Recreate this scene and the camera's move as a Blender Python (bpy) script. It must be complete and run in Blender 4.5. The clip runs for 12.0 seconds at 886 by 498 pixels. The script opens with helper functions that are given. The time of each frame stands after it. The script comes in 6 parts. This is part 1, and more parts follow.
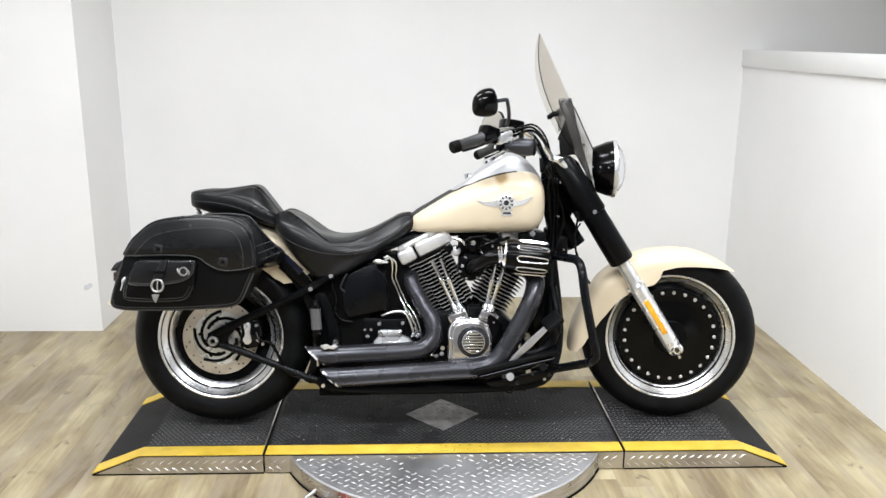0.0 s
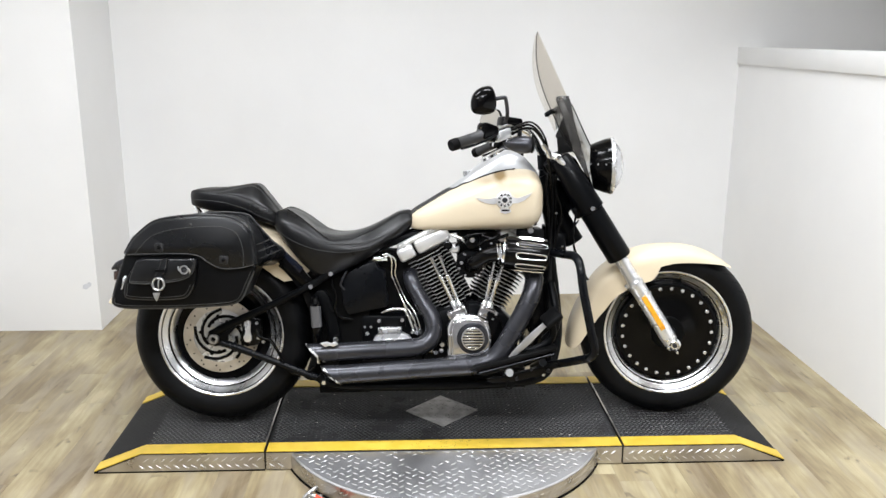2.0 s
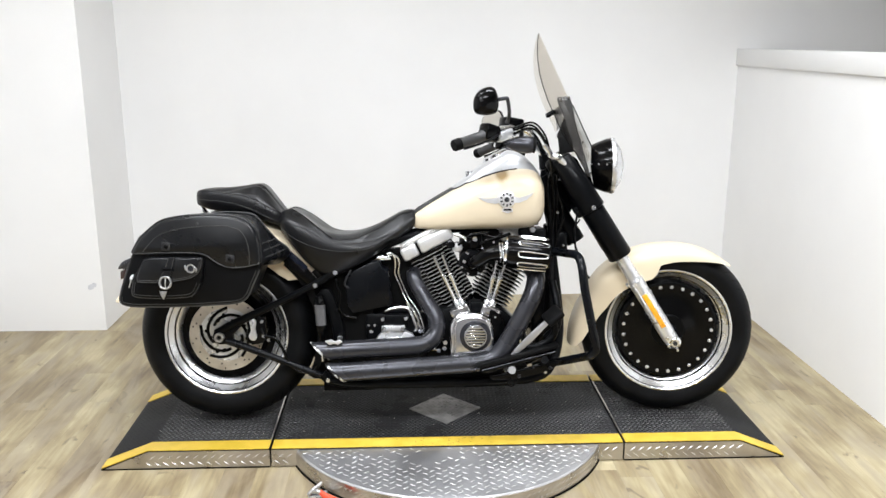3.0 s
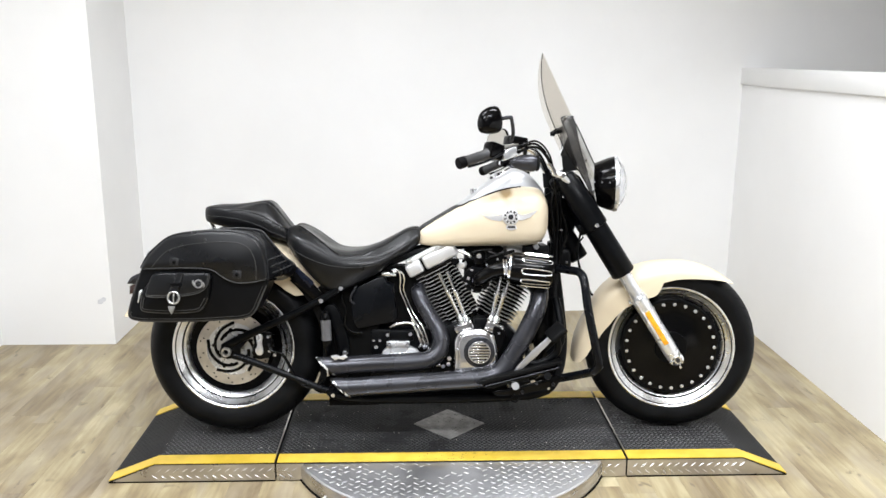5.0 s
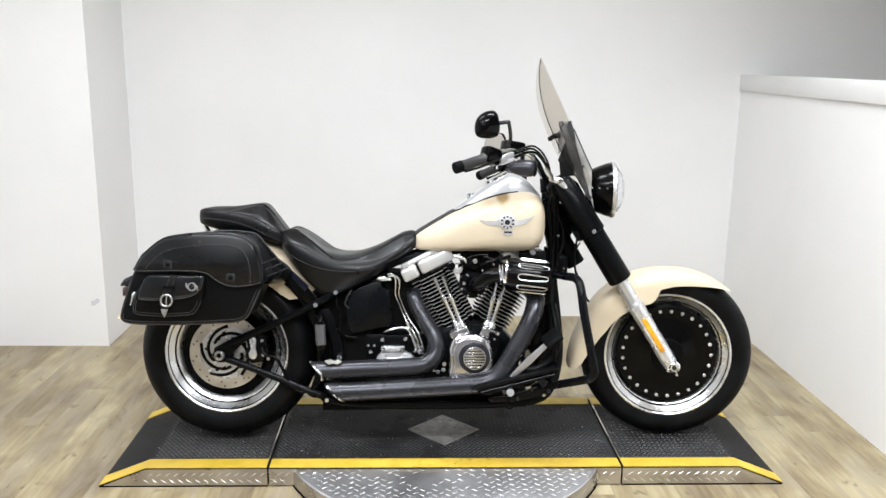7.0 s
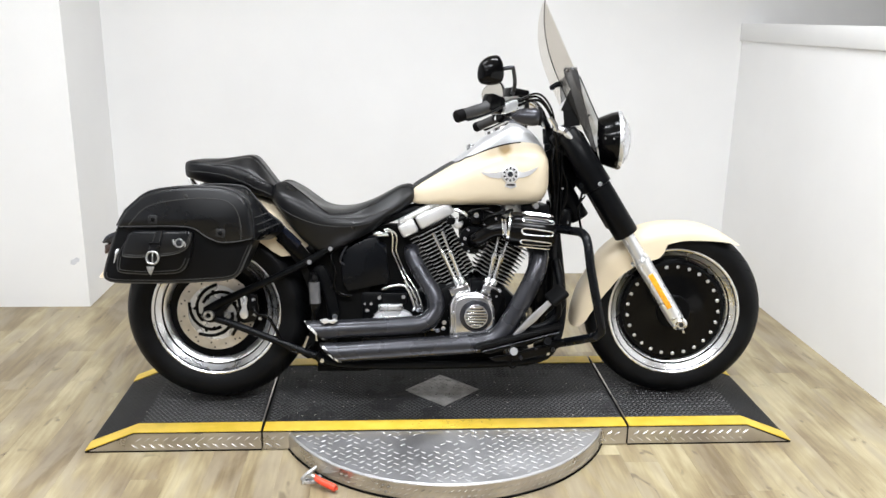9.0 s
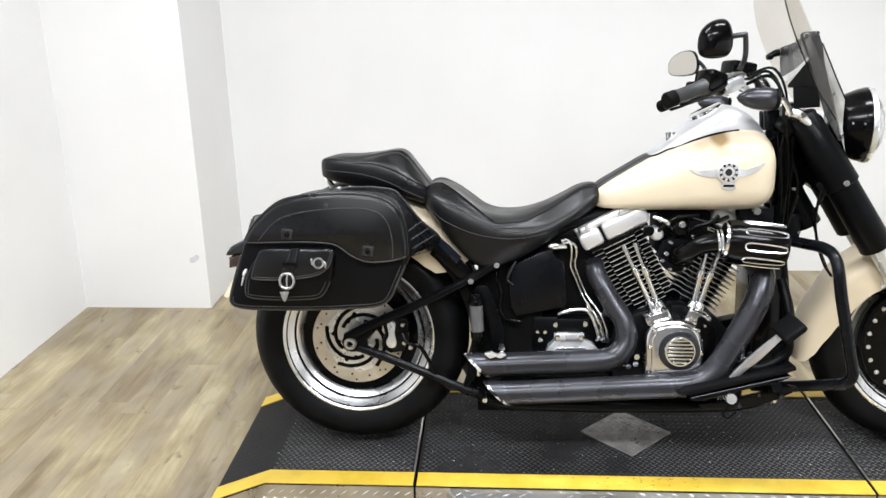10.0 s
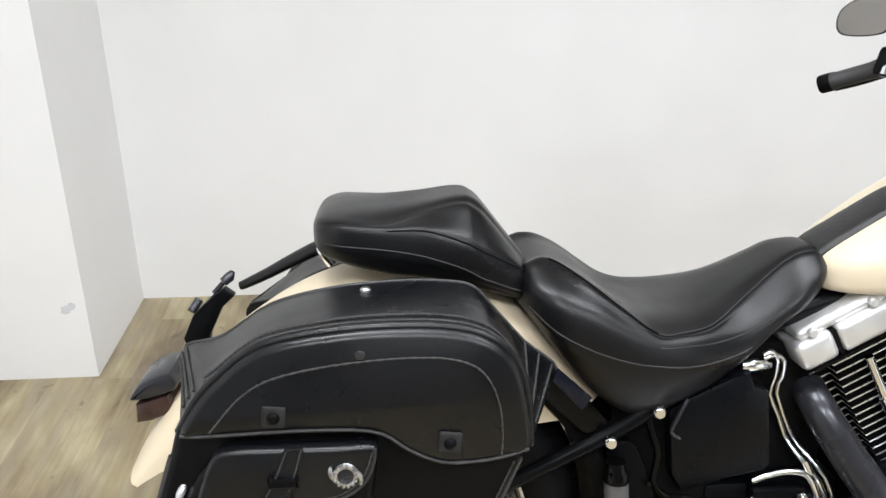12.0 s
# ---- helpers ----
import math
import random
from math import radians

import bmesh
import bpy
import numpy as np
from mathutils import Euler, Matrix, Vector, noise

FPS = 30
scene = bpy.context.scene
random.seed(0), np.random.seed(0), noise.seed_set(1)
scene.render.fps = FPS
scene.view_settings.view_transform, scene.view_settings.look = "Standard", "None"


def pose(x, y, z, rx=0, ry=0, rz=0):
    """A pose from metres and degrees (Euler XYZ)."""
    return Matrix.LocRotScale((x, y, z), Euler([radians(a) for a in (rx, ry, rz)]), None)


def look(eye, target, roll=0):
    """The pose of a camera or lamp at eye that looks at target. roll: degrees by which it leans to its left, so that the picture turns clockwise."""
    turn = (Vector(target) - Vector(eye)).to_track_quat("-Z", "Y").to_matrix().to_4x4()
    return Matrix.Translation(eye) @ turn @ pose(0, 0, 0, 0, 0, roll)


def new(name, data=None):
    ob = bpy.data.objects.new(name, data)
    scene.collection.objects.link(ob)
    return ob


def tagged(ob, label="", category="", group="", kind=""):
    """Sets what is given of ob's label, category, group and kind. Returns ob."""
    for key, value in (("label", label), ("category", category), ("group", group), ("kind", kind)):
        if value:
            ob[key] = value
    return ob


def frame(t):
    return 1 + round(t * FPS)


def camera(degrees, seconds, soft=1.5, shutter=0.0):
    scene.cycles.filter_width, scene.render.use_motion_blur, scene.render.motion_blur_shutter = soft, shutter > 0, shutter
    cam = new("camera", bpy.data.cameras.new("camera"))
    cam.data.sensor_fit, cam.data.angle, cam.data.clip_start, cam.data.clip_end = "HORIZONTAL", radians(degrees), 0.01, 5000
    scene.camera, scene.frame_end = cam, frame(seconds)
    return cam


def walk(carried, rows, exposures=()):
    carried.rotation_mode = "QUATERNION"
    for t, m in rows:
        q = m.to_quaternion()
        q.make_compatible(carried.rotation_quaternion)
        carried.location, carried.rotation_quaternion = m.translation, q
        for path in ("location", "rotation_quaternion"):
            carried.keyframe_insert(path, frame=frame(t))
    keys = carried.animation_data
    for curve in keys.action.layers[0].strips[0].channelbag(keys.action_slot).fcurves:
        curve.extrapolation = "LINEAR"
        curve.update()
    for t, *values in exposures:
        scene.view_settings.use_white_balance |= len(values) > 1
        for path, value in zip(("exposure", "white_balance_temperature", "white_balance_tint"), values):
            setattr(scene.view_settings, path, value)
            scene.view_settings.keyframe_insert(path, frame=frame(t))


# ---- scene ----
cam = camera(56.1, 12.0)
PATH = [
    (0, (-0.124, -2.942, 1.476), (-0.044, -1.005, 0.983), 0.5),
    (0.5, (-0.133, -2.95, 1.479), (-0.046, -1.015, 0.979), 0.3),
    (1, (-0.134, -2.953, 1.474), (-0.043, -1.019, 0.972), 0.1),
    (1.5, (-0.144, -2.955, 1.471), (-0.047, -1.02, 0.974), 0.3),
    (2, (-0.138, -2.959, 1.477), (-0.047, -1.024, 0.98), 0.3),
    (2.5, (-0.141, -2.972, 1.472), (-0.048, -1.034, 0.989), 0.4),
    (3, (-0.15, -2.997, 1.472), (-0.059, -1.06, 0.982), 0.2),
    (5, (-0.136, -3.031, 1.483), (-0.066, -1.084, 1.03), 0.3),
    (5.5, (-0.129, -3.017, 1.484), (-0.066, -1.069, 1.035), 0.6),
    (6, (-0.131, -3.011, 1.485), (-0.057, -1.063, 1.041), 0.6),
    (6.5, (-0.127, -3.01, 1.492), (-0.053, -1.062, 1.045), 0.8),
    (8.3, (-0.148, -3.005, 1.454), (-0.066, -1.056, 1.012), 1.0),
    (8.5, (-0.145, -2.984, 1.46), (-0.071, -1.041, 0.991), 0.8),
    (9, (-0.195, -2.883, 1.434), (-0.069, -0.961, 0.895), 1.0),
    (9.5, (-0.328, -2.69, 1.43), (-0.258, -0.795, 0.796), 0.2),
    (10, (-0.411, -2.305, 1.426), (-0.532, -0.408, 0.803), -1.0),
    (10.5, (-0.568, -1.966, 1.409), (-0.496, -0.086, 0.73), -1.0),
    (11, (-0.654, -1.631, 1.391), (-0.599, 0.259, 0.738), -0.6),
    (11.5, (-0.687, -1.294, 1.384), (-0.719, 0.556, 0.626), -2.5),
    (12, (-0.802, -1.128, 1.368), (-0.665, 0.708, 0.586), -0.1),
]
walk(cam, [(t, look(eye, target, roll)) for t, eye, target, roll in PATH], [(0.0, -0.06), (0.5, -0.12), (1.0, -0.18), (1.5, -0.14), (2.0, -0.10), (2.5, -0.06), (3.0, -0.01), (5.0, 0.07), (5.5, 0.06), (6.0, -0.02), (6.5, -0.08), (8.5, -0.09), (9.0, -0.01), (9.5, 0.07), (10.0, 0.06), (10.5, 0.02), (11.0, -0.02), (11.5, -0.08), (12.0, -0.10)])

# ---- world and lights ----
world = bpy.data.worlds.new("world")
scene.world = world
world.use_nodes = True
world.node_tree.nodes["Background"].inputs[0].default_value = (0.9, 0.95, 1.0, 1)
world.node_tree.nodes["Background"].inputs[1].default_value = 0.25


def area_lamp(name, eye, target, sx, sy, watts, color=(1, 1, 1)):
    lamp = bpy.data.lights.new(name, "AREA")
    lamp.shape, lamp.size, lamp.size_y = "RECTANGLE", sx, sy
    lamp.energy, lamp.color, lamp.spread = watts, color, radians(160)
    ob = new(name, lamp)
    ob.matrix_world = look(eye, target)
    return ob


CEILING = 3.0
TUBES = [(-0.95, -0.3, 34), (0.85, -0.3, 37), (-0.95, -2.2, 60), (0.85, -2.2, 60), (-0.3, -4.4, 36)]
for lx, ly, watts in TUBES:
    area_lamp("ceiling_light_glow", (lx, ly, CEILING - 0.13), (lx, ly, 0), 1.2, 0.28, watts, (0.905, 0.94, 1.0))


# ---- materials ----
def nodes_of(name):
    m = bpy.data.materials.new(name)
    m.use_nodes = True
    nt = m.node_tree
    return m, nt, nt.nodes["Principled BSDF"]


def pbr(name, color, rough=0.5, metal=0.0, vary=0.12, vscale=9.0, bump=0.0, bscale=300.0, rvary=0.1, coat=0.0, stretch=(1, 1, 1), dirt=None, spec=0.5):
    """A surface with broad and fine variation of colour and gloss, and fine relief."""
    m, nt, b = nodes_of(name)
    n, l = nt.nodes, nt.links
    tc = n.new("ShaderNodeTexCoord")
    mp = n.new("ShaderNodeMapping")
    mp.inputs["Scale"].default_value = stretch
    l.new(tc.outputs["Object"], mp.inputs[0])
    broad = n.new("ShaderNodeTexNoise")
    broad.inputs["Scale"].default_value, broad.inputs["Detail"].default_value = vscale, 6
    fine = n.new("ShaderNodeTexNoise")
    fine.inputs["Scale"].default_value, fine.inputs["Detail"].default_value = bscale, 3
    l.new(mp.outputs[0], broad.inputs["Vector"])
    l.new(mp.outputs[0], fine.inputs["Vector"])
    mix = n.new("ShaderNodeMix")
    mix.data_type = "RGBA"
    low = dirt or tuple(c * (1 - vary) for c in color)
    high = tuple(min(1, c * (1 + vary * 0.6)) for c in color)
    mix.inputs[6].default_value, mix.inputs[7].default_value = (*low, 1), (*high, 1)
    ramp = n.new("ShaderNodeMapRange")
    ramp.inputs[1].default_value, ramp.inputs[2].default_value = 0.3, 0.62
    l.new(broad.outputs[0], ramp.inputs[0])
    l.new(ramp.outputs[0], mix.inputs[0])
    l.new(mix.outputs[2], b.inputs["Base Color"])
    rr = n.new("ShaderNodeMapRange")
    rr.inputs[1].default_value, rr.inputs[2].default_value = 0.3, 0.7
    rr.inputs[3].default_value, rr.inputs[4].default_value = max(0.02, rough - rvary * 0.5), min(1, rough + rvary * 0.5)
    l.new(broad.outputs[0], rr.inputs[0])
    l.new(rr.outputs[0], b.inputs["Roughness"])
    b.inputs["Metallic"].default_value = metal
    b.inputs["Specular IOR Level"].default_value = spec
    b.inputs["Coat Weight"].default_value = coat
    b.inputs["Coat Roughness"].default_value = 0.08
    if bump:
        bp = n.new("ShaderNodeBump")
        bp.inputs["Strength"].default_value, bp.inputs["Distance"].default_value = bump, 0.002
        l.new(fine.outputs[0], bp.inputs["Height"])
        l.new(bp.outputs[0], b.inputs["Normal"])
    return m


M_WALL = pbr("wall_paint", (0.845, 0.845, 0.843), 0.6, vary=0.03, vscale=1.6, bump=0.12, bscale=90)
M_SCUFF = pbr("scuffed_wall_paint", (0.62, 0.63, 0.66), 0.6, vary=0.1, vscale=60)
# Grey of the unseen walls, set for what black and chrome parts reflect
M_UNSEEN_WALL = pbr("unseen_wall_grey", (0.34, 0.34, 0.35), 0.7, vary=0.06, vscale=2, bump=0.1, bscale=60)
M_CEIL = pbr("ceiling_paint", (0.86, 0.86, 0.86), 0.8, vary=0.03, vscale=2)
M_TRIM = pbr("trim_paint", (0.78, 0.78, 0.775), 0.45, vary=0.03, vscale=3, bump=0.05, bscale=60)
M_LEATHER = pbr("seat_vinyl", (0.0042, 0.0044, 0.0052), 0.37, vary=0.25, vscale=7, bump=0.16, bscale=420, rvary=0.20, spec=0.30)
M_BAG = pbr("bag_leather", (0.0028, 0.0029, 0.0035), 0.42, vary=0.35, vscale=6, bump=0.15, bscale=260, rvary=0.2, spec=0.13)
M_PATCH = pbr("worn_patch_leather", (0.016, 0.016, 0.017), 0.55, vary=0.5, vscale=60, bump=0.3, bscale=200, rvary=0.2, spec=0.3)
M_BAGTOP = pbr("bag_lid_leather", (0.0034, 0.0038, 0.0048), 0.30, vary=0.3, vscale=5, bump=0.12, bscale=260, rvary=0.22, spec=0.37)
M_STITCH = pbr("worn_stitching", (0.032, 0.0315, 0.031), 0.7, vary=0.4, vscale=60, bump=0.5, bscale=700)
M_EDGE = pbr("worn_leather_edge", (0.026, 0.026, 0.026), 0.5, vary=0.5, vscale=25, bump=0.3, bscale=300)
M_CREAM = pbr("cream_satin_paint", (0.68, 0.58, 0.42), 0.40, vary=0.05, vscale=5, rvary=0.1, bump=0.02, bscale=900, spec=0.4)
M_CHROME = pbr("chrome", (0.86, 0.875, 0.90), 0.12, 1.0, vary=0.06, vscale=20, rvary=0.06)
M_SATIN = pbr("satin_alloy", (0.74, 0.75, 0.765), 0.27, 0.7, vary=0.1, vscale=18, rvary=0.12, bump=0.04, bscale=500)
M_ROCKER = pbr("silver_rocker_paint", (0.70, 0.70, 0.70), 0.36, 0.6, vary=0.08, vscale=12, rvary=0.1, bump=0.06, bscale=500)
M_POLISH = pbr("polished_alloy", (0.70, 0.70, 0.715), 0.15, 1.0, vary=0.10, vscale=22, rvary=0.12, bump=0.07, bscale=240)
M_BADGE = pbr("bright_badge_metal", (0.80, 0.80, 0.81), 0.34, 0.7, vary=0.1, vscale=30, rvary=0.1)
M_AGED = pbr("aged_silver", (0.52, 0.52, 0.52), 0.36, 0.95, vary=0.3, vscale=120, rvary=0.2, bump=0.2, bscale=600)
M_BRACKET = pbr("scuffed_bracket_paint", (0.035, 0.035, 0.036), 0.25, vary=0.3, vscale=15, rvary=0.15, spec=0.5)
M_STRIP = pbr("smoked_strip", (0.28, 0.28, 0.27), 0.25, vary=0.25, vscale=10, rvary=0.1, spec=0.6)
M_SHOCK = pbr("grey_shock_paint", (0.11, 0.11, 0.115), 0.35, 0.2, vary=0.2, vscale=30, rvary=0.1)
M_STRUT = pbr("blue_black_strut_cover", (0.004, 0.006, 0.014), 0.15, vary=0.3, vscale=14, rvary=0.08, spec=0.3)
M_RIM = pbr("machined_rim", (0.78, 0.79, 0.81), 0.27, 1.0, vary=0.03, vscale=9, rvary=0.1, bump=0.02, bscale=500)
M_GLOSS = pbr("gloss_black", (0.0018, 0.0018, 0.002), 0.14, vary=0.2, vscale=10, rvary=0.08, coat=0.0, spec=0.16)
M_BLACK = pbr("satin_black_paint", (0.0018, 0.0021, 0.0027), 0.36, vary=0.25, vscale=14, rvary=0.15, bump=0.04, bscale=600, spec=0.11)
M_MATT = pbr("matt_black_plastic", (0.003, 0.003, 0.0032), 0.6, vary=0.25, vscale=20, bump=0.1, bscale=400, spec=0.10)
M_RUBBER = pbr("tyre_rubber", (0.0042, 0.0044, 0.005), 0.5, vary=0.5, vscale=12, bump=0.12, bscale=220, rvary=0.18, spec=0.11)
M_GRIP = pbr("grip_rubber", (0.042, 0.042, 0.043), 0.5, vary=0.2, vscale=30, bump=0.2, bscale=350, spec=0.4)
M_PIPE = pbr("dark_ceramic_pipe", (0.042, 0.043, 0.050), 0.28, 0.6, vary=0.12, vscale=8, rvary=0.1, bump=0.05, bscale=700)
M_FIN = pbr("fin_edge_alloy", (0.66, 0.67, 0.68), 0.3, 0.8, vary=0.1, vscale=25)
M_ROTOR = pbr("brake_rotor_steel", (0.66, 0.615, 0.55), 0.36, 0.9, vary=0.14, vscale=22, rvary=0.15)
M_AMBER = pbr("amber_reflector", (1.0, 0.40, 0.02), 0.25, vary=0.25, vscale=160, bump=0.4, bscale=500, coat=0.5)
M_PLATE = pbr("diamond_plate_alloy", (0.58, 0.58, 0.595), 0.38, 0.85, vary=0.14, vscale=5, rvary=0.2, bump=0.06, bscale=260)
M_PANEL = pbr("worn_panel_plate", (0.27, 0.26, 0.25), 0.5, 0.55, vary=0.45, vscale=22, rvary=0.2, bump=0.2, bscale=160)
M_FLAKE = pbr("flaked_pipe_rim", (0.62, 0.62, 0.62), 0.4, 0.4, vary=0.2, vscale=55, rvary=0.2, bump=0.5, bscale=200, dirt=(0.004, 0.004, 0.004))
for _nd in M_FLAKE.node_tree.nodes:
    if _nd.type == "MAP_RANGE" and _nd.inputs[2].default_value < 0.65:
        _nd.inputs[1].default_value, _nd.inputs[2].default_value = 0.51, 0.55
M_PLATESIDE = pbr("scuffed_plate_edge", (0.54, 0.51, 0.47), 0.34, 0.9, vary=0.2, vscale=8, rvary=0.2, bump=0.06, bscale=200)
M_DECK = pbr("black_deck_coating", (0.018, 0.018, 0.0185), 0.6, vary=0.6, vscale=5, bump=0.25, bscale=240, rvary=0.2, spec=0.2)
M_TREAD = pbr("worn_deck_tread", (0.060, 0.060, 0.061), 0.3, vary=0.6, vscale=6, rvary=0.2)
M_YELLOW = pbr("yellow_floor_tape", (0.62, 0.43, 0.055), 0.45, vary=0.2, vscale=16, bump=0.1, bscale=180, dirt=(0.55, 0.38, 0.03))
M_RED = pbr("red_grip_plastic", (0.75, 0.07, 0.03), 0.4, vary=0.15, vscale=30)
M_SMOKE = pbr("smoked_lens", (0.040, 0.020, 0.016), 0.2, vary=0.3, vscale=30, coat=0.3)
M_SEAM = pbr("seat_seam_thread", (0.02, 0.02, 0.02), 0.6, vary=0.4, vscale=40)
M_COVER = pbr("satin_cover_paint", (0.0028, 0.0034, 0.0048), 0.27, vary=0.2, vscale=9, rvary=0.12, spec=0.17)
# Near-black: shade put into filler blocks; also grooves, slots, strips and subfloor
M_DARK = pbr("shade_fill_and_trim_black", (0.003, 0.003, 0.003), 0.8, vary=0.2, vscale=30, spec=0.1)
M_CONSOLE = pbr("brushed_console", (0.66, 0.67, 0.69), 0.44, 0.8, vary=0.1, vscale=9, rvary=0.14)
M_DASHLEATHER = pbr("tank_strap_leather", (0.010, 0.010, 0.0105), 0.45, vary=0.3, vscale=30, bump=0.5, bscale=180)

# Tread alloy lighter than its plate: the glint is put into the colour
M_DASH = pbr("glint_tread_alloy", (0.70, 0.70, 0.71), 0.33, 0.9, vary=0.1, vscale=12, rvary=0.15)

# cream tank paint, browner in soft patches under the console
M_TANK = pbr("cream_tank_paint", (0.645, 0.555, 0.41), 0.36, vary=0.05, vscale=5, rvary=0.1, bump=0.02, bscale=900, spec=0.45)
_n, _l = M_TANK.node_tree.nodes, M_TANK.node_tree.links
_b = _n["Principled BSDF"]
_paint = _b.inputs["Base Color"].links[0].from_socket
_tc, _noise = _n.new("ShaderNodeTexCoord"), _n.new("ShaderNodeTexNoise")
_noise.inputs["Scale"].default_value, _noise.inputs["Detail"].default_value = 16, 5
_l.new(_tc.outputs["Object"], _noise.inputs["Vector"])
_last = _paint
for _at, _sc, _amount in (((0.203, -0.115, 0.916), (30, 8, 15), 2.4), ((0.155, -0.12, 0.892), (14, 8, 38), 0.4), ((0.245, -0.13, 0.893), (18, 8, 34), 0.4)):
    _mp, _len, _mr, _mul, _mix = (_n.new("ShaderNode" + k) for k in ("VectorMath", "VectorMath", "MapRange", "Math", "Mix"))
    _mp.operation, _len.operation, _mul.operation, _mix.data_type = "SUBTRACT", "MULTIPLY", "MULTIPLY", "RGBA"
    _mp.inputs[1].default_value, _len.inputs[1].default_value = _at, _sc
    _dist = _n.new("ShaderNodeVectorMath")
    _dist.operation = "LENGTH"
    _l.new(_tc.outputs["Object"], _mp.inputs[0])
    _l.new(_mp.outputs[0], _len.inputs[0])
    _l.new(_len.outputs[0], _dist.inputs[0])
    _mr.interpolation_type = "SMOOTHSTEP"
    _mr.inputs[1].default_value, _mr.inputs[2].default_value, _mr.inputs[3].default_value, _mr.inputs[4].default_value = 0.0, 1.0, _amount * 1.5, 0.0
    _l.new(_dist.outputs["Value"], _mr.inputs[0])
    _l.new(_mr.outputs[0], _mul.inputs[0])
    _l.new(_noise.outputs[0], _mul.inputs[1])
    _l.new(_mul.outputs[0], _mix.inputs[0])
    _l.new(_last, _mix.inputs[6])
    _mix.inputs[7].default_value = (0.30, 0.205, 0.095, 1)
    _last = _mix.outputs[2]
_l.new(_last, _b.inputs["Base Color"])

M_LIGHT, _nt, _b = nodes_of("light_diffuser")
_b.inputs["Emission Color"].default_value = (1, 0.99, 0.97, 1)
_b.inputs["Emission Strength"].default_value = 6.0
_b.inputs["Base Color"].default_value = (0.8, 0.8, 0.8, 1)

M_GLASS, _nt, _b = nodes_of("headlight_glass")
_b.inputs["Transmission Weight"].default_value = 1.0
_b.inputs["Roughness"].default_value = 0.03
_b.inputs["IOR"].default_value = 1.3
_b.inputs["Base Color"].default_value = (0.97, 0.98, 1, 1)

# thin tinted acrylic of the windshield
M_SHIELD, _nt, _b = nodes_of("windshield_acrylic")
_tr = _nt.nodes.new("ShaderNodeBsdfTransparent")
_tr.inputs[0].default_value = (0.93, 0.915, 0.89, 1)
_gl = _nt.nodes.new("ShaderNodeBsdfGlossy")
_gl.inputs["Roughness"].default_value = 0.06
_mx = _nt.nodes.new("ShaderNodeMixShader")
_mx.inputs[0].default_value = 0.05
_nt.links.new(_tr.outputs[0], _mx.inputs[1])
_nt.links.new(_gl.outputs[0], _mx.inputs[2])
_nt.links.new(_mx.outputs[0], _nt.nodes["Material Output"].inputs[0])

M_MIRROR, _nt, _b = nodes_of("mirror_glass")
_b.inputs["Metallic"].default_value = 1.0
_b.inputs["Roughness"].default_value = 0.02
_b.inputs["Base Color"].default_value = (0.48, 0.46, 0.42, 1)


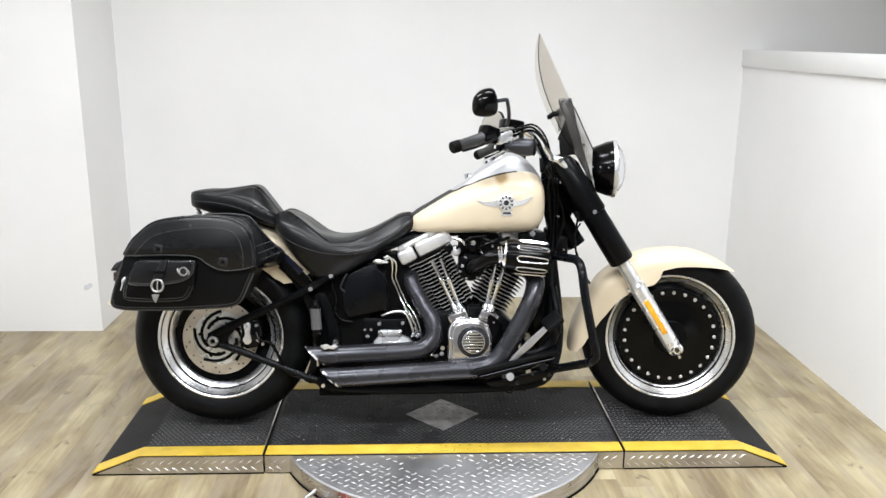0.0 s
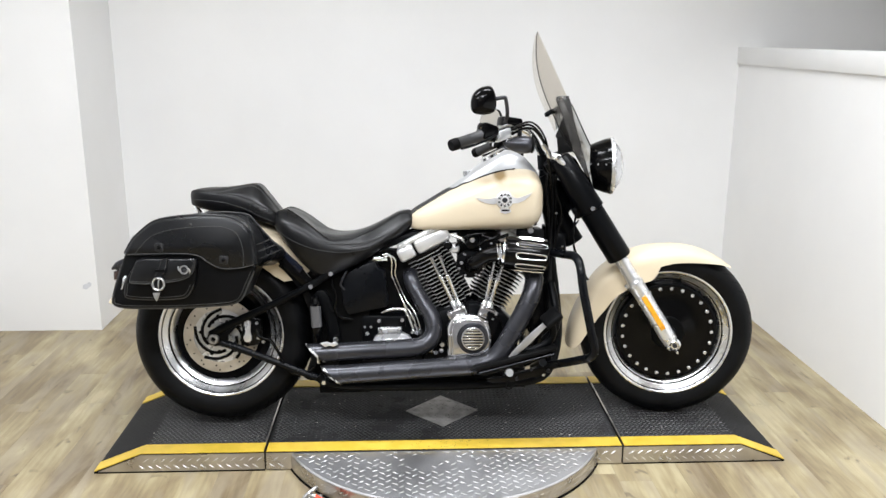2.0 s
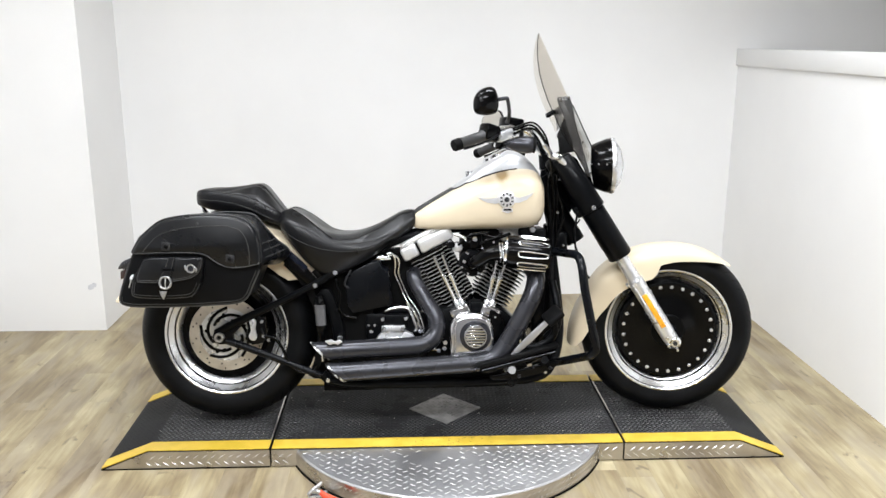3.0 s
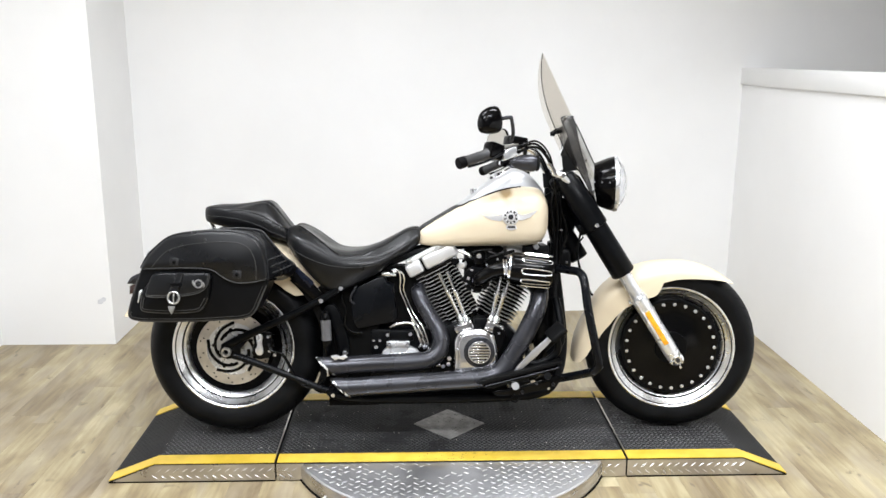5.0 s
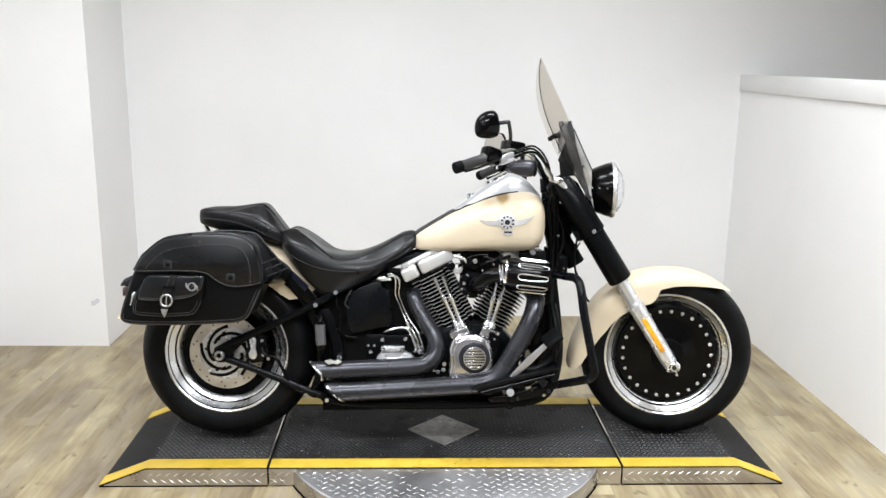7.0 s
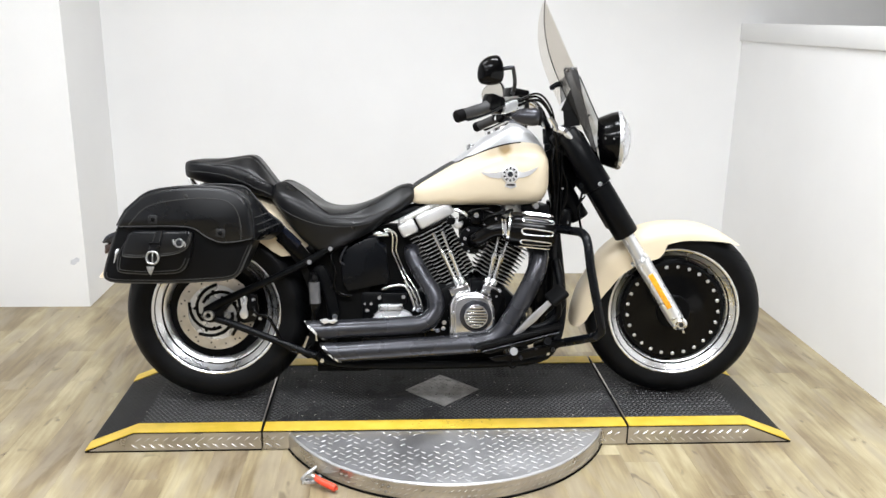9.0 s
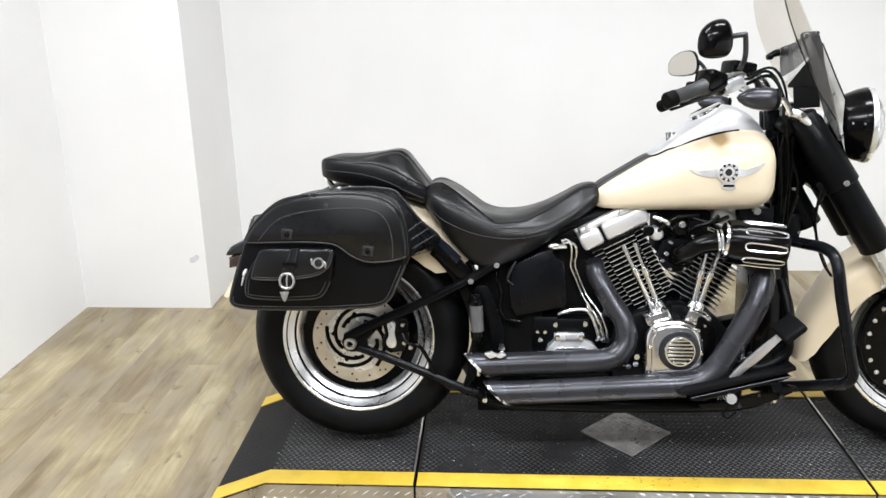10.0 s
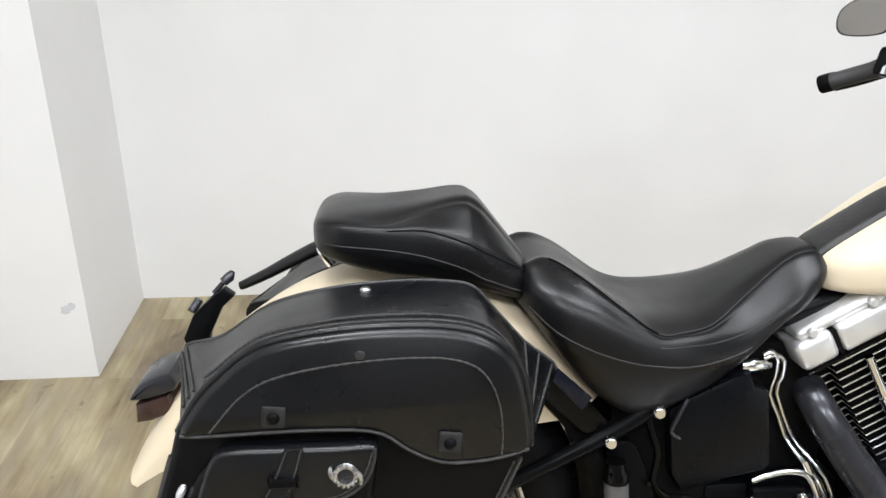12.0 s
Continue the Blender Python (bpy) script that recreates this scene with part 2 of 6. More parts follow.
def floor_material():
    """Rustic oak-look plank: long grain, knots and pale and grey-brown patches, each plank with its own cut."""
    m, nt, b = nodes_of("oak_plank")
    n, l = nt.nodes, nt.links
    tc, info = n.new("ShaderNodeTexCoord"), n.new("ShaderNodeObjectInfo")
    sc = n.new("ShaderNodeMath")
    sc.operation = "MULTIPLY"
    sc.inputs[1].default_value = 61.0
    geo = n.new("ShaderNodeNewGeometry")
    both = n.new("ShaderNodeMath")
    both.operation = "ADD"
    l.new(info.outputs["Random"], both.inputs[0])
    l.new(geo.outputs["Random Per Island"], both.inputs[1])
    l.new(both.outputs[0], sc.inputs[0])
    add = n.new("ShaderNodeVectorMath")
    add.operation = "ADD"
    l.new(tc.outputs["Object"], add.inputs[0])
    l.new(sc.outputs[0], add.inputs[1])

    def tex(scale, stretch, detail=5, dist=0.0):
        mp = n.new("ShaderNodeMapping")
        mp.inputs["Scale"].default_value = stretch
        l.new(add.outputs[0], mp.inputs[0])
        t = n.new("ShaderNodeTexNoise")
        t.inputs["Scale"].default_value, t.inputs["Detail"].default_value, t.inputs["Distortion"].default_value = scale, detail, dist
        l.new(mp.outputs[0], t.inputs["Vector"])
        return t.outputs[0]

    patch = tex(2.6, (1.9, 0.55, 1), 4, 1.0)
    grain = tex(11, (6, 0.45, 1), 8, 0.4)
    knot = tex(12, (1.2, 0.55, 1), 2, 1.0)
    cr = n.new("ShaderNodeValToRGB")
    e = cr.color_ramp.elements
    e[0].position, e[0].color = 0.32, (0.135, 0.098, 0.055, 1)
    e[1].position, e[1].color = 0.70, (0.45, 0.388, 0.243, 1)
    e2 = cr.color_ramp.elements.new(0.46)
    e2.color = (0.225, 0.175, 0.100, 1)
    e3 = cr.color_ramp.elements.new(0.57)
    e3.color = (0.325, 0.268, 0.155, 1)
    mixv = n.new("ShaderNodeMath")
    mixv.operation = "MULTIPLY_ADD"
    l.new(grain, mixv.inputs[0])
    mixv.inputs[1].default_value = 0.28
    ad = n.new("ShaderNodeMath")
    ad.operation = "MULTIPLY_ADD"
    l.new(patch, ad.inputs[0])
    ad.inputs[1].default_value = 0.58
    rnd = n.new("ShaderNodeMath")
    rnd.operation = "MULTIPLY_ADD"
    l.new(info.outputs["Random"], rnd.inputs[0])
    rnd.inputs[1].default_value, rnd.inputs[2].default_value = 0.05, -0.262
    # broad stains that run on from plank to plank
    wm = n.new("ShaderNodeMapping")
    wm.inputs["Scale"].default_value = (2.6, 1.1, 1)
    l.new(geo.outputs["Position"], wm.inputs[0])
    wide = n.new("ShaderNodeTexNoise")
    wide.inputs["Scale"].default_value, wide.inputs["Detail"].default_value, wide.inputs["Distortion"].default_value = 1.6, 4, 0.8
    l.new(wm.outputs[0], wide.inputs["Vector"])
    wa = n.new("ShaderNodeMath")
    wa.operation = "MULTIPLY_ADD"
    l.new(wide.outputs[0], wa.inputs[0])
    wa.inputs[1].default_value = 0.66
    l.new(rnd.outputs[0], wa.inputs[2])
    l.new(wa.outputs[0], ad.inputs[2])
    l.new(ad.outputs[0], mixv.inputs[2])
    l.new(mixv.outputs[0], cr.inputs[0])
    kr = n.new("ShaderNodeMapRange")
    kr.inputs[1].default_value, kr.inputs[2].default_value = 0.655, 0.74
    kr.inputs[3].default_value, kr.inputs[4].default_value = 0.0, 0.6
    l.new(knot, kr.inputs[0])
    mk = n.new("ShaderNodeMix")
    mk.data_type = "RGBA"
    l.new(kr.outputs[0], mk.inputs[0])
    # greyish weathered patches between the yellow wood
    grey = tex(3.4, (2.2, 0.5, 1), 5, 1.4)
    gr = n.new("ShaderNodeMapRange")
    gr.inputs[1].default_value, gr.inputs[2].default_value = 0.46, 0.62
    gr.inputs[3].default_value, gr.inputs[4].default_value = 0.0, 0.55
    l.new(grey, gr.inputs[0])
    mg = n.new("ShaderNodeMix")
    mg.data_type = "RGBA"
    l.new(gr.outputs[0], mg.inputs[0])
    l.new(cr.outputs[0], mg.inputs[6])
    mg.inputs[7].default_value = (0.305, 0.262, 0.195, 1)
    l.new(mg.outputs[2], mk.inputs[6])
    mk.inputs[7].default_value = (0.075, 0.055, 0.036, 1)
    l.new(mk.outputs[2], b.inputs["Base Color"])
    b.inputs["Roughness"].default_value = 0.42
    bp = n.new("ShaderNodeBump")
    bp.inputs["Strength"].default_value, bp.inputs["Distance"].default_value = 0.15, 0.002
    l.new(grain, bp.inputs["Height"])
    l.new(bp.outputs[0], b.inputs["Normal"])
    return m


M_FLOOR = floor_material()


# ---- mesh helpers ----
def obj(name, verts, faces, mat, parent=None, label="", smooth=40, m=None):
    me = bpy.data.meshes.new(name)
    me.from_pydata([tuple(v) for v in verts], [], faces)
    me.validate()
    bm = bmesh.new()
    bm.from_mesh(me)
    bmesh.ops.recalc_face_normals(bm, faces=bm.faces)
    bm.to_mesh(me)
    bm.free()
    return link(name, me, mat, parent, label, smooth, m)


def link(name, me, mat, parent=None, label="", smooth=40, m=None):
    me.materials.append(mat)
    if smooth:
        me.shade_smooth()
        me.set_sharp_from_angle(angle=radians(smooth))
    ob = new(name, me)
    if parent is not None:
        ob.parent = parent
    if m is not None:
        ob.matrix_basis = m
    return tagged(ob, label)


def part(name, bm, mat, parent, label="", smooth=40, m=None):
    me = bpy.data.meshes.new(name)
    bmesh.ops.recalc_face_normals(bm, faces=bm.faces)
    bm.to_mesh(me)
    bm.free()
    return link(name, me, mat, parent, label, smooth, m)


def thing(name, label, category, m=None, group="", kind=""):
    ob = new(name)
    ob.empty_display_size = 0.1
    if m is not None:
        ob.matrix_basis = m
    return tagged(ob, label, category, group, kind)


def catmull(pts, steps, closed=False):
    pts = [np.array(p, float) for p in pts]
    n, out = len(pts), []
    for i in range(n if closed else n - 1):
        if closed:
            p0, p1, p2, p3 = pts[i - 1], pts[i], pts[(i + 1) % n], pts[(i + 2) % n]
        else:
            p1, p2 = pts[i], pts[i + 1]
            p0 = pts[i - 1] if i else 2 * p1 - p2
            p3 = pts[i + 2] if i + 2 < n else 2 * p2 - p1
        for s in range(steps):
            t = s / steps
            out.append(0.5 * (2 * p1 + (p2 - p0) * t + (2 * p0 - 5 * p1 + 4 * p2 - p3) * t * t + (3 * p1 - p0 - 3 * p2 + p3) * t ** 3))
    if not closed:
        out.append(pts[-1])
    return out


def loft(rings, caps=True, wrap=False):
    """Verts and faces through rings of equal length."""
    n = len(rings[0])
    verts = [v for r in rings for v in r]
    faces = []
    k = len(rings)
    for i in range(k if wrap else k - 1):
        a, b = i * n, ((i + 1) % k) * n
        faces += [(a + j, a + (j + 1) % n, b + (j + 1) % n, b + j) for j in range(n)]
    if caps and not wrap:
        faces += [tuple(range(n))[::-1], tuple(range((k - 1) * n, k * n))]
    return verts, faces


def tube_geo(points, r, n=12, steps=5, caps=True, flat=1.0):
    """A round bar along a smooth line; r may be one radius or one for each point."""
    rs = [r] * len(points) if isinstance(r, (int, float)) else list(r)
    line = catmull([(*p, q) for p, q in zip(points, rs)], steps) if steps > 1 else [np.array((*p, q), float) for p, q in zip(points, rs)]
    rings, up = [], None
    for i, v in enumerate(line):
        a, b = line[max(0, i - 1)][:3], line[min(len(line) - 1, i + 1)][:3]
        d = b - a
        d = d / (np.linalg.norm(d) + 1e-9)
        if up is None:
            up = np.array((0, 0, 1.0)) if abs(d[2]) < 0.9 else np.array((1.0, 0, 0))
        up = up - d * up.dot(d)
        up /= np.linalg.norm(up)
        side = np.cross(d, up)
        rings.append([v[:3] + v[3] * (math.cos(2 * math.pi * k / n) * side + flat * math.sin(2 * math.pi * k / n) * up) for k in range(n)])
    return loft(rings, caps)


def tube(name, points, r, mat, parent, label="", n=12, steps=5, flat=1.0, m=None):
    return obj(name, *tube_geo(points, r, n, steps, True, flat), mat, parent, label, 50, m)


def lathe_geo(profile, n=64, centre=(0, 0, 0), axis="y", closed=True):
    """Turns a profile of (radius, height) round an axis through centre."""
    c = np.array(centre, float)
    rings = []
    for k in range(n):
        a = 2 * math.pi * k / n
        ca, sa = math.cos(a), math.sin(a)
        ring = []
        for r, h in profile:
            p = {"y": (r * ca, h, r * sa), "x": (h, r * ca, r * sa), "z": (r * ca, r * sa, h)}[axis]
            ring.append(c + np.array(p))
        rings.append(ring)
    m = len(profile)
    verts = [v for r in rings for v in r]
    faces = []
    for i in range(n):
        a, b = i * m, ((i + 1) % n) * m
        for j in range(m if closed else m - 1):
            faces.append((a + j, a + (j + 1) % m, b + (j + 1) % m, b + j))
    return verts, faces


def lathe(name, profile, mat, parent, label="", n=64, centre=(0, 0, 0), axis="y", smooth=35, m=None):
    return obj(name, *lathe_geo(profile, n, centre, axis), mat, parent, label, smooth, m)


def prism_bm(outline, y0, y1, bevel=0.003, steps=0, segs=2):
    """An outline in x and z, between two y, with rounded rims."""
    pts = catmull(outline, steps, True) if steps else outline
    bm = bmesh.new()
    a = [bm.verts.new((p[0], y0, p[1])) for p in pts]
    f = bm.faces.new(a)
    ext = bmesh.ops.extrude_face_region(bm, geom=[f])
    vs = [g for g in ext["geom"] if isinstance(g, bmesh.types.BMVert)]
    for v in vs:
        v.co.y = y1
    bmesh.ops.recalc_face_normals(bm, faces=bm.faces)
    if bevel:
        es = [e for e in bm.edges if abs(e.verts[0].co.y - e.verts[1].co.y) < 1e-6]
        bmesh.ops.bevel(bm, geom=es, offset=bevel, segments=segs, affect="EDGES", profile=0.5)
    return bm


def prism(name, outline, y0, y1, mat, parent, label="", bevel=0.003, steps=0, segs=2, m=None, smooth=35):
    return part(name, prism_bm(outline, y0, y1, bevel, steps, segs), mat, parent, label, smooth, m)


def box_bm(x0, x1, y0, y1, z0, z1, bevel=0.0, segs=2):
    bm = bmesh.new()
    bmesh.ops.create_cube(bm, size=1)
    for v in bm.verts:
        v.co = Vector(((x0 + x1) / 2 + v.co.x * (x1 - x0), (y0 + y1) / 2 + v.co.y * (y1 - y0), (z0 + z1) / 2 + v.co.z * (z1 - z0)))
    if bevel:
        bmesh.ops.bevel(bm, geom=bm.edges[:], offset=bevel, segments=segs, affect="EDGES", profile=0.5)
    return bm


def box(name, x0, x1, y0, y1, z0, z1, mat, parent=None, label="", bevel=0.0, m=None):
    return part(name, box_bm(x0, x1, y0, y1, z0, z1, bevel), mat, parent, label, 35, m)


def bolt(name, at, r, h, mat, parent, axis="y", n=12):
    """A domed bolt head that faces -y."""
    prof = [(0.0001, 0.0), (r, 0.0), (r, -h * 0.6), (r * 0.72, -h), (0.0001, -h)]
    return obj(name, *lathe_geo(prof, n, at, axis), mat, parent, "", 40)


def ring_x(x, w, zb, zt, zs=0.5, n=36, pt=0.85, pb=0.6, dip=0.0):
    """One cross-section of a padded or pressed shell across the x axis."""
    zc = zb + (zt - zb) * zs
    out = []
    for k in range(n):
        a = 2 * math.pi * k / n
        c, s = math.cos(a), math.sin(a)
        e = pt if s >= 0 else pb
        y = w * math.copysign(abs(c) ** e, c)
        z = zc + (zt - zc if s >= 0 else zc - zb) * math.copysign(abs(s) ** e, s)
        if s > 0 and dip:
            z -= dip * (1 - abs(y / w) ** 1.6)
        out.append((x, y, z))
    return out


def shell_x(name, stations, mat, parent, label="", steps=5, n=36, pt=0.85, pb=0.6, m=None):
    """stations: x, half width, bottom, top, height of the widest place (0 to 1), dip of the middle."""
    st = catmull(stations, steps)
    rings = [ring_x(s[0], max(0.002, s[1]), s[2], max(s[2] + 0.002, s[3]), s[4], n, pt, pb, s[5]) for s in st]
    return obj(name, *loft(rings), mat, parent, label, 60, m)


# ---- the room ----
def slab(name, x0, x1, y0, y1, z0, z1, mat, label, category="wall"):
    return tagged(box(name, x0, x1, y0, y1, z0, z1, mat, None, label), label, category, kind="structure")


BACK, PILLAR_Y, PILLAR_X, LEFT, RIGHT = 1.705, 1.162, -1.70, -2.285, 1.728
slab("wall_back", PILLAR_X, 4.2, BACK, BACK + 0.12, 0, CEILING, M_WALL, "white painted back wall behind the motorcycle")
slab("wall_jog", LEFT, PILLAR_X, PILLAR_Y, BACK + 0.12, 0, CEILING, M_WALL, "white painted wall jog standing proud of the back wall")
slab("wall_left", LEFT - 0.12, LEFT, -1.6, BACK + 0.12, 0, CEILING, M_WALL, "white painted side wall")
# The next three walls and the ceiling are unseen, added to shape the light
slab("wall_left_unseen", LEFT - 0.12, LEFT, -6.0, -1.6, 0, CEILING, M_UNSEEN_WALL, "unseen grey side wall added to dim reflections")
slab("wall_right_far", 4.2, 4.32, -6.0, BACK + 0.12, 0, CEILING, M_UNSEEN_WALL, "unseen grey far side wall added to dim reflections")
slab("wall_behind", LEFT - 0.12, 4.32, -6.12, -6.0, 0, CEILING, M_UNSEEN_WALL, "unseen grey end wall added to dim reflections")
slab("ceiling", LEFT - 0.12, 4.32, -6.12, BACK + 0.12, CEILING, CEILING + 0.1, M_CEIL, "unseen white ceiling added to lift the sheen", "ceiling")
slab("wall_half", RIGHT, RIGHT + 0.11, -2.6, BACK, 0, 1.334, M_WALL, "white painted half-height partition wall")
# a faint scuff low on the jog
rng = random.Random(21)
sv, sf = [], []
for _ in range(9):
    cx, cz, r = -1.752 + rng.gauss(0, 0.014), 0.238 + rng.gauss(0, 0.008), rng.uniform(0.004, 0.011)
    k = len(sv)
    for n_ in range(9):
        a = 2 * math.pi * n_ / 9
        q = r * rng.uniform(0.6, 1.1)
        sv.append((cx + 1.5 * q * math.cos(a), PILLAR_Y - 0.0006 - 0.00005 * len(sf), cz + q * math.sin(a)))
    sf.append(tuple(range(k, k + 9)))
obj("scuff_mark", sv, sf, M_SCUFF, bpy.data.objects["wall_jog"], "faint grey scuff on the paint", 0)
tagged(box("trim_half_wall_cap", RIGHT - 0.014, RIGHT + 0.125, -2.614, BACK - 0.002, 1.334, 1.425, M_TRIM, None, "", 0.003),
       "white painted cap board along the top of the half wall", "wall cap", kind="structure")
slab("floor", LEFT - 0.12, 4.32, -6.12, BACK + 0.12, -0.1, -0.004, M_DARK, "dark subfloor under the oak-look planks", "floor")

for lx, ly, _w in TUBES:
    fix = thing("ceiling_light", "white ceiling light with a long diffuser", "ceiling light", pose(lx, ly, CEILING), "ceiling lights")
    box("housing", -0.63, 0.63, -0.16, 0.16, -0.07, -0.001, M_TRIM, fix, "", 0.006)
    box("diffuser", -0.6, 0.6, -0.14, 0.14, -0.11, -0.07, M_LIGHT, fix, "glowing white diffuser", 0.02)


# ---- the low turntable platform ----
PLAT_X, PLAT_Y1, PLAT_Z, JOINT, SLOPE = 1.22, 0.305, 0.070, 0.627, 0.165


def lozenges(name, spots, z, length, width, height, mat, parent, label, frame_m=None):
    """Raised tread bars, all in one mesh; spots: x, y, angle."""
    verts, faces = [], []
    for x, y, a in spots:
        c, s = math.cos(a), math.sin(a)
        i = len(verts)
        for u, v, h in ((-length, 0, 0), (0, -width, 0), (length, 0, 0), (0, width, 0), (-length * 0.45, 0, height), (length * 0.45, 0, height)):
            verts.append((x + u * c - v * s, y + u * s + v * c, z + h))
        faces += [(i, i + 1, i + 4), (i + 1, i + 5, i + 4), (i + 1, i + 2, i + 5), (i + 2, i + 3, i + 5), (i + 3, i + 4, i + 5), (i + 3, i, i + 4)]
    ob = obj(name, verts, faces, mat, parent, label, 0, frame_m)
    return tagged(ob, kind="stuff")


platform = thing("display_platform", "low black motorcycle turntable platform with yellow edges and diamond plate sides", "turntable platform")
# round base: only the bulge in front and behind the deck shows
DISC_R, DISC_Y, DISC_Z = 0.594, -0.054, 0.064
AXLE = (0, DISC_Y, 0)
lathe("turntable_disc", [(0.001, 0.004), (DISC_R, 0.004), (DISC_R, DISC_Z - 0.005), (DISC_R - 0.004, DISC_Z), (0.001, DISC_Z)], M_PLATE, platform, "round diamond plate turntable disc", 128, AXLE, "z", 30)
lathe("disc_skirt", [(DISC_R + 0.0005, 0.007), (DISC_R + 0.003, 0.007), (DISC_R + 0.003, DISC_Z - 0.006), (DISC_R + 0.0005, DISC_Z - 0.006)], M_PLATESIDE, platform, "scuffed metal skirt", 128, AXLE, "z", 30)
lathe("disc_foot", [(DISC_R - 0.03, 0.0), (DISC_R + 0.006, 0.0), (DISC_R + 0.006, 0.006), (DISC_R - 0.03, 0.006)], M_DARK, platform, "black rubber foot strip", 128, AXLE, "z", 30)

verts, faces = [], []
for k in range(64):
    for row in range(2):
        a, z0 = radians(204 + 132 * (k + 0.5 * row) / 64), 0.020 + 0.020 * row
        i = len(verts)
        for da, dz, out in ((-0.011, -0.007, 0.0), (0.003, -0.003, 0.0), (0.011, 0.007, 0.0), (-0.003, 0.003, 0.0), (0.0, 0.0, 0.0022)):
            q = DISC_R + 0.0032 + out
            verts.append((q * math.cos(a + da / DISC_R), DISC_Y + q * math.sin(a + da / DISC_R), z0 + dz))
        faces += [(i, i + 1, i + 4), (i + 1, i + 2, i + 4), (i + 2, i + 3, i + 4), (i + 3, i, i + 4)]
tagged(obj("skirt_tread", verts, faces, M_PLATESIDE, platform, "raised tread on the round skirt", 0), kind="stuff")
W = PLAT_Y1
for sgn in (-1, 1):
    ramp = [(sgn * (JOINT + 0.006), 0.002), (sgn * PLAT_X, 0.002), (sgn * PLAT_X, 0.006), (sgn * (PLAT_X - SLOPE), PLAT_Z), (sgn * (JOINT + 0.006), PLAT_Z)]
    deck = prism("ramp_deck", ramp, -W, W, M_DECK, platform, "black coated deck section with a ramped end", 0.0015)
    # the bright diamond plate side face
    side = [(sgn * (JOINT + 0.006), 0.004), (sgn * (PLAT_X - 0.012), 0.004), (sgn * (PLAT_X - SLOPE), PLAT_Z - 0.004), (sgn * (JOINT + 0.006), PLAT_Z - 0.004)]
    prism("side_plate", side, -W - 0.003, -W - 0.0005, M_PLATESIDE, deck, "bright diamond plate side", 0)
    prism("foot_strip", [(sgn * (JOINT + 0.006), 0), (sgn * PLAT_X, 0), (sgn * PLAT_X, 0.005), (sgn * (JOINT + 0.006), 0.005)], -W - 0.004, W + 0.004, M_DARK, deck, "black rubber foot strip", 0)
    for edge in (-1, 1):
        y0, y1 = (-W - 0.002, -W + 0.062) if edge < 0 else (W - 0.062, W + 0.002)
        tape = [(sgn * (JOINT + 0.008), PLAT_Z + 0.0005), (sgn * (PLAT_X - SLOPE), PLAT_Z + 0.0005), (sgn * (PLAT_X - 0.002), 0.0065), (sgn * PLAT_X, 0.0095), (sgn * (PLAT_X - SLOPE + 0.001), PLAT_Z + 0.0035), (sgn * (JOINT + 0.008), PLAT_Z + 0.0035)]
        prism("yellow_edge", tape, y0, y1, M_YELLOW, deck, "worn yellow edge tape", 0)
centre_deck = box("centre_deck", -JOINT, JOINT, -W, W, 0.002, PLAT_Z, M_DECK, platform, "black coated centre deck section", 0.0015)
for x0, x1 in ((-JOINT, -0.53), (0.53, JOINT)):
    box("side_plate", x0, x1, -W - 0.003, -W - 0.0005, 0.004, PLAT_Z - 0.004, M_PLATESIDE, centre_deck, "bright diamond plate side")
for y0, y1 in ((-W - 0.002, -W + 0.062), (W - 0.062, W + 0.002)):
    box("yellow_edge", -JOINT + 0.002, JOINT - 0.002, y0, y1, PLAT_Z + 0.0005, PLAT_Z + 0.0035, M_YELLOW, centre_deck, "worn yellow edge tape")

# raised tread on the disc, the decks and the side faces
spots = []
rng = random.Random(3)
for i in range(-15, 16):
    for j in range(-38, 0):
        x, y = i * 0.044 + (0.022 if j % 2 else 0), j * 0.0175
        worn = rng.random() < 0.7 * math.exp(-((x + 0.06) / 0.2) ** 2 - ((y + 0.36) / 0.12) ** 2)
        if y < -W - 0.010 and math.hypot(x, y - DISC_Y) < DISC_R - 0.016 and not worn:
            spots.append((x, y, radians(32 if j % 2 else -32)))
lozenges("disc_tread", spots, DISC_Z + 0.0002, 0.0125, 0.0018, 0.0016, M_DASH, platform, "raised diamond tread on the disc")
spots = []
for i in range(-58, 59):
    for j in range(-22, 23):
        x, y = i * 0.018 + (0.009 if j % 2 else 0), j * 0.0115
        dia = abs(x) / 0.142 + abs(y) / 0.138 < 1
        if abs(y) < W - 0.068 and not dia and abs(abs(x) - JOINT) > 0.014 and abs(x) < PLAT_X - SLOPE:
            spots.append((x, y, radians(40 if j % 2 else -40)))
lozenges("deck_tread", spots, PLAT_Z + 0.0002, 0.0095, 0.0026, 0.0020, M_TREAD, platform, "raised tread of the black deck")
# finer tread down the ramped ends
for sgn in (-1, 1):
    spots = [(sgn * (0.006 + i * 0.0145 + (0.007 if j % 2 else 0)), j * 0.0115, radians(40 if j % 2 else -40)) for i in range(11) for j in range(-20, 21)]
    lozenges("ramp_tread", spots, 0.0004, 0.0065, 0.0019, 0.0008, M_DECK, platform, "fine tread of the ramped end", pose(sgn * (PLAT_X - SLOPE), 0, PLAT_Z, 0, sgn * math.degrees(math.atan2(PLAT_Z - 0.006, SLOPE)), 0))
    x = sgn * (JOINT + 0.0095)
    box("joint_edge", x - 0.0025, x + 0.0025, -W + 0.064, W - 0.064, PLAT_Z + 0.0004, PLAT_Z + 0.0022, M_PLATESIDE, platform, "bare metal edge of the deck joint")
wear = []
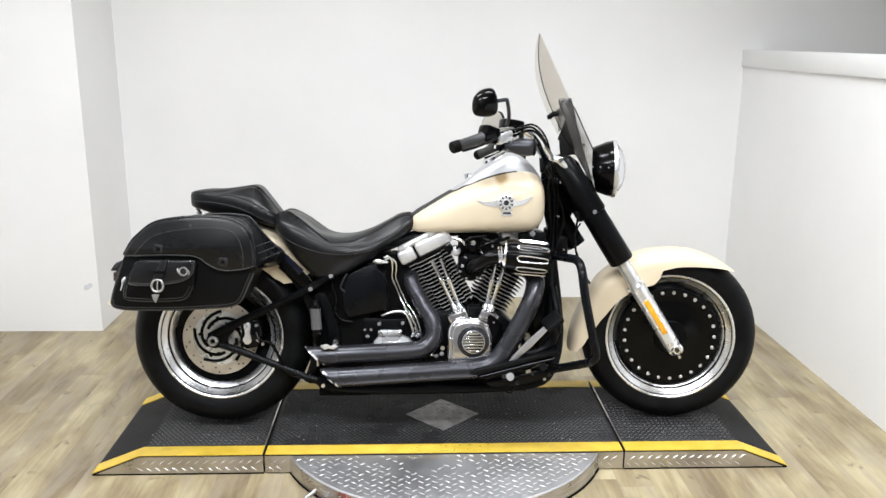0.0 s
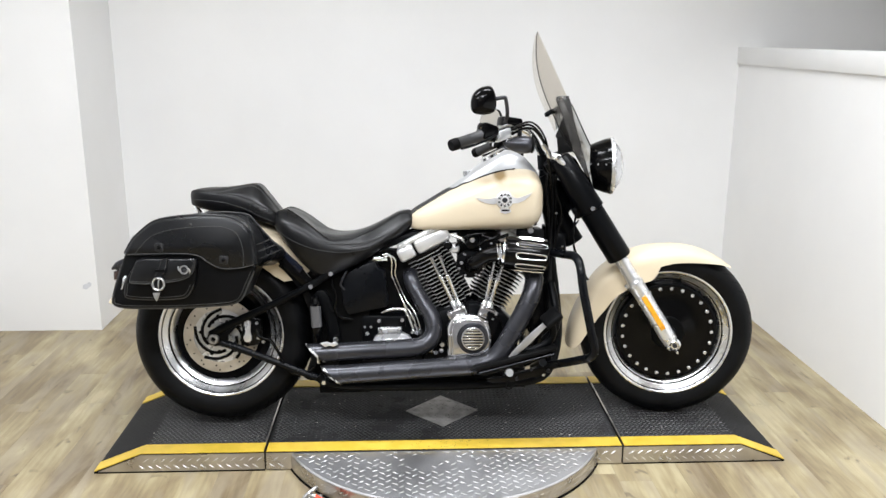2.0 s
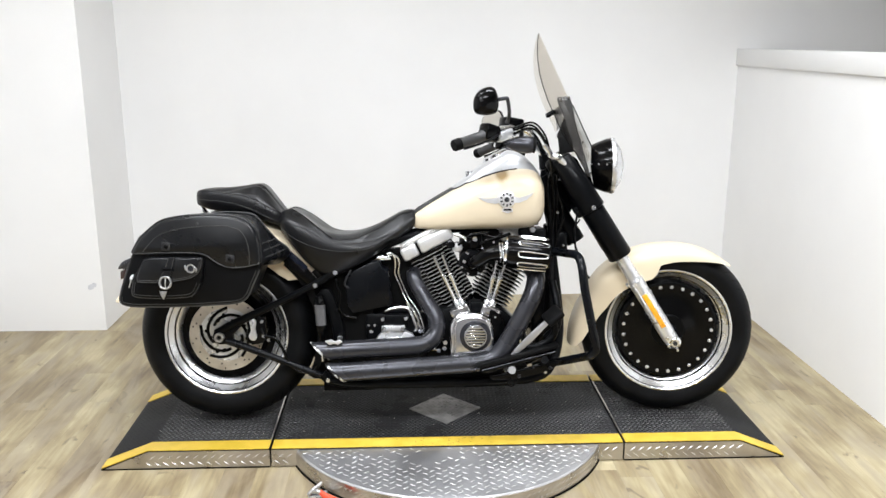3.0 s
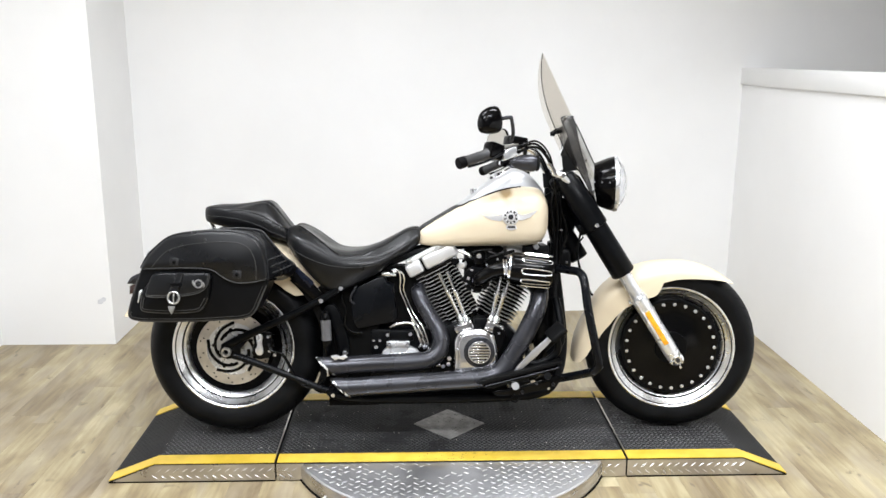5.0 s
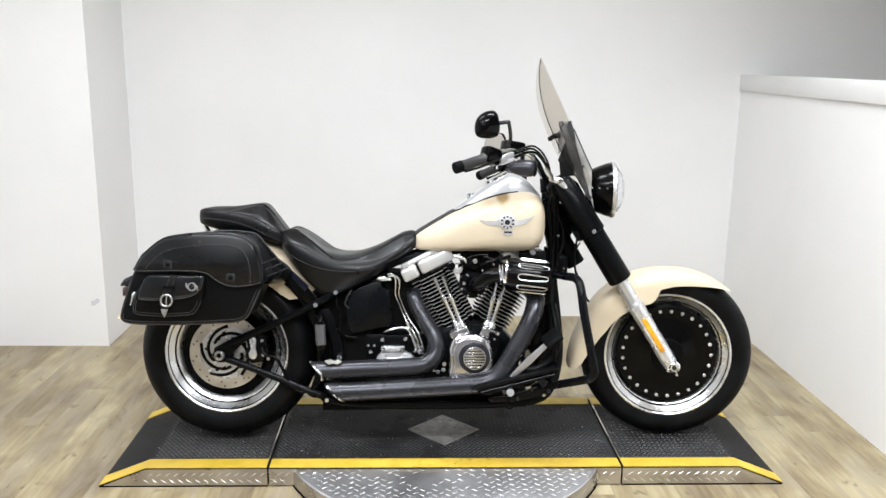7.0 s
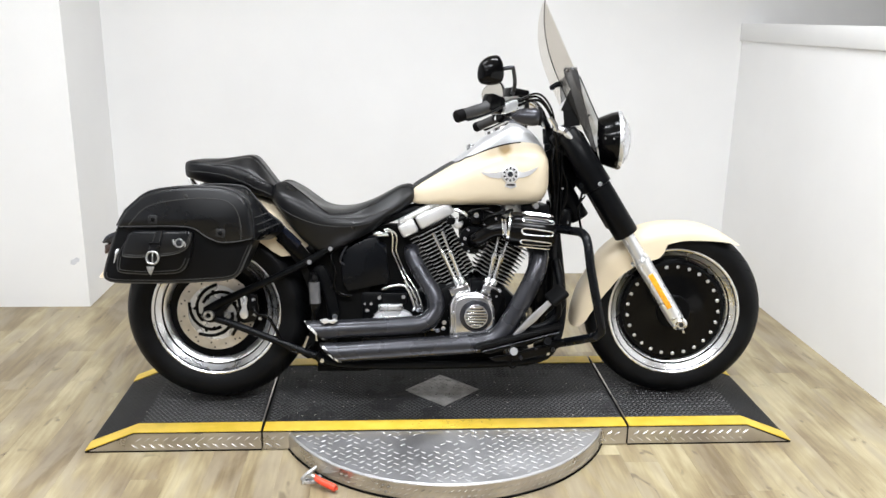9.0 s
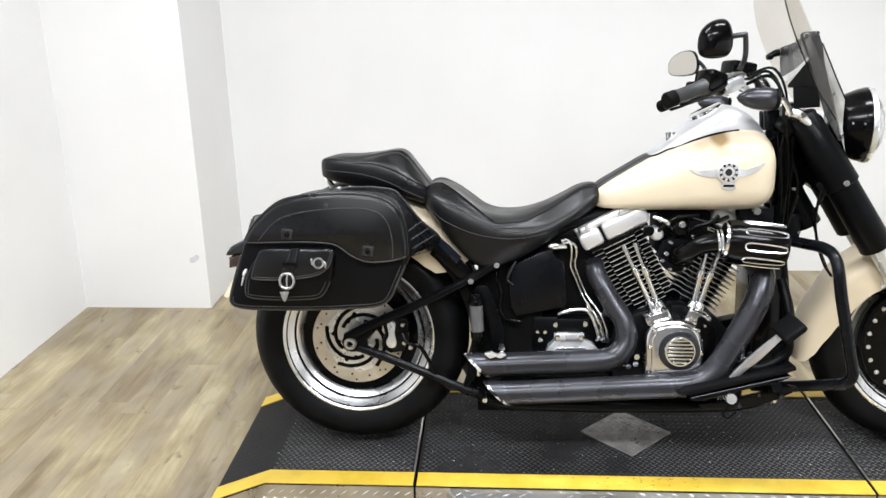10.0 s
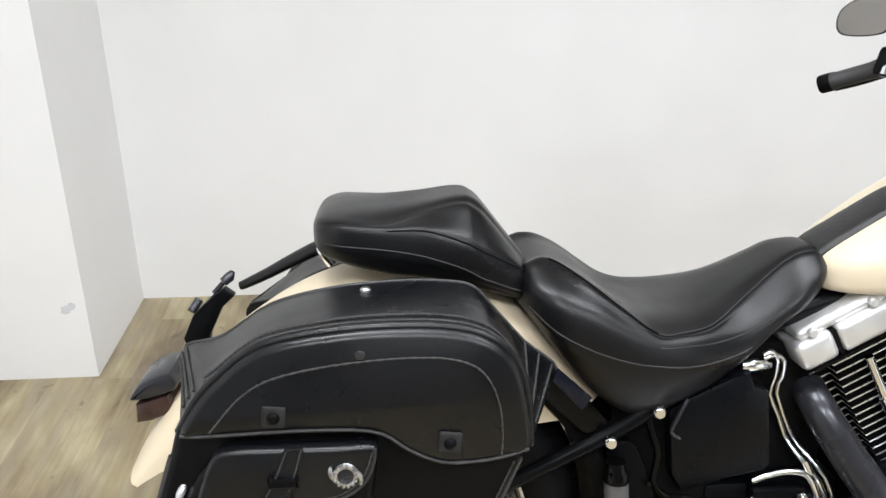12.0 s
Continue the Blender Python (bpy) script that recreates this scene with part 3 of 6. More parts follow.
for _ in range(190):
    x, y = rng.uniform(-PLAT_X + SLOPE, PLAT_X - SLOPE), rng.uniform(-W + 0.07, W - 0.07)
    if abs(x) / 0.15 + abs(y) / 0.145 > 1 and abs(abs(x) - JOINT) > 0.012 and rng.random() < 0.35 + 0.65 * math.exp(-((abs(x) - 0.45) / 0.3) ** 2):
        wear.append((x, y, rng.uniform(0, 3.1)))
lozenges("deck_wear", wear, PLAT_Z + 0.0014, 0.0042, 0.0013, 0.0008, M_PLATESIDE, platform, "bare metal flecks worn through the black deck")
for x0, x1 in ((-PLAT_X + SLOPE, -JOINT - 0.02), (JOINT + 0.02, PLAT_X - SLOPE), (-JOINT + 0.02, -0.55), (0.55, JOINT - 0.02)):
    spots = []
    k = int((x1 - x0) / 0.03)
    for i in range(k + 1):
        for j in range(2):
            spots.append((x0 + (i + 0.5 * j) * 0.03, 0.02 + 0.026 * j, radians(35 if j else -35)))
    lozenges("side_tread", spots, 0, 0.0140, 0.0021, 0.0026, M_DASH, platform, "raised tread on the side plate", pose(0, -W - 0.003, 0, 90, 0, 0))
# bare diamond plate in the middle of the deck
dia = [(-0.14, 0), (0, -0.136), (0.14, 0), (0, 0.136)]
obj("diamond_panel", *loft([[(x, y, PLAT_Z + 0.0003) for x, y in dia], [(x * 0.985, y * 0.985, PLAT_Z + 0.004) for x, y in dia]]), M_PANEL, platform, "worn bare diamond plate inset", 20)
spots = [(i * 0.022 + (0.011 if j % 2 else 0), j * 0.014, radians(40 if j % 2 else -40)) for i in range(-7, 8) for j in range(-10, 11)]
spots = [s for s in spots if abs(s[0]) / 0.125 + abs(s[1]) / 0.12 < 1]
lozenges("panel_tread", spots, PLAT_Z + 0.004, 0.009, 0.0028, 0.0018, M_PANEL, platform, "raised tread on the bare panel")
scuffs = [(rng.gauss(0.0, 0.09), -W + rng.uniform(0.004, 0.058), rng.uniform(-1.2, 1.2)) for _ in range(34)]
lozenges("tape_scuffs", scuffs, PLAT_Z + 0.0034, 0.007, 0.0011, 0.0004, M_DECK, platform, "dark scuffs on the yellow tape")
chips = [(rng.uniform(-0.11, 0.11), rng.uniform(-0.09, 0.09), rng.uniform(0, 3)) for _ in range(34)]
lozenges("panel_chips", [c for c in chips if abs(c[0]) / 0.125 + abs(c[1]) / 0.12 < 0.9], PLAT_Z + 0.0041, 0.006, 0.0016, 0.0003, M_DARK, platform, "dark chips on the bare panel")
# toggle clamp with a red grip
cx, cy = -0.445, -0.475
clamp = box("toggle_clamp", cx - 0.03, cx + 0.03, cy - 0.055, cy - 0.015, 0.0, 0.012, M_SATIN, platform, "steel toggle clamp", 0.003)
tube("clamp_arm", [(cx - 0.030, cy - 0.050, 0.014), (cx - 0.012, cy - 0.042, 0.032), (cx + 0.006, cy - 0.030, 0.040), (cx + 0.012, cy - 0.022, 0.042)], 0.0065, M_AGED, clamp)
tube("clamp_link", [(cx - 0.025, cy - 0.03, 0.012), (cx + 0.0, cy - 0.06, 0.034), (cx + 0.015, cy - 0.065, 0.03)], 0.0075, M_AGED, clamp)
tube("red_grip", [(cx + 0.012, cy - 0.062, 0.032), (cx + 0.03, cy - 0.078, 0.026), (cx + 0.075, cy - 0.105, 0.018), (cx + 0.08, cy - 0.108, 0.0175)], [0.008, 0.0105, 0.011, 0.007], M_RED, clamp, "red rubber grip")


# ---- the motorcycle: leaning on its side stand; built upright, x ahead, its right side at -y ----
bike = thing("motorcycle", "cream and black cruiser motorcycle with black leather saddlebags and windshield", "motorcycle", pose(0, -0.034, PLAT_Z + 0.004, -8.3, 0, 0))
RW, FW = (-0.809, 0.0, 0.332), (0.854, 0.0, 0.323)
STEER = Matrix.Translation(FW) @ Matrix.Rotation(radians(-8), 4, Vector((-0.53, 0, 0.85))) @ Matrix.Translation(-Vector(FW))


def tyre_profile(rim, outer, half, k=10):
    """Half-round tread, bulging walls, bead at the rim."""
    pts = []
    for i in range(-k, k + 1):
        a = radians(78 * i / k)
        pts.append((outer - (outer - rim) * 0.62 * (1 - math.cos(a)) ** 0.9, half * math.sin(a) / math.sin(radians(78))))
    pts += [(rim + 0.03, half * 1.0), (rim + 0.008, half * 0.9), (rim - 0.006, half * 0.82), (rim - 0.006, -half * 0.82), (rim + 0.008, -half * 0.9), (rim + 0.03, -half * 1.0)]
    return pts


def wheel(name, c, rim, outer, half, label, m=None):
    x, y, z = c
    lip = half * 0.86
    prof = [(rim + 0.004, -lip), (rim + 0.004, -lip + 0.008), (rim - 0.012, -lip + 0.012), (rim - 0.012, lip - 0.012), (rim + 0.004, lip - 0.008), (rim + 0.004, lip),
            (rim - 0.006, lip), (rim - 0.012, lip - 0.014), (rim - 0.044, lip - 0.022), (rim - 0.046, lip - 0.035), (rim - 0.052, 0.0), (rim - 0.052, -lip + 0.052),
            (rim - 0.050, -lip + 0.042), (rim - 0.032, -lip + 0.026), (rim - 0.029, -lip + 0.025), (rim - 0.0275, -lip + 0.019), (rim - 0.010, -lip + 0.005), (rim - 0.007, -lip + 0.0015), (rim - 0.002, -lip - 0.001)]
    w = lathe(name, prof, M_RIM, bike, label, 96, c, "y", 30, m)
    lathe("rim_groove", [(rim - 0.0325, -lip + 0.0245), (rim - 0.0275, -lip + 0.0225), (rim - 0.0275, -lip + 0.028), (rim - 0.0325, -lip + 0.029)], M_DARK, w, "dark groove in the rim", 96, c, "y", 30)
    lathe("rim_groove", [(rim - 0.0105, -lip + 0.0045), (rim - 0.0075, -lip + 0.0012), (rim - 0.0075, -lip + 0.006), (rim - 0.0105, -lip + 0.007)], M_PIPE, w, "dark line inside the rim lip", 96, c, "y", 30)
    tyre = lathe("tyre", tyre_profile(rim, outer, half), M_RUBBER, w, "black rubber tyre", 96, c, "y", 40)
    # slanted tread grooves
    verts, faces = [], []
    for k in range(44):
        for side in (-1, 1):
            a0 = 2 * math.pi * (k + (0.5 if side > 0 else 0)) / 44
            i = len(verts)
            for s in range(6):
                b = radians(10 + 46 * s / 5) * side
                r = outer - (outer - rim) * 0.62 * (1 - math.cos(b)) ** 0.9 + 0.0006
                yy = half * math.sin(b) / math.sin(radians(78))
                for da in (-0.008, 0.008):
                    a = a0 + 0.16 * s / 5 + da * (1 - 0.1 * s)
                    verts.append((c[0] + r * math.cos(a), c[1] + yy, c[2] + r * math.sin(a)))
            faces += [(i + 2 * s, i + 2 * s + 1, i + 2 * s + 3, i + 2 * s + 2) for s in range(5)]
    tagged(obj("tread_groove", verts, faces, M_DARK, tyre, "dark tread grooves", 0), kind="stuff")
    return w


# rear wheel
rw = wheel("rear_wheel", RW, 0.224, 0.327, 0.098, "machined alloy rear wheel")
lathe("wheel_disc", [(0.03, -0.02), (0.178, -0.035), (0.176, -0.02), (0.176, 0.02), (0.03, 0.03)], M_GLOSS, rw, "black solid wheel disc", 64, RW)
ROT_Y = -0.088
lathe("brake_rotor", [(0.092, ROT_Y), (0.135, ROT_Y), (0.136, ROT_Y + 0.003), (0.135, ROT_Y + 0.006), (0.092, ROT_Y + 0.006)], M_ROTOR, rw, "tan-tinted steel brake rotor", 96, RW, "y", 30)
lathe("rotor_carrier", [(0.026, ROT_Y - 0.001), (0.098, ROT_Y - 0.001), (0.0985, ROT_Y + 0.002), (0.097, ROT_Y + 0.008), (0.026, ROT_Y + 0.008)], M_SATIN, rw, "bright slotted rotor carrier", 64, RW, "y", 30)
lathe("hub", [(0.0005, -0.115), (0.02, -0.115), (0.024, -0.11), (0.03, -0.08), (0.03, 0.08), (0.0005, 0.08)], M_BLACK, rw, "black wheel hub", 32, RW)
for k in range(5):
    a0 = 2 * math.pi * k / 5 + radians(15)
    pts = []
    for t in (0, 0.14, 0.3, 0.5, 0.7, 0.85, 1.0):
        a, r = a0 + radians(128) * t, 0.099 - 0.044 * t ** 0.8
        pts.append((RW[0] + r * math.cos(a), RW[1] + ROT_Y - 0.0005, RW[2] + r * math.sin(a)))
    tube("rotor_slot", pts, 0.0058, M_DARK, rw, "", 8, 2, 1.0)
    for rr, aa in ((0.058, a0 + 0.55), (0.074, a0 + 0.18)):
        bolt("rotor_bolt", (RW[0] + rr * math.cos(aa), RW[1] + ROT_Y - 0.001, RW[2] + rr * math.sin(aa)), 0.0062, 0.003, M_DARK, rw)
    for rr, aa in ((0.116, a0), (0.124, a0 + 0.12), (0.112, a0 + 0.5), (0.127, a0 + 0.62), (0.118, a0 + 0.95)):
        bolt("rotor_hole", (RW[0] + rr * math.cos(aa), RW[1] + ROT_Y + 0.0004, RW[2] + rr * math.sin(aa)), 0.0032, 0.001, M_DARK, rw, "y", 8)

# front wheel: black disc with a ring of bright bolts
fw = wheel("front_wheel", FW, 0.236, 0.3245, 0.072, "machined alloy front wheel", STEER)
lathe("wheel_disc", [(0.03, -0.055), (0.06, -0.052), (0.10, -0.044), (0.15, -0.042), (0.18, -0.044), (0.189, -0.036), (0.191, -0.02), (0.191, 0.02), (0.18, 0.044), (0.10, 0.044), (0.03, 0.055)], M_GLOSS, fw, "black dished wheel disc", 96, FW)
lathe("hub_ring", [(0.03, -0.06), (0.058, -0.06), (0.062, -0.056), (0.062, -0.05), (0.03, -0.05)], M_BLACK, fw, "raised hub ring", 48, FW)
lathe("axle_boss", [(0.0005, -0.10), (0.02, -0.10), (0.026, -0.09), (0.03, -0.06), (0.03, 0.09), (0.0005, 0.09)], M_BLACK, fw, "black hub", 32, FW)
lathe("disc_edge", [(0.176, -0.0455), (0.181, -0.0465), (0.186, -0.0445), (0.186, -0.043), (0.176, -0.043)], M_BLACK, fw, "", 96, FW)
for k in range(25):
    a = 2 * math.pi * k / 25
    bolt("disc_bolt", (FW[0] + 0.166 * math.cos(a), FW[1] - 0.0415, FW[2] + 0.166 * math.sin(a)), 0.0070, 0.005, M_SATIN, fw)


# fenders: a pressed shell swept round a wheel
def fender(name, c, radius, half, a0, a1, depth, mat, label, m=None, flare=None, steps=40):
    """depth(u): how far the sides come down; u runs 0 to 1 along the fender. flare(u): added radius."""
    rings = []
    for i in range(steps + 1):
        u = i / steps
        a = radians(a0 + (a1 - a0) * u)
        d, r = depth(u), radius + (flare(u) if flare else 0)
        prof = []
        k = 14
        crown = min(0.055, d * 0.8)
        for j in range(k + 1):
            b = math.pi * j / k
            y = -half * math.copysign(abs(math.cos(b)) ** 0.75, math.cos(b))
            prof.append((r - crown * (1 - math.sin(b) ** 0.9), y))
        out = [(r - d, -half - 0.002)] + [(r - crown - (d - crown) * 0.5, -half - 0.001)] + prof + [(r - crown - (d - crown) * 0.5, half + 0.001), (r - d, half + 0.002)]
        inn = [(q - 0.004 if abs(y) < half * 0.95 else q, y * 0.965) for q, y in out][::-1]
        rings.append([(c[0] + q * math.cos(a), c[1] + y, c[2] + q * math.sin(a)) for q, y in out + inn])
    return obj(name, *loft(rings), mat, bike, label, 45, m)


def rear_depth(u):
    return float(np.interp(u, [0, 0.036, 0.09, 0.18, 0.45, 0.76, 0.93, 1.0], [0.09, 0.13, 0.14, 0.14, 0.12, 0.10, 0.06, 0.022]))


def rear_flare(u):
    return float(np.interp(u, [0, 0.45, 0.65, 0.81, 0.9, 1.0], [0, 0, -0.024, -0.034, -0.026, -0.014]))


rear_fender = fender("rear_fender", RW, 0.437, 0.104, 36, 162, rear_depth, M_CREAM, "cream painted rear fender", None, rear_flare, 56)


def front_depth(u):
    # u = 0 at the trailing skirt, 1 at the leading tip; the front lower edge is level
    return float(np.interp(u, [0, 0.0145, 0.104, 0.348, 0.497, 0.588, 0.622, 0.65, 0.717, 0.79, 0.862, 0.92, 0.971, 1.0], [0.03, 0.05, 0.078, 0.104, 0.117, 0.116, 0.097, 0.070, 0.060, 0.054, 0.043, 0.028, 0.012, 0.006]))


def front_flare(u):
    return 0.035 * max(0, 1 - u / 0.22) + float(np.interp(u, [0.35, 0.55, 0.7, 0.86, 1.0], [-0.004, -0.014, -0.020, -0.016, -0.012]))


front_fender = fender("front_fender", FW, 0.350, 0.092, 189, 51, front_depth, M_CREAM, "cream painted front fender", STEER, front_flare)

# fork
FORK_D = Vector((-0.53, 0, 0.848)).normalized()


def along(base, d):
    return tuple(Vector(base) + FORK_D * d)


for sgn in (-1, 1):
    y = 0.118 * sgn
    base = (0.868, y, 0.285)
    leg = tube("fork_lower", [along(base, 0.0), along(base, 0.03), along(base, 0.10), along(base, 0.24), along(base, 0.285), along(base, 0.31), along(base, 0.42)], [0.022, 0.028, 0.0285, 0.029, 0.031, 0.0255, 0.025], M_SATIN, bike, "bright alloy fork lower", 20, 3, 1.0, STEER)
    lathe("axle_clamp", [(0.0005, -0.022), (0.014, -0.022), (0.018, -0.016), (0.024, -0.012), (0.024, 0.03), (0.0005, 0.03)], M_CHROME, leg, "chrome axle clamp", 24, (0.864, y - 0.01, 0.30))
    lathe("axle_nut", [(0.0005, -0.006), (0.009, -0.006), (0.009, 0.004), (0.0005, 0.004)], M_PIPE, leg, "dark axle nut", 6, (0.864, y - 0.032 if sgn < 0 else y + 0.03, 0.30))
    for px, pz in ((0.842, 0.288), (0.838, 0.318), (0.876, 0.272)):
        bolt("pinch_bolt", (px, y - 0.022, pz), 0.006, 0.008, M_CHROME, leg)
    tube("fender_mount", [along((0.868, y, 0.285), 0.285), tuple(Vector(along((0.868, y * 0.86, 0.285), 0.275)) + Vector((-0.034, 0, -0.012)))], [0.012, 0.010], M_SATIN, leg, "", 10, 1)
    refl = prism("reflector", [(-0.0095, -0.072), (0.0095, -0.072), (0.0095, 0.072), (-0.0095, 0.072)], -0.004, 0.006, M_AMBER, leg, "amber side reflector", 0.003)
    refl.matrix_basis = Matrix.Translation(along((0.868, y + 0.029 * sgn, 0.285), 0.16)) @ pose(0, 0, 0, 0, -32, 0) @ pose(0, 0, 0, 0, 0, 0 if sgn < 0 else 180)
    cover = tube("fork_cover", [along(base, 0.395), along(base, 0.40), along(base, 0.50), along(base, 0.60), along(base, 0.605)], [0.041, 0.045, 0.044, 0.043, 0.042], M_BLACK, bike, "black fork cover", 20, 1, 1.0, STEER)
    tube("upper_shroud", [along(base, 0.60), along(base, 0.602), along(base, 0.70), along(base, 0.82), along(base, 0.825)], [0.046, 0.05, 0.046, 0.036, 0.03], M_BLACK, cover, "black upper fork shroud", 20, 1)
    if sgn < 0:
        bolt("cover_bolt", (0.550, y - 0.044, 0.805), 0.0095, 0.008, M_CHROME, cover)
# triple tree, steering head and nacelle
for d, hw, th in ((0.60, 0.14, 0.024), (0.79, 0.12, 0.02)):
    c = Vector(along((0.83, 0, 0.285), d))
    bm = box_bm(-0.03, 0.04, -hw, hw, -th, th, 0.012)
    part("fork_yoke", bm, M_BLACK, bike, "black fork yoke", 35, STEER @ Matrix.Translation(c) @ pose(0, 0, 0, 0, -32, 0))
tube("steering_head", [(0.50, 0, 0.66), (0.45, 0, 0.74), (0.36, 0, 0.90)], 0.036, M_BLACK, bike, "black frame steering head", 18, 2)
bm = box_bm(-0.03, 0.03, -0.10, 0.10, -0.16, 0.12, 0.015)
part("fork_panel", bm, M_GLOSS, bike, "black panel behind the headlight", 35, STEER @ Matrix.Translation((0.52, 0, 0.87)) @ pose(0, 0, 0, 0, -30, 0))

# headlight
HL = (0.593, 0.0, 0.945)
bucket = lathe("headlight", [(0.0005, -0.062), (0.058, -0.061), (0.070, -0.056), (0.077, -0.044), (0.088, -0.018), (0.099, 0.010), (0.103, 0.028), (0.10, 0.034), (0.0005, 0.034)], M_GLOSS, bike, "gloss black headlight bucket", 56, HL, "x", 40, STEER)
lathe("trim_ring", [(0.098, 0.030), (0.105, 0.029), (0.107, 0.035), (0.105, 0.043), (0.097, 0.046), (0.094, 0.042)], M_SATIN, bucket, "chrome trim ring", 56, HL, "x")
lathe("reflector_bowl", [(0.0005, 0.0355), (0.05, 0.037), (0.093, 0.045), (0.093, 0.042), (0.05, 0.035), (0.0005, 0.0352)], M_CHROME, bucket, "bright reflector", 40, HL, "x")
lathe("lens", [(0.0005, 0.082), (0.04, 0.077), (0.07, 0.066), (0.094, 0.047), (0.092, 0.044), (0.068, 0.062), (0.04, 0.073), (0.0005, 0.078)], M_GLASS, bucket, "clear domed lens", 48, HL, "x")
# Chrome dots added as the lamps' reflections on the bucket
for dx, r in ((-0.046, 0.076), (-0.02, 0.087), (0.008, 0.098)):
    bolt("bucket_glint", (HL[0] + dx, -r * 0.99, HL[2] + 0.012), 0.0042, 0.004, M_CHROME, bucket)


# windshield: curved sheet, sides swept back
def sheet_point(v, u, grow=0.0):
    """u across (-1..1), v up (0..1)."""
    halfw = 0.235 * math.sqrt(max(0.0, 1 - max(0, (v - 0.45) / 0.56) ** 2.4)) * (0.80 + 0.20 * min(1, v / 0.3))
    y = halfw * u
    x = 0.592 - 0.240 * v - 1.55 * y * y - grow * 0.85
    z = 0.93 + 0.50 * v - 0.25 * y * y - grow * 0.4
    return (x, y, z)


def sheet(name, v0, v1, mat, label, thick=0.0035, nu=18, nv=22, parent=bike, span=1.0):
    top = [[sheet_point(v0 + (v1 - v0) * i / nv, span * (-1 + 2 * j / nu)) for j in range(nu + 1)] for i in range(nv + 1)]
    bot = [[sheet_point(v0 + (v1 - v0) * i / nv, span * (-1 + 2 * j / nu), thick) for j in range(nu + 1)] for i in range(nv + 1)]
    rings = [a + b[::-1] for a, b in zip(top, bot)]
    return obj(name, *loft(rings), mat, parent, label, 50, STEER if parent is bike else None)


shield = sheet("windshield", 0.10, 0.998, M_SHIELD, "clear lightly tinted windshield")
shield.visible_shadow = False
edge_pts = [sheet_point(0.12 + 0.875 * i / 14, -1, 0.001) for i in range(15)]
tube("shield_rim", edge_pts, 0.0016, M_DARK, shield, "dark polished edge", 6, 2)
PLATE = [(0.401, 1.184), (0.406, 1.192), (0.447, 1.194), (0.457, 1.165), (0.470, 1.100), (0.490, 1.036), (0.507, 0.976), (0.527, 0.904), (0.519, 0.904), (0.478, 0.976), (0.457, 1.033), (0.428, 1.119), (0.407, 1.165)]
br = prism("shield_bracket", PLATE, -0.121, -0.115, M_BRACKET, bike, "black windshield side bracket", 0.002)
prism("smoked_strip", [(0.458, 1.164), (0.498, 1.076), (0.528, 1.015), (0.527, 0.94), (0.539, 0.874), (0.528, 0.903), (0.508, 0.976), (0.491, 1.036), (0.471, 1.100)], -0.120, -0.116, M_STRIP, br, "smoked grey lower strip of the shield", 0.001)
tube("strip_edge", [(0.459, -0.119, 1.163), (0.499, -0.119, 1.077), (0.529, -0.119, 1.015)], 0.0022, M_DARK, br, "dark strip edge", 6, 1)
for px, pz in ((0.414, 1.181), (0.443, 1.188), (0.494, 1.030), (0.524, 0.918)):
    bolt("bracket_bolt", (px, -0.121, pz), 0.0062, 0.007, M_CHROME, br)


def cross_plate(name, corners, mat, parent, label, bow=0.012, thick=0.004, k=8):
    """A thin plate between the two sides of the shield, bowed forward in the middle; corners run near top, near bottom, far bottom, far top."""
    nt, nb, fb, ft = (Vector(c) for c in corners)
    rings = []
    for i in range(k + 1):
        f = i / k
        up, down = nt.lerp(ft, f), nb.lerp(fb, f)
        out = Vector((bow * math.sin(math.pi * f), 0, 0))
        rings.append([tuple(p + out + Vector((d, 0, 0))) for p, d in ((up, 0), (down, 0), (down, thick), (up, thick))])
    return obj(name, *loft(rings), mat, parent, label, 40)


cross = cross_plate("shield_crosspiece", [(0.402, -0.116, 1.178), (0.427, -0.116, 1.129), (0.462, 0.20, 1.078), (0.451, 0.20, 1.171)], M_BRACKET, bike, "dark crosspiece behind the windshield")
cross_plate("bright_flange", [(0.426, -0.114, 1.130), (0.430, -0.114, 1.121), (0.456, 0.20, 1.055), (0.458, 0.20, 1.080)], M_BADGE, cross, "bright flange under the crosspiece", 0.010)
cross_plate("lower_shield", [(0.430, -0.113, 1.122), (0.459, -0.113, 1.046), (0.434, 0.05, 1.050), (0.432, 0.05, 1.056)], M_MATT, cross, "black lower shield panel", 0.0)
cross_plate("lower_shield", [(0.459, -0.112, 1.048), (0.463, -0.112, 0.995), (0.430, -0.02, 0.990), (0.424, -0.02, 1.050)], M_MATT, cross, "", 0.0)
bolt("bracket_bolt", (0.456, 0.19, 1.160), 0.0062, 0.007, M_CHROME, cross)
tube("bracket_clamp", [(0.405, -0.113, 0.985), (0.42, -0.118, 0.974), (0.452, -0.10, 0.968)], [0.009, 0.012, 0.008], M_CHROME, br, "chrome bracket clamp", 12, 3)
tube("clamp_screw", [(0.40, -0.12, 0.974), (0.425, -0.128, 0.974)], 0.007, M_CHROME, br, "", 10, 1)
tube("shield_clamp", [(0.416, 0.20, 1.143), (0.428, 0.20, 1.146), (0.430, 0.20, 1.150), (0.455, 0.20, 1.158), (0.480, 0.205, 1.145)], [0.008, 0.011, 0.009, 0.012, 0.009], M_BLACK, bike, "black windshield clamp", 12, 2)
bolt("clamp_bolt", (0.455, 0.192, 1.166), 0.007, 0.008, M_CHROME, bike)

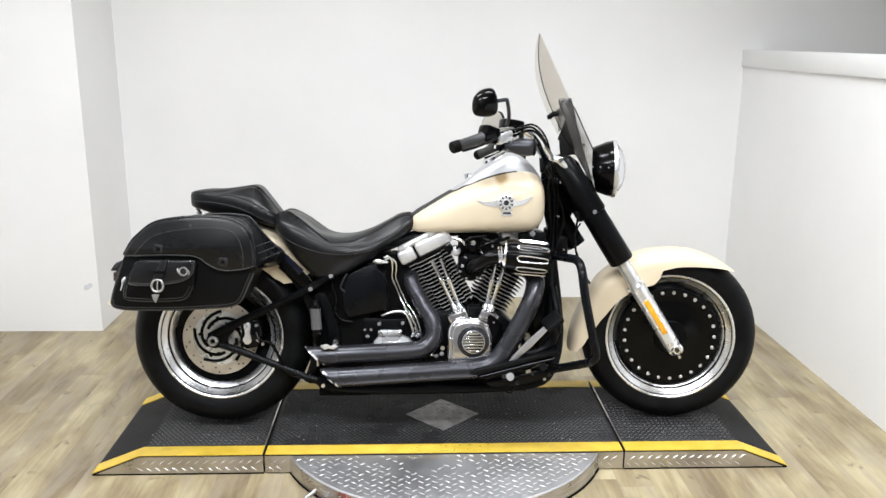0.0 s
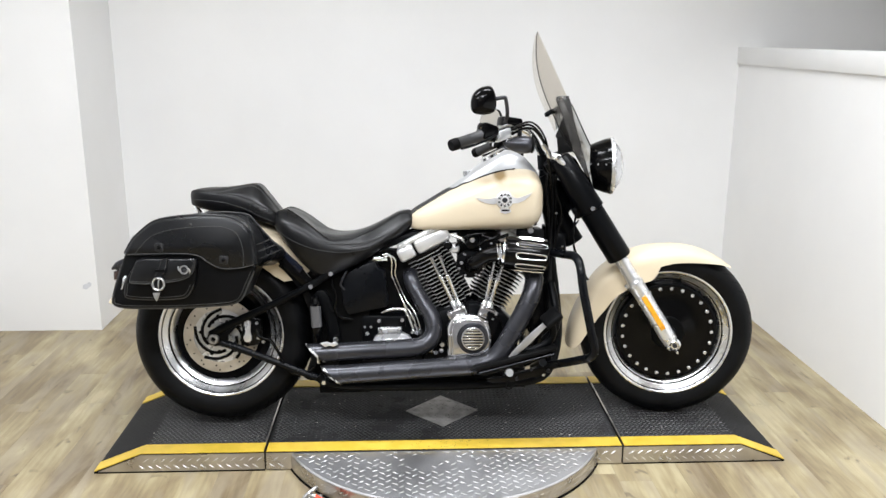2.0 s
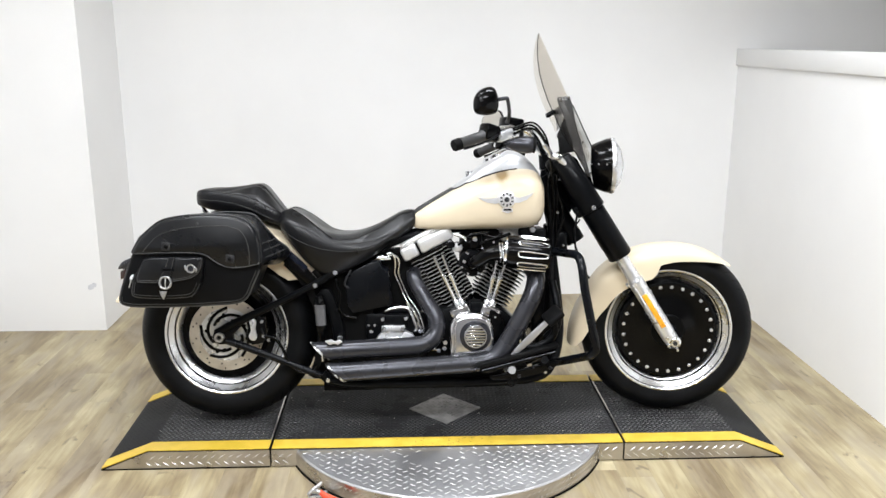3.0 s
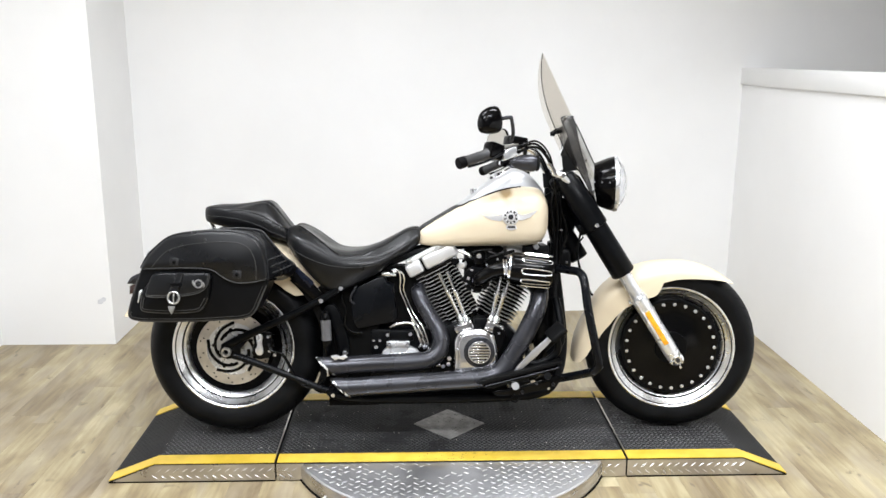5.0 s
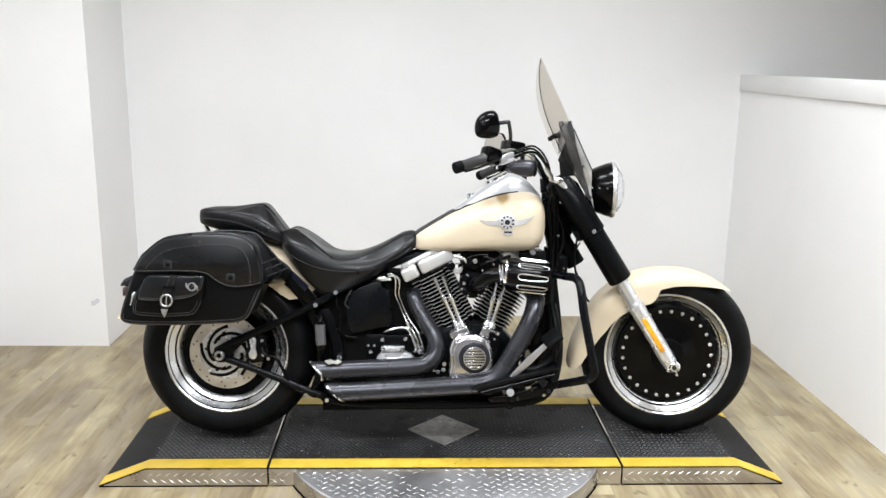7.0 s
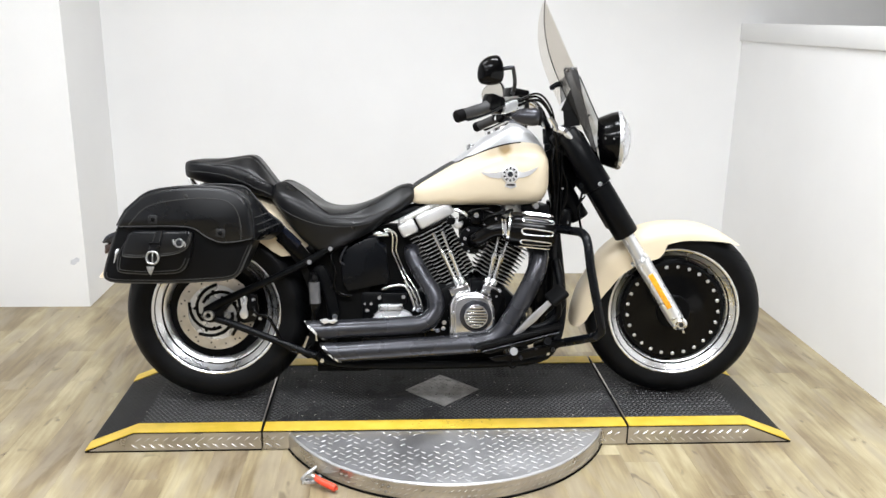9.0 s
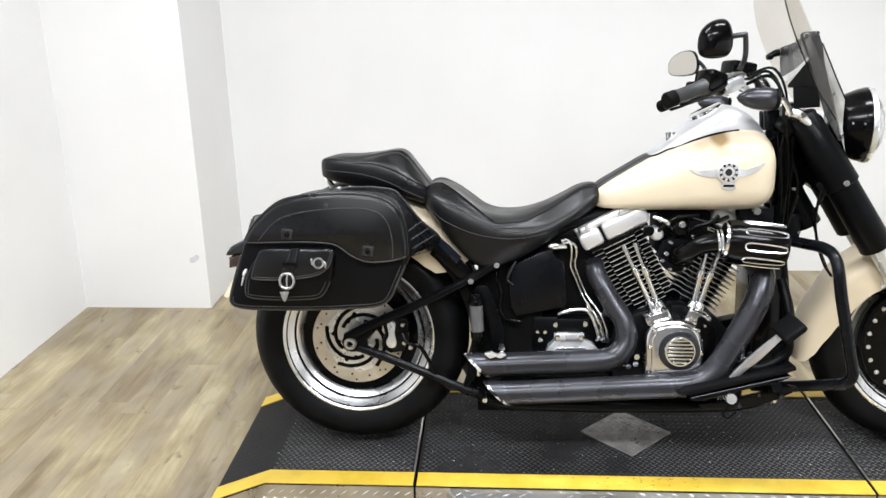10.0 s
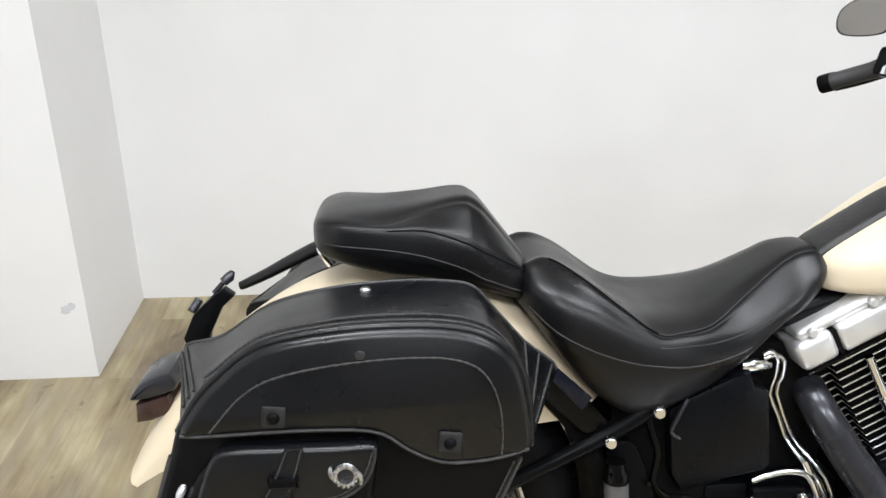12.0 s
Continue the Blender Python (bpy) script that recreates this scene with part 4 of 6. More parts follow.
# handlebar, controls and mirrors; the bar is turned a little to the right
BAR = Matrix.Translation((0.38, 0.035, 0)) @ Matrix.Rotation(radians(-10), 4, "Z") @ pose(0, 0, 0, -1.2, 0, 0) @ Matrix.Translation((-0.38, 0, 0))
bar_pts = [(0.130, -0.395, 1.0235), (0.207, -0.334, 1.0535), (0.28, -0.26, 1.075), (0.335, -0.20, 1.055), (0.372, -0.10, 1.0), (0.38, 0.0, 0.985)]
tube("handlebar", bar_pts + [(x, -y, z) for x, y, z in bar_pts[-2::-1]], 0.0145, M_CHROME, bike, "chrome handlebar", 14, 6, 1, BAR)
for sgn in (-1, 1):
    g0, g1 = Vector((0.085, sgn * 0.43, 1.006)), Vector((0.172, sgn * 0.362, 1.040))
    pts = [g0, g0.lerp(g1, 0.08), g0.lerp(g1, 0.09), g0.lerp(g1, 0.28), g0.lerp(g1, 0.30), g0.lerp(g1, 0.9), g0.lerp(g1, 1.05)]
    grip = tube("grip", [tuple(p) for p in pts], [0.015, 0.019, 0.0195, 0.0195, 0.018, 0.0185, 0.021], M_GRIP, bike, "black rubber hand grip", 20, 1, 1, BAR)
    tube("grip_end", [tuple(g0 - (g1 - g0) * 0.03), tuple(g0), tuple(g0.lerp(g1, 0.2))], [0.0185, 0.0205, 0.0205], M_MATT, grip, "ribbed grip end", 20, 1)
    sw = Vector((0.195, sgn * 0.338, 1.052))
    housing = part("switch_housing", box_bm(-0.03, 0.03, -0.028, 0.028, -0.03, 0.03, 0.01), M_GLOSS, bike, "black switch housing", 35, BAR @ Matrix.Translation(sw) @ pose(0, 0, 0, 0, 15, 40 * -sgn))
    part("master_cylinder", box_bm(-0.04, 0.035, -0.03, 0.03, -0.016, 0.022, 0.008), M_GLOSS, bike, "black fluid reservoir", 35, Matrix.Translation((0.232, -0.17, 1.092)) @ pose(0, 0, 0, 0, 8, 20) if sgn < 0 else BAR @ Matrix.Translation((0.235, 0.30, 1.092)) @ pose(0, 0, 0, 0, 10, -30))
    part("lever_bracket", box_bm(-0.036, 0.034, -0.024, 0.024, -0.017, 0.017, 0.009), M_SATIN if sgn < 0 else M_BLACK, bike, "lever bracket", 35, Matrix.Translation((0.196, -0.215, 1.052)) @ pose(0, 0, 0, 0, -18, 30) if sgn < 0 else BAR @ Matrix.Translation((0.215, 0.315, 1.065)) @ pose(0, 0, 0, 0, 10, -30))
    tube("lever_pivot", [(0.175, sgn * 0.33, 1.03), (0.18, sgn * 0.33, 1.055)], [0.011, 0.012], M_CHROME, bike, "chrome lever pivot", 12, 1, 1, BAR)
    tube("bar_clamp", [(0.262, sgn * 0.275, 1.045), (0.262, sgn * 0.275, 1.09)], [0.012, 0.010], M_CHROME, bike, "chrome perch clamp", 12, 1, 1, BAR)
    tube("lever", [(0.235, sgn * 0.31, 1.06), (0.215, sgn * 0.365, 1.035), (0.165, sgn * 0.41, 1.01), (0.12, sgn * 0.445, 0.995)], [0.008, 0.007, 0.0065, 0.008], M_BLACK, bike, "black hand lever", 10, 4, 0.6, BAR)
    # mirror
    hx, hy, hz = (0.120, -0.335, 1.160) if sgn < 0 else (0.232, 0.50, 1.140)
    tube("mirror_stem", [(0.20, -0.29, 1.09), (0.205, -0.31, 1.12), (0.196, -0.335, 1.165), (0.188, -0.34, 1.170), (hx + 0.03, hy, hz + 0.004)] if sgn < 0 else [(0.30, 0.37, 1.05), (0.31, 0.40, 1.075), (0.295, 0.45, 1.12), (0.28, 0.48, 1.145), (hx + 0.035, hy - 0.005, hz + 0.01)], 0.0065, M_PIPE, bike, "dark metal mirror stem", 10, 4)
    turn = Matrix.Translation((hx, hy, hz)) @ (pose(0, 0, 0, 0, 0, -69) if sgn < 0 else pose(0, 0, 0, 0, 0, 52))
    out = [(-0.050, 0.004), (-0.044, -0.034), (-0.008, -0.046), (0.040, -0.042), (0.053, -0.016), (0.044, 0.020), (0.010, 0.044), (-0.032, 0.045)]
    wide, tall = (0.86, 0.98) if sgn < 0 else (1.06, 0.90)
    rings = []
    for depth, grow in ((0.0, 0.97), (0.004, 1.0), (0.014, 1.0), (0.026, 0.86), (0.034, 0.62), (0.038, 0.25)):
        rings.append([(depth, sgn * p[0] * grow * wide, p[1] * grow * tall) for p in catmull(out, 4, True)])
    shell = obj("mirror", *loft(rings), M_GLOSS, bike, "black mirror shell", 50, turn)
    glass = [[(d, sgn * p[0] * g * wide, p[1] * g * tall) for p in catmull(out, 4, True)] for d, g in ((-0.0015, 0.93), (-0.0005, 0.94), (0.0015, 0.94))]
    obj("mirror_glass", *loft(glass), M_MIRROR, shell, "mirror glass", 30)
    # bullet turn signal
    prof = [(0.0005, 0.054), (0.010, 0.048), (0.020, 0.032), (0.027, 0.010), (0.0295, -0.018), (0.028, -0.034), (0.025, -0.038), (0.0005, -0.039)]
    sig = lathe("turn_signal", [(r, -h) for r, h in prof], M_PIPE, bike, "dark metal bullet turn signal", 28, (0, 0, 0), "x", 40, Matrix.Translation((0.249, -0.289, 1.018)) @ pose(0, 0, 0, 0, 3, 0) if sgn < 0 else BAR @ Matrix.Translation((0.252, 0.275, 1.01)) @ pose(0, 0, 0, 0, 8, 0))
    lathe("lens", [(0.0005, 0.0395), (0.026, 0.0395), (0.027, 0.046), (0.020, 0.050), (0.0005, 0.051)], M_MATT, sig, "dark smoked lens", 24, (0, 0, 0), "x")
    tube("signal_stem", [(0.249, -0.285, 1.04), (0.255, -0.25, 1.06), (0.26, -0.20, 1.065)] if sgn < 0 else [(0.33, 0.31, 1.03), (0.335, 0.31, 1.05), (0.335, 0.30, 1.06)], 0.008, M_BLACK, bike, "black signal stem", 8, 2)
tube("riser_clamp", [(0.372, -0.135, 0.985), (0.40, -0.15, 0.975), (0.43, -0.145, 0.95)], [0.010, 0.012, 0.009], M_SATIN, bike, "bright fork clamp", 12, 3)
tube("riser_clamp", [(0.352, -0.15, 1.02), (0.368, -0.15, 1.0), (0.38, -0.15, 0.975)], 0.008, M_CHROME, bike, "chrome fork clamp", 10, 3)
bolt("clamp_bolt", (0.405, -0.16, 0.975), 0.009, 0.01, M_CHROME, bike)
for dy in (-0.045, 0.045):
    tube("bar_riser", [(0.385, dy, 0.93), (0.383, dy, 0.985)], [0.02, 0.022], M_BLACK, bike, "black handlebar riser", 16, 1, 1, BAR)
for dy, dz, r in ((0.0, 0.0, 0.0045), (0.016, 0.012, 0.004), (-0.012, 0.02, 0.0035)):
    tube("control_cable", [(0.225, -0.27, 1.055 + dz), (0.30, -0.21 + dy, 1.075 + dz), (0.36, -0.14 + dy, 1.02 + dz), (0.385, -0.10 + dy, 0.93), (0.40, -0.085 + dy, 0.82), (0.395, -0.08 + dy, 0.70), (0.385, -0.09 + dy, 0.58)], r, M_GLOSS, bike, "black control cable", 8, 6)
for dy in (-0.05, 0.0, 0.05):
    tube("wiring_loom", [(0.43, dy, 0.95), (0.40, dy * 1.3, 0.86), (0.41, dy * 1.2, 0.76), (0.42, dy, 0.66)], 0.012, M_BLACK, bike, "black wiring loom at the steering head", 8, 4)
tube("control_cable", [(0.50, -0.125, 0.86), (0.47, -0.13, 0.72), (0.475, -0.13, 0.64), (0.50, -0.125, 0.57), (0.53, -0.11, 0.53)], 0.004, M_GLOSS, bike, "black brake hose", 8, 6)
tube("control_cable", [(0.49, -0.12, 0.75), (0.465, -0.12, 0.70), (0.49, -0.12, 0.61), (0.525, -0.10, 0.54)], 0.003, M_GLOSS, bike, "black sensor cable", 8, 6)

tube("steering_head", [(0.395, 0.01, 0.93), (0.40, 0.01, 0.85), (0.425, 0.0, 0.72), (0.43, 0, 0.64)], [0.03, 0.036, 0.036, 0.03], M_BLACK, bike, "black steering head", 14, 2)
prism("fork_cover", [(0.425, 0.70), (0.445, 0.70), (0.490, 0.79), (0.475, 0.87), (0.42, 0.90)], 0.0, 0.09, M_BLACK, bike, "black fork cover of the far side", 0.006)
rng = random.Random(8)
for k in range(9):
    y0, x0 = rng.uniform(-0.10, 0.02), rng.uniform(0.375, 0.42)
    tube("wiring_loom", [(x0, y0, 0.96 - 0.02 * (k % 3)), (x0 + rng.uniform(-0.012, 0.03), y0 - 0.01, 0.86), (x0 + rng.uniform(-0.01, 0.03), y0, 0.77), (x0 + rng.uniform(-0.01, 0.025), y0 + 0.01, 0.66), (x0 + rng.uniform(-0.03, 0.02), y0 + 0.01, 0.56)], rng.choice((0.004, 0.005, 0.007)), M_GLOSS, bike, "black cable at the steering head", 8, 4)
for px, py, pz in ((0.408, -0.12, 0.775), (0.43, -0.115, 0.655)):
    bolt("cable_end", (px, py, pz), 0.0055, 0.008, M_CHROME, bike)

# tank, console, strap and badge
TANK_ST = [(-0.125, 0.0335, 0.722, 0.765, 0.4, 0), (-0.1, 0.0781, 0.714, 0.782, 0.4, 0), (-0.04, 0.1171, 0.712, 0.818, 0.42, 0), (0.05, 0.1505, 0.712, 0.87, 0.45, 0), (0.14, 0.1728, 0.713, 0.914, 0.45, 0), (0.23, 0.1851, 0.714, 0.942, 0.45, 0), (0.3, 0.1806, 0.718, 0.941, 0.45, 0), (0.34, 0.1561, 0.735, 0.923, 0.48, 0), (0.36, 0.1115, 0.77, 0.89, 0.5, 0), (0.366, 0.0558, 0.8, 0.86, 0.5, 0)]
tank = shell_x("fuel_tank", TANK_ST, M_TANK, bike, "cream satin fuel tank", 5, 44, 0.80, 0.45)
shell_x("console", [(0.03, 0.035, 0.85, 0.868, 0.3, 0), (0.06, 0.06, 0.855, 0.888, 0.3, 0), (0.12, 0.082, 0.87, 0.938, 0.25, 0), (0.19, 0.095, 0.885, 0.984, 0.25, 0), (0.24, 0.097, 0.895, 1.004, 0.25, 0), (0.30, 0.085, 0.895, 0.98, 0.25, 0), (0.345, 0.06, 0.89, 0.93, 0.3, 0), (0.362, 0.03, 0.88, 0.90, 0.3, 0)], M_CONSOLE, tank, "brushed metal tank console", 5, 32, 0.7, 0.5)
obj("speedometer", *lathe_geo([(0.0005, 0.0), (0.042, 0.0), (0.048, -0.004), (0.05, -0.014), (0.0005, -0.014)], 36, (0, 0, 0), "z"), M_CHROME, tank, "chrome speedometer bezel", 40, Matrix.Translation((0.185, 0, 0.992)) @ pose(0, 0, 0, 0, -27, 0))
for px, py in ((0.09, -0.02), (0.105, -0.02), (0.10, 0.015)):
    tube("fuel_cap", [(px, py, 0.905), (px - 0.004, py, 0.926)], [0.012, 0.011], M_CHROME, tank, "small chrome knob", 14, 1)
strap_pts = catmull([(-0.118, 0.770), (-0.10, 0.785), (-0.05, 0.815), (-0.01, 0.839), (0.022, 0.857), (0.042, 0.862)], 4)
obj("tank_strap", *loft([[(x, y, z + dz) for y, dz in ((-0.043, -0.014), (-0.044, -0.004), (-0.041, 0.001), (-0.034, 0.0045), (-0.018, 0.0068), (0, 0.0075), (0.018, 0.0068), (0.034, 0.0045), (0.041, 0.001), (0.044, -0.004), (0.043, -0.014))] for x, z in strap_pts]), M_DASHLEATHER, tank, "grained black leather tank strap", 40)


def tank_top(x, y):
    """The tank's height at a place."""
    st = catmull(TANK_ST, 6)
    _, w, zb, zt, zs, _d = min(st, key=lambda s: abs(s[0] - x))
    zc = zb + (zt - zb) * zs
    c = min(1.0, abs(y) / w) ** 1.25
    return zc + (zt - zc) * (1 - c * c) ** 0.4


tube("tank_seam", [(x, y, tank_top(x, y) + 0.002) for x, y in ((0.030, -0.052), (0.05, -0.064), (0.075, -0.074), (0.10, -0.081), (0.14, -0.09), (0.20, -0.10), (0.26, -0.10))], 0.0024, M_BLACK, tank, "dark trim along the tank seam", 8, 4)


def on_flank(stations, pts, grow=0.0, pt=0.62, pb=0.75):
    """Places on a right flank: x and height as a share of the section (0 bottom, 1 top)."""
    st = catmull(stations, 6)
    xs = [s[0] for s in st]
    out = []
    for x, f in pts:
        k = min(range(len(xs)), key=lambda i: abs(xs[i] - x))
        _, w, zb, zt, zs, _d = st[k]
        zc = zb + (zt - zb) * zs
        z = zb + (zt - zb) * f
        h = (zt - zc) if z >= zc else (zc - zb)
        e = pt if z >= zc else pb
        s = min(1, abs(z - zc) / h) ** (1 / e)
        out.append((x, -(w * max(0.0, 1 - s * s) ** (0.5 * e)) - grow, z))
    return out


def badge_plane(x, z, out):
    """A place on the tank's right flank, lifted by out."""
    st = catmull(TANK_ST, 6)
    k = min(range(len(st)), key=lambda n: abs(st[n][0] - x))
    f = (z - st[k][2]) / (st[k][3] - st[k][2])
    return on_flank(TANK_ST, [(x, f)], out, 0.80, 0.45)[0]


for sgn in (-1, 1):
    def flank(o2, d):
        return [(p[0], sgn * -1 * p[1], p[2]) for p in (badge_plane(x, z, d) for x, z in o2)]
    wing_a = [(0.111, 0.834), (0.135, 0.830), (0.165, 0.831), (0.188, 0.838), (0.190, 0.815), (0.172, 0.811), (0.145, 0.815), (0.125, 0.824)]
    wing_b = [(0.236, 0.838), (0.258, 0.833), (0.285, 0.841), (0.312, 0.852), (0.300, 0.838), (0.282, 0.824), (0.258, 0.815), (0.236, 0.814)]
    wing = obj("badge", *loft([flank(wing_a, -0.006), flank(wing_a, 0.003)]), M_BADGE, tank, "silver winged tank badge", 30)
    obj("wing", *loft([flank(wing_b, -0.006), flank(wing_b, 0.003)]), M_BADGE, wing, "", 30)
    c = badge_plane(0.213, 0.826, 0.0)
    cc = (c[0], -sgn * c[1], c[2])
    lathe("medallion", [(0.0005, sgn * 0.006), (0.026, sgn * 0.006), (0.030, sgn * 0.004), (0.031, sgn * -0.004), (0.0005, sgn * -0.004)], M_BADGE, wing, "round silver medallion", 36, cc)
    lathe("medallion_ring", [(0.0165, sgn * 0.0066), (0.0245, sgn * 0.0066), (0.0245, sgn * 0.005), (0.0165, sgn * 0.005)], M_PIPE, wing, "dark ring", 36, cc)
    for k in range(10):
        a = 2 * math.pi * k / 10
        part("mark", box_bm(-0.0036, 0.0036, -0.0008, 0.0008, -0.0036, 0.0036), M_BADGE, wing, "", 0, Matrix.Translation((cc[0] + 0.0208 * math.cos(a), cc[1] + sgn * 0.0068, cc[2] + 0.0208 * math.sin(a))) @ pose(0, 0, 0, 0, -math.degrees(a) + 90, 0))
    lathe("medallion_core", [(0.0005, sgn * 0.008), (0.008, sgn * 0.0075), (0.010, sgn * 0.005), (0.0005, sgn * 0.005)], M_PIPE, wing, "", 24, cc)
    plate2 = [(0.198, 0.797), (0.232, 0.797), (0.236, 0.784), (0.216, 0.777), (0.196, 0.784)]
    obj("badge_plate", *loft([flank(plate2, -0.006), flank(plate2, 0.003)]), M_BADGE, wing, "", 30)
    plate3 = [(0.203, 0.793), (0.228, 0.793), (0.230, 0.787), (0.201, 0.787)]
    obj("badge_bar", *loft([flank(plate3, 0.0), flank(plate3, 0.004)]), M_BLACK, wing, "", 30)

# seats: sections through the skirt rim, the piping, the side panel, the shoulder and the middle
RIDER_BACK = [(-0.608, 0.07, 0.725, 0.08, 0.738, 0.08, 0.752, 0.05, 0.766, 0.763), (-0.595, 0.10, 0.712, 0.125, 0.730, 0.125, 0.755, 0.09, 0.784, 0.777), (-0.56, 0.125, 0.668, 0.157, 0.700, 0.153, 0.745, 0.085, 0.791, 0.786), (-0.51, 0.135, 0.608, 0.170, 0.674, 0.165, 0.722, 0.118, 0.764, 0.764),
         (-0.455, 0.135, 0.560, 0.174, 0.655, 0.170, 0.692, 0.140, 0.722, 0.723)]
RIDER_NOSE = [(-0.41, 0.135, 0.553, 0.174, 0.647, 0.170, 0.674, 0.155, 0.691, 0.705), (-0.37, 0.130, 0.566, 0.171, 0.643, 0.163, 0.672, 0.146, 0.688, 0.700), (-0.32, 0.125, 0.590, 0.160, 0.645, 0.150, 0.671, 0.130, 0.693, 0.705),
         (-0.26, 0.105, 0.622, 0.140, 0.657, 0.130, 0.680, 0.088, 0.716, 0.726), (-0.20, 0.085, 0.668, 0.114, 0.688, 0.110, 0.704, 0.060, 0.752, 0.757), (-0.16, 0.07, 0.688, 0.098, 0.706, 0.098, 0.726, 0.050, 0.774, 0.778), (-0.125, 0.05, 0.712, 0.076, 0.728, 0.077, 0.748, 0.042, 0.778, 0.784), (-0.105, 0.03, 0.735, 0.05, 0.745, 0.05, 0.757, 0.03, 0.770, 0.774), (-0.096, 0.012, 0.75, 0.02, 0.753, 0.02, 0.758, 0.012, 0.762, 0.763)]
RIDER = RIDER_BACK + RIDER_NOSE
PILLION_BACK = [(-0.909, 0.045, 0.818, 0.05, 0.828, 0.05, 0.838, 0.04, 0.846, 0.846), (-0.897, 0.08, 0.808, 0.095, 0.829, 0.096, 0.846, 0.084, 0.859, 0.860), (-0.865, 0.10, 0.797, 0.121, 0.828, 0.122, 0.852, 0.108, 0.864, 0.868), (-0.80, 0.108, 0.781, 0.129, 0.822, 0.128, 0.850, 0.104, 0.858, 0.870), (-0.745, 0.108, 0.773, 0.127, 0.810, 0.123, 0.847, 0.080, 0.868, 0.876)]
PILLION_NOSE = [(-0.69, 0.105, 0.760, 0.122, 0.789, 0.118, 0.828, 0.066, 0.876, 0.884), (-0.665, 0.103, 0.752, 0.119, 0.774, 0.114, 0.814, 0.060, 0.866, 0.877), (-0.645, 0.10, 0.746, 0.115, 0.765, 0.110, 0.803, 0.058, 0.846, 0.856), (-0.605, 0.09, 0.732, 0.105, 0.748, 0.10, 0.780, 0.055, 0.796, 0.803), (-0.587, 0.07, 0.733, 0.085, 0.746, 0.08, 0.763, 0.05, 0.776, 0.781), (-0.577, 0.04, 0.742, 0.05, 0.750, 0.05, 0.758, 0.03, 0.768, 0.769)]
PILLION = PILLION_BACK + PILLION_NOSE


def seat_shell(name, stations, label):
    rings = []
    for x, yb, zb, yp, zp, ym, zm, yc, zc, zt in catmull(stations, 5):
        half = [(0, zb + 0.012), (yb * 0.6, zb + 0.006), (yb, zb), (yb + (yp - yb) * 0.72, zb + (zp - zb) * 0.5), (yp, zp), (ym, zm),
                (yc + (ym - yc) * 0.42, zm + (zc - zm) * 0.66), (yc + 0.006, zc - 0.003), (yc - 0.006, zc + 0.0005), (yc * 0.66, zt + (zc - zt) * 0.16), (0, zt)]
        side = catmull([(-y, z) for y, z in half], 4)
        ring = [(x, p[0], p[1]) for p in side]
        rings.append(ring + [(x, -p[0], p[1]) for p in side[-2:0:-1]])
    return obj(name, *loft(rings), M_LEATHER, bike, label, 60)


def seat_line(stations, x0, x1, a, b=None, grow=0.0004):
    """A line along a seat's right side, by the columns of its sections; a second column is blended in."""
    out = []
    for s in catmull(stations, 3):
        if x0 <= s[0] <= x1:
            f = 0 if b is None else (s[0] - x0) / (x1 - x0)
            j = a if b is None else b
            out.append((s[0], -(s[a] + (s[j] - s[a]) * f) - grow, s[a + 1] + (s[j + 1] - s[a + 1]) * f))
    return out


rider = seat_shell("rider_seat", RIDER, "black vinyl rider seat with a raised rear bolster")
pillion = seat_shell("passenger_seat", PILLION, "black vinyl passenger pillion seat")
tube("seat_piping", seat_line(RIDER, -0.596, -0.25, 3), 0.0013, M_SEAM, rider, "stitched seam", 6, 2)
# The crease's shade is drawn as a near-black thread
tube("seat_seam", seat_line(RIDER, -0.57, -0.405, 7, None, 0.0015), 0.0016, M_DARK, rider, "deep crease under the bolster", 6, 2)
tube("seat_seam", seat_line(RIDER, -0.415, -0.12, 7, None, 0.0008), 0.0011, M_SEAM, rider, "seam", 6, 2)
tube("seat_seam", seat_line(RIDER, -0.415, -0.20, 5), 0.0011, M_SEAM, rider, "seam", 6, 2)
tube("seat_piping", seat_line(PILLION, -0.895, -0.60, 3), 0.0011, M_SEAM, pillion, "seam", 6, 2)
tube("seat_seam", seat_line(PILLION, -0.80, -0.59, 5), 0.0011, M_DARK, pillion, "dark seam", 6, 2)
tube("seat_bracket", [(-0.885, -0.02, 0.775), (-0.90, -0.02, 0.80), (-0.88, -0.02, 0.815)], 0.009, M_CHROME, bike, "chrome seat bracket", 10, 3)


# saddlebags
LID = [(-1.058, 0.663), (-1.036, 0.702), (-1.008, 0.732), (-0.957, 0.769), (-0.879, 0.784), (-0.80, 0.788), (-0.726, 0.783), (-0.68, 0.766), (-0.651, 0.735), (-0.637, 0.685), (-0.634, 0.625),
       (-0.666, 0.614), (-0.702, 0.609), (-0.745, 0.610), (-0.785, 0.628), (-0.815, 0.650), (-0.85, 0.658), (-0.92, 0.660), (-0.98, 0.659), (-1.03, 0.658)]
LID_IN = [(-1.092, 0.672), (-1.088, 0.703), (-1.035, 0.716), (-0.965, 0.760), (-0.88, 0.780), (-0.79, 0.787), (-0.73, 0.785), (-0.686, 0.776), (-0.655, 0.742), (-0.61, 0.690), (-0.562, 0.645),
          (-0.60, 0.602), (-0.66, 0.600), (-0.72, 0.608), (-0.77, 0.625), (-0.81, 0.645), (-0.85, 0.652), (-0.93, 0.655), (-1.0, 0.658), (-1.06, 0.662)]
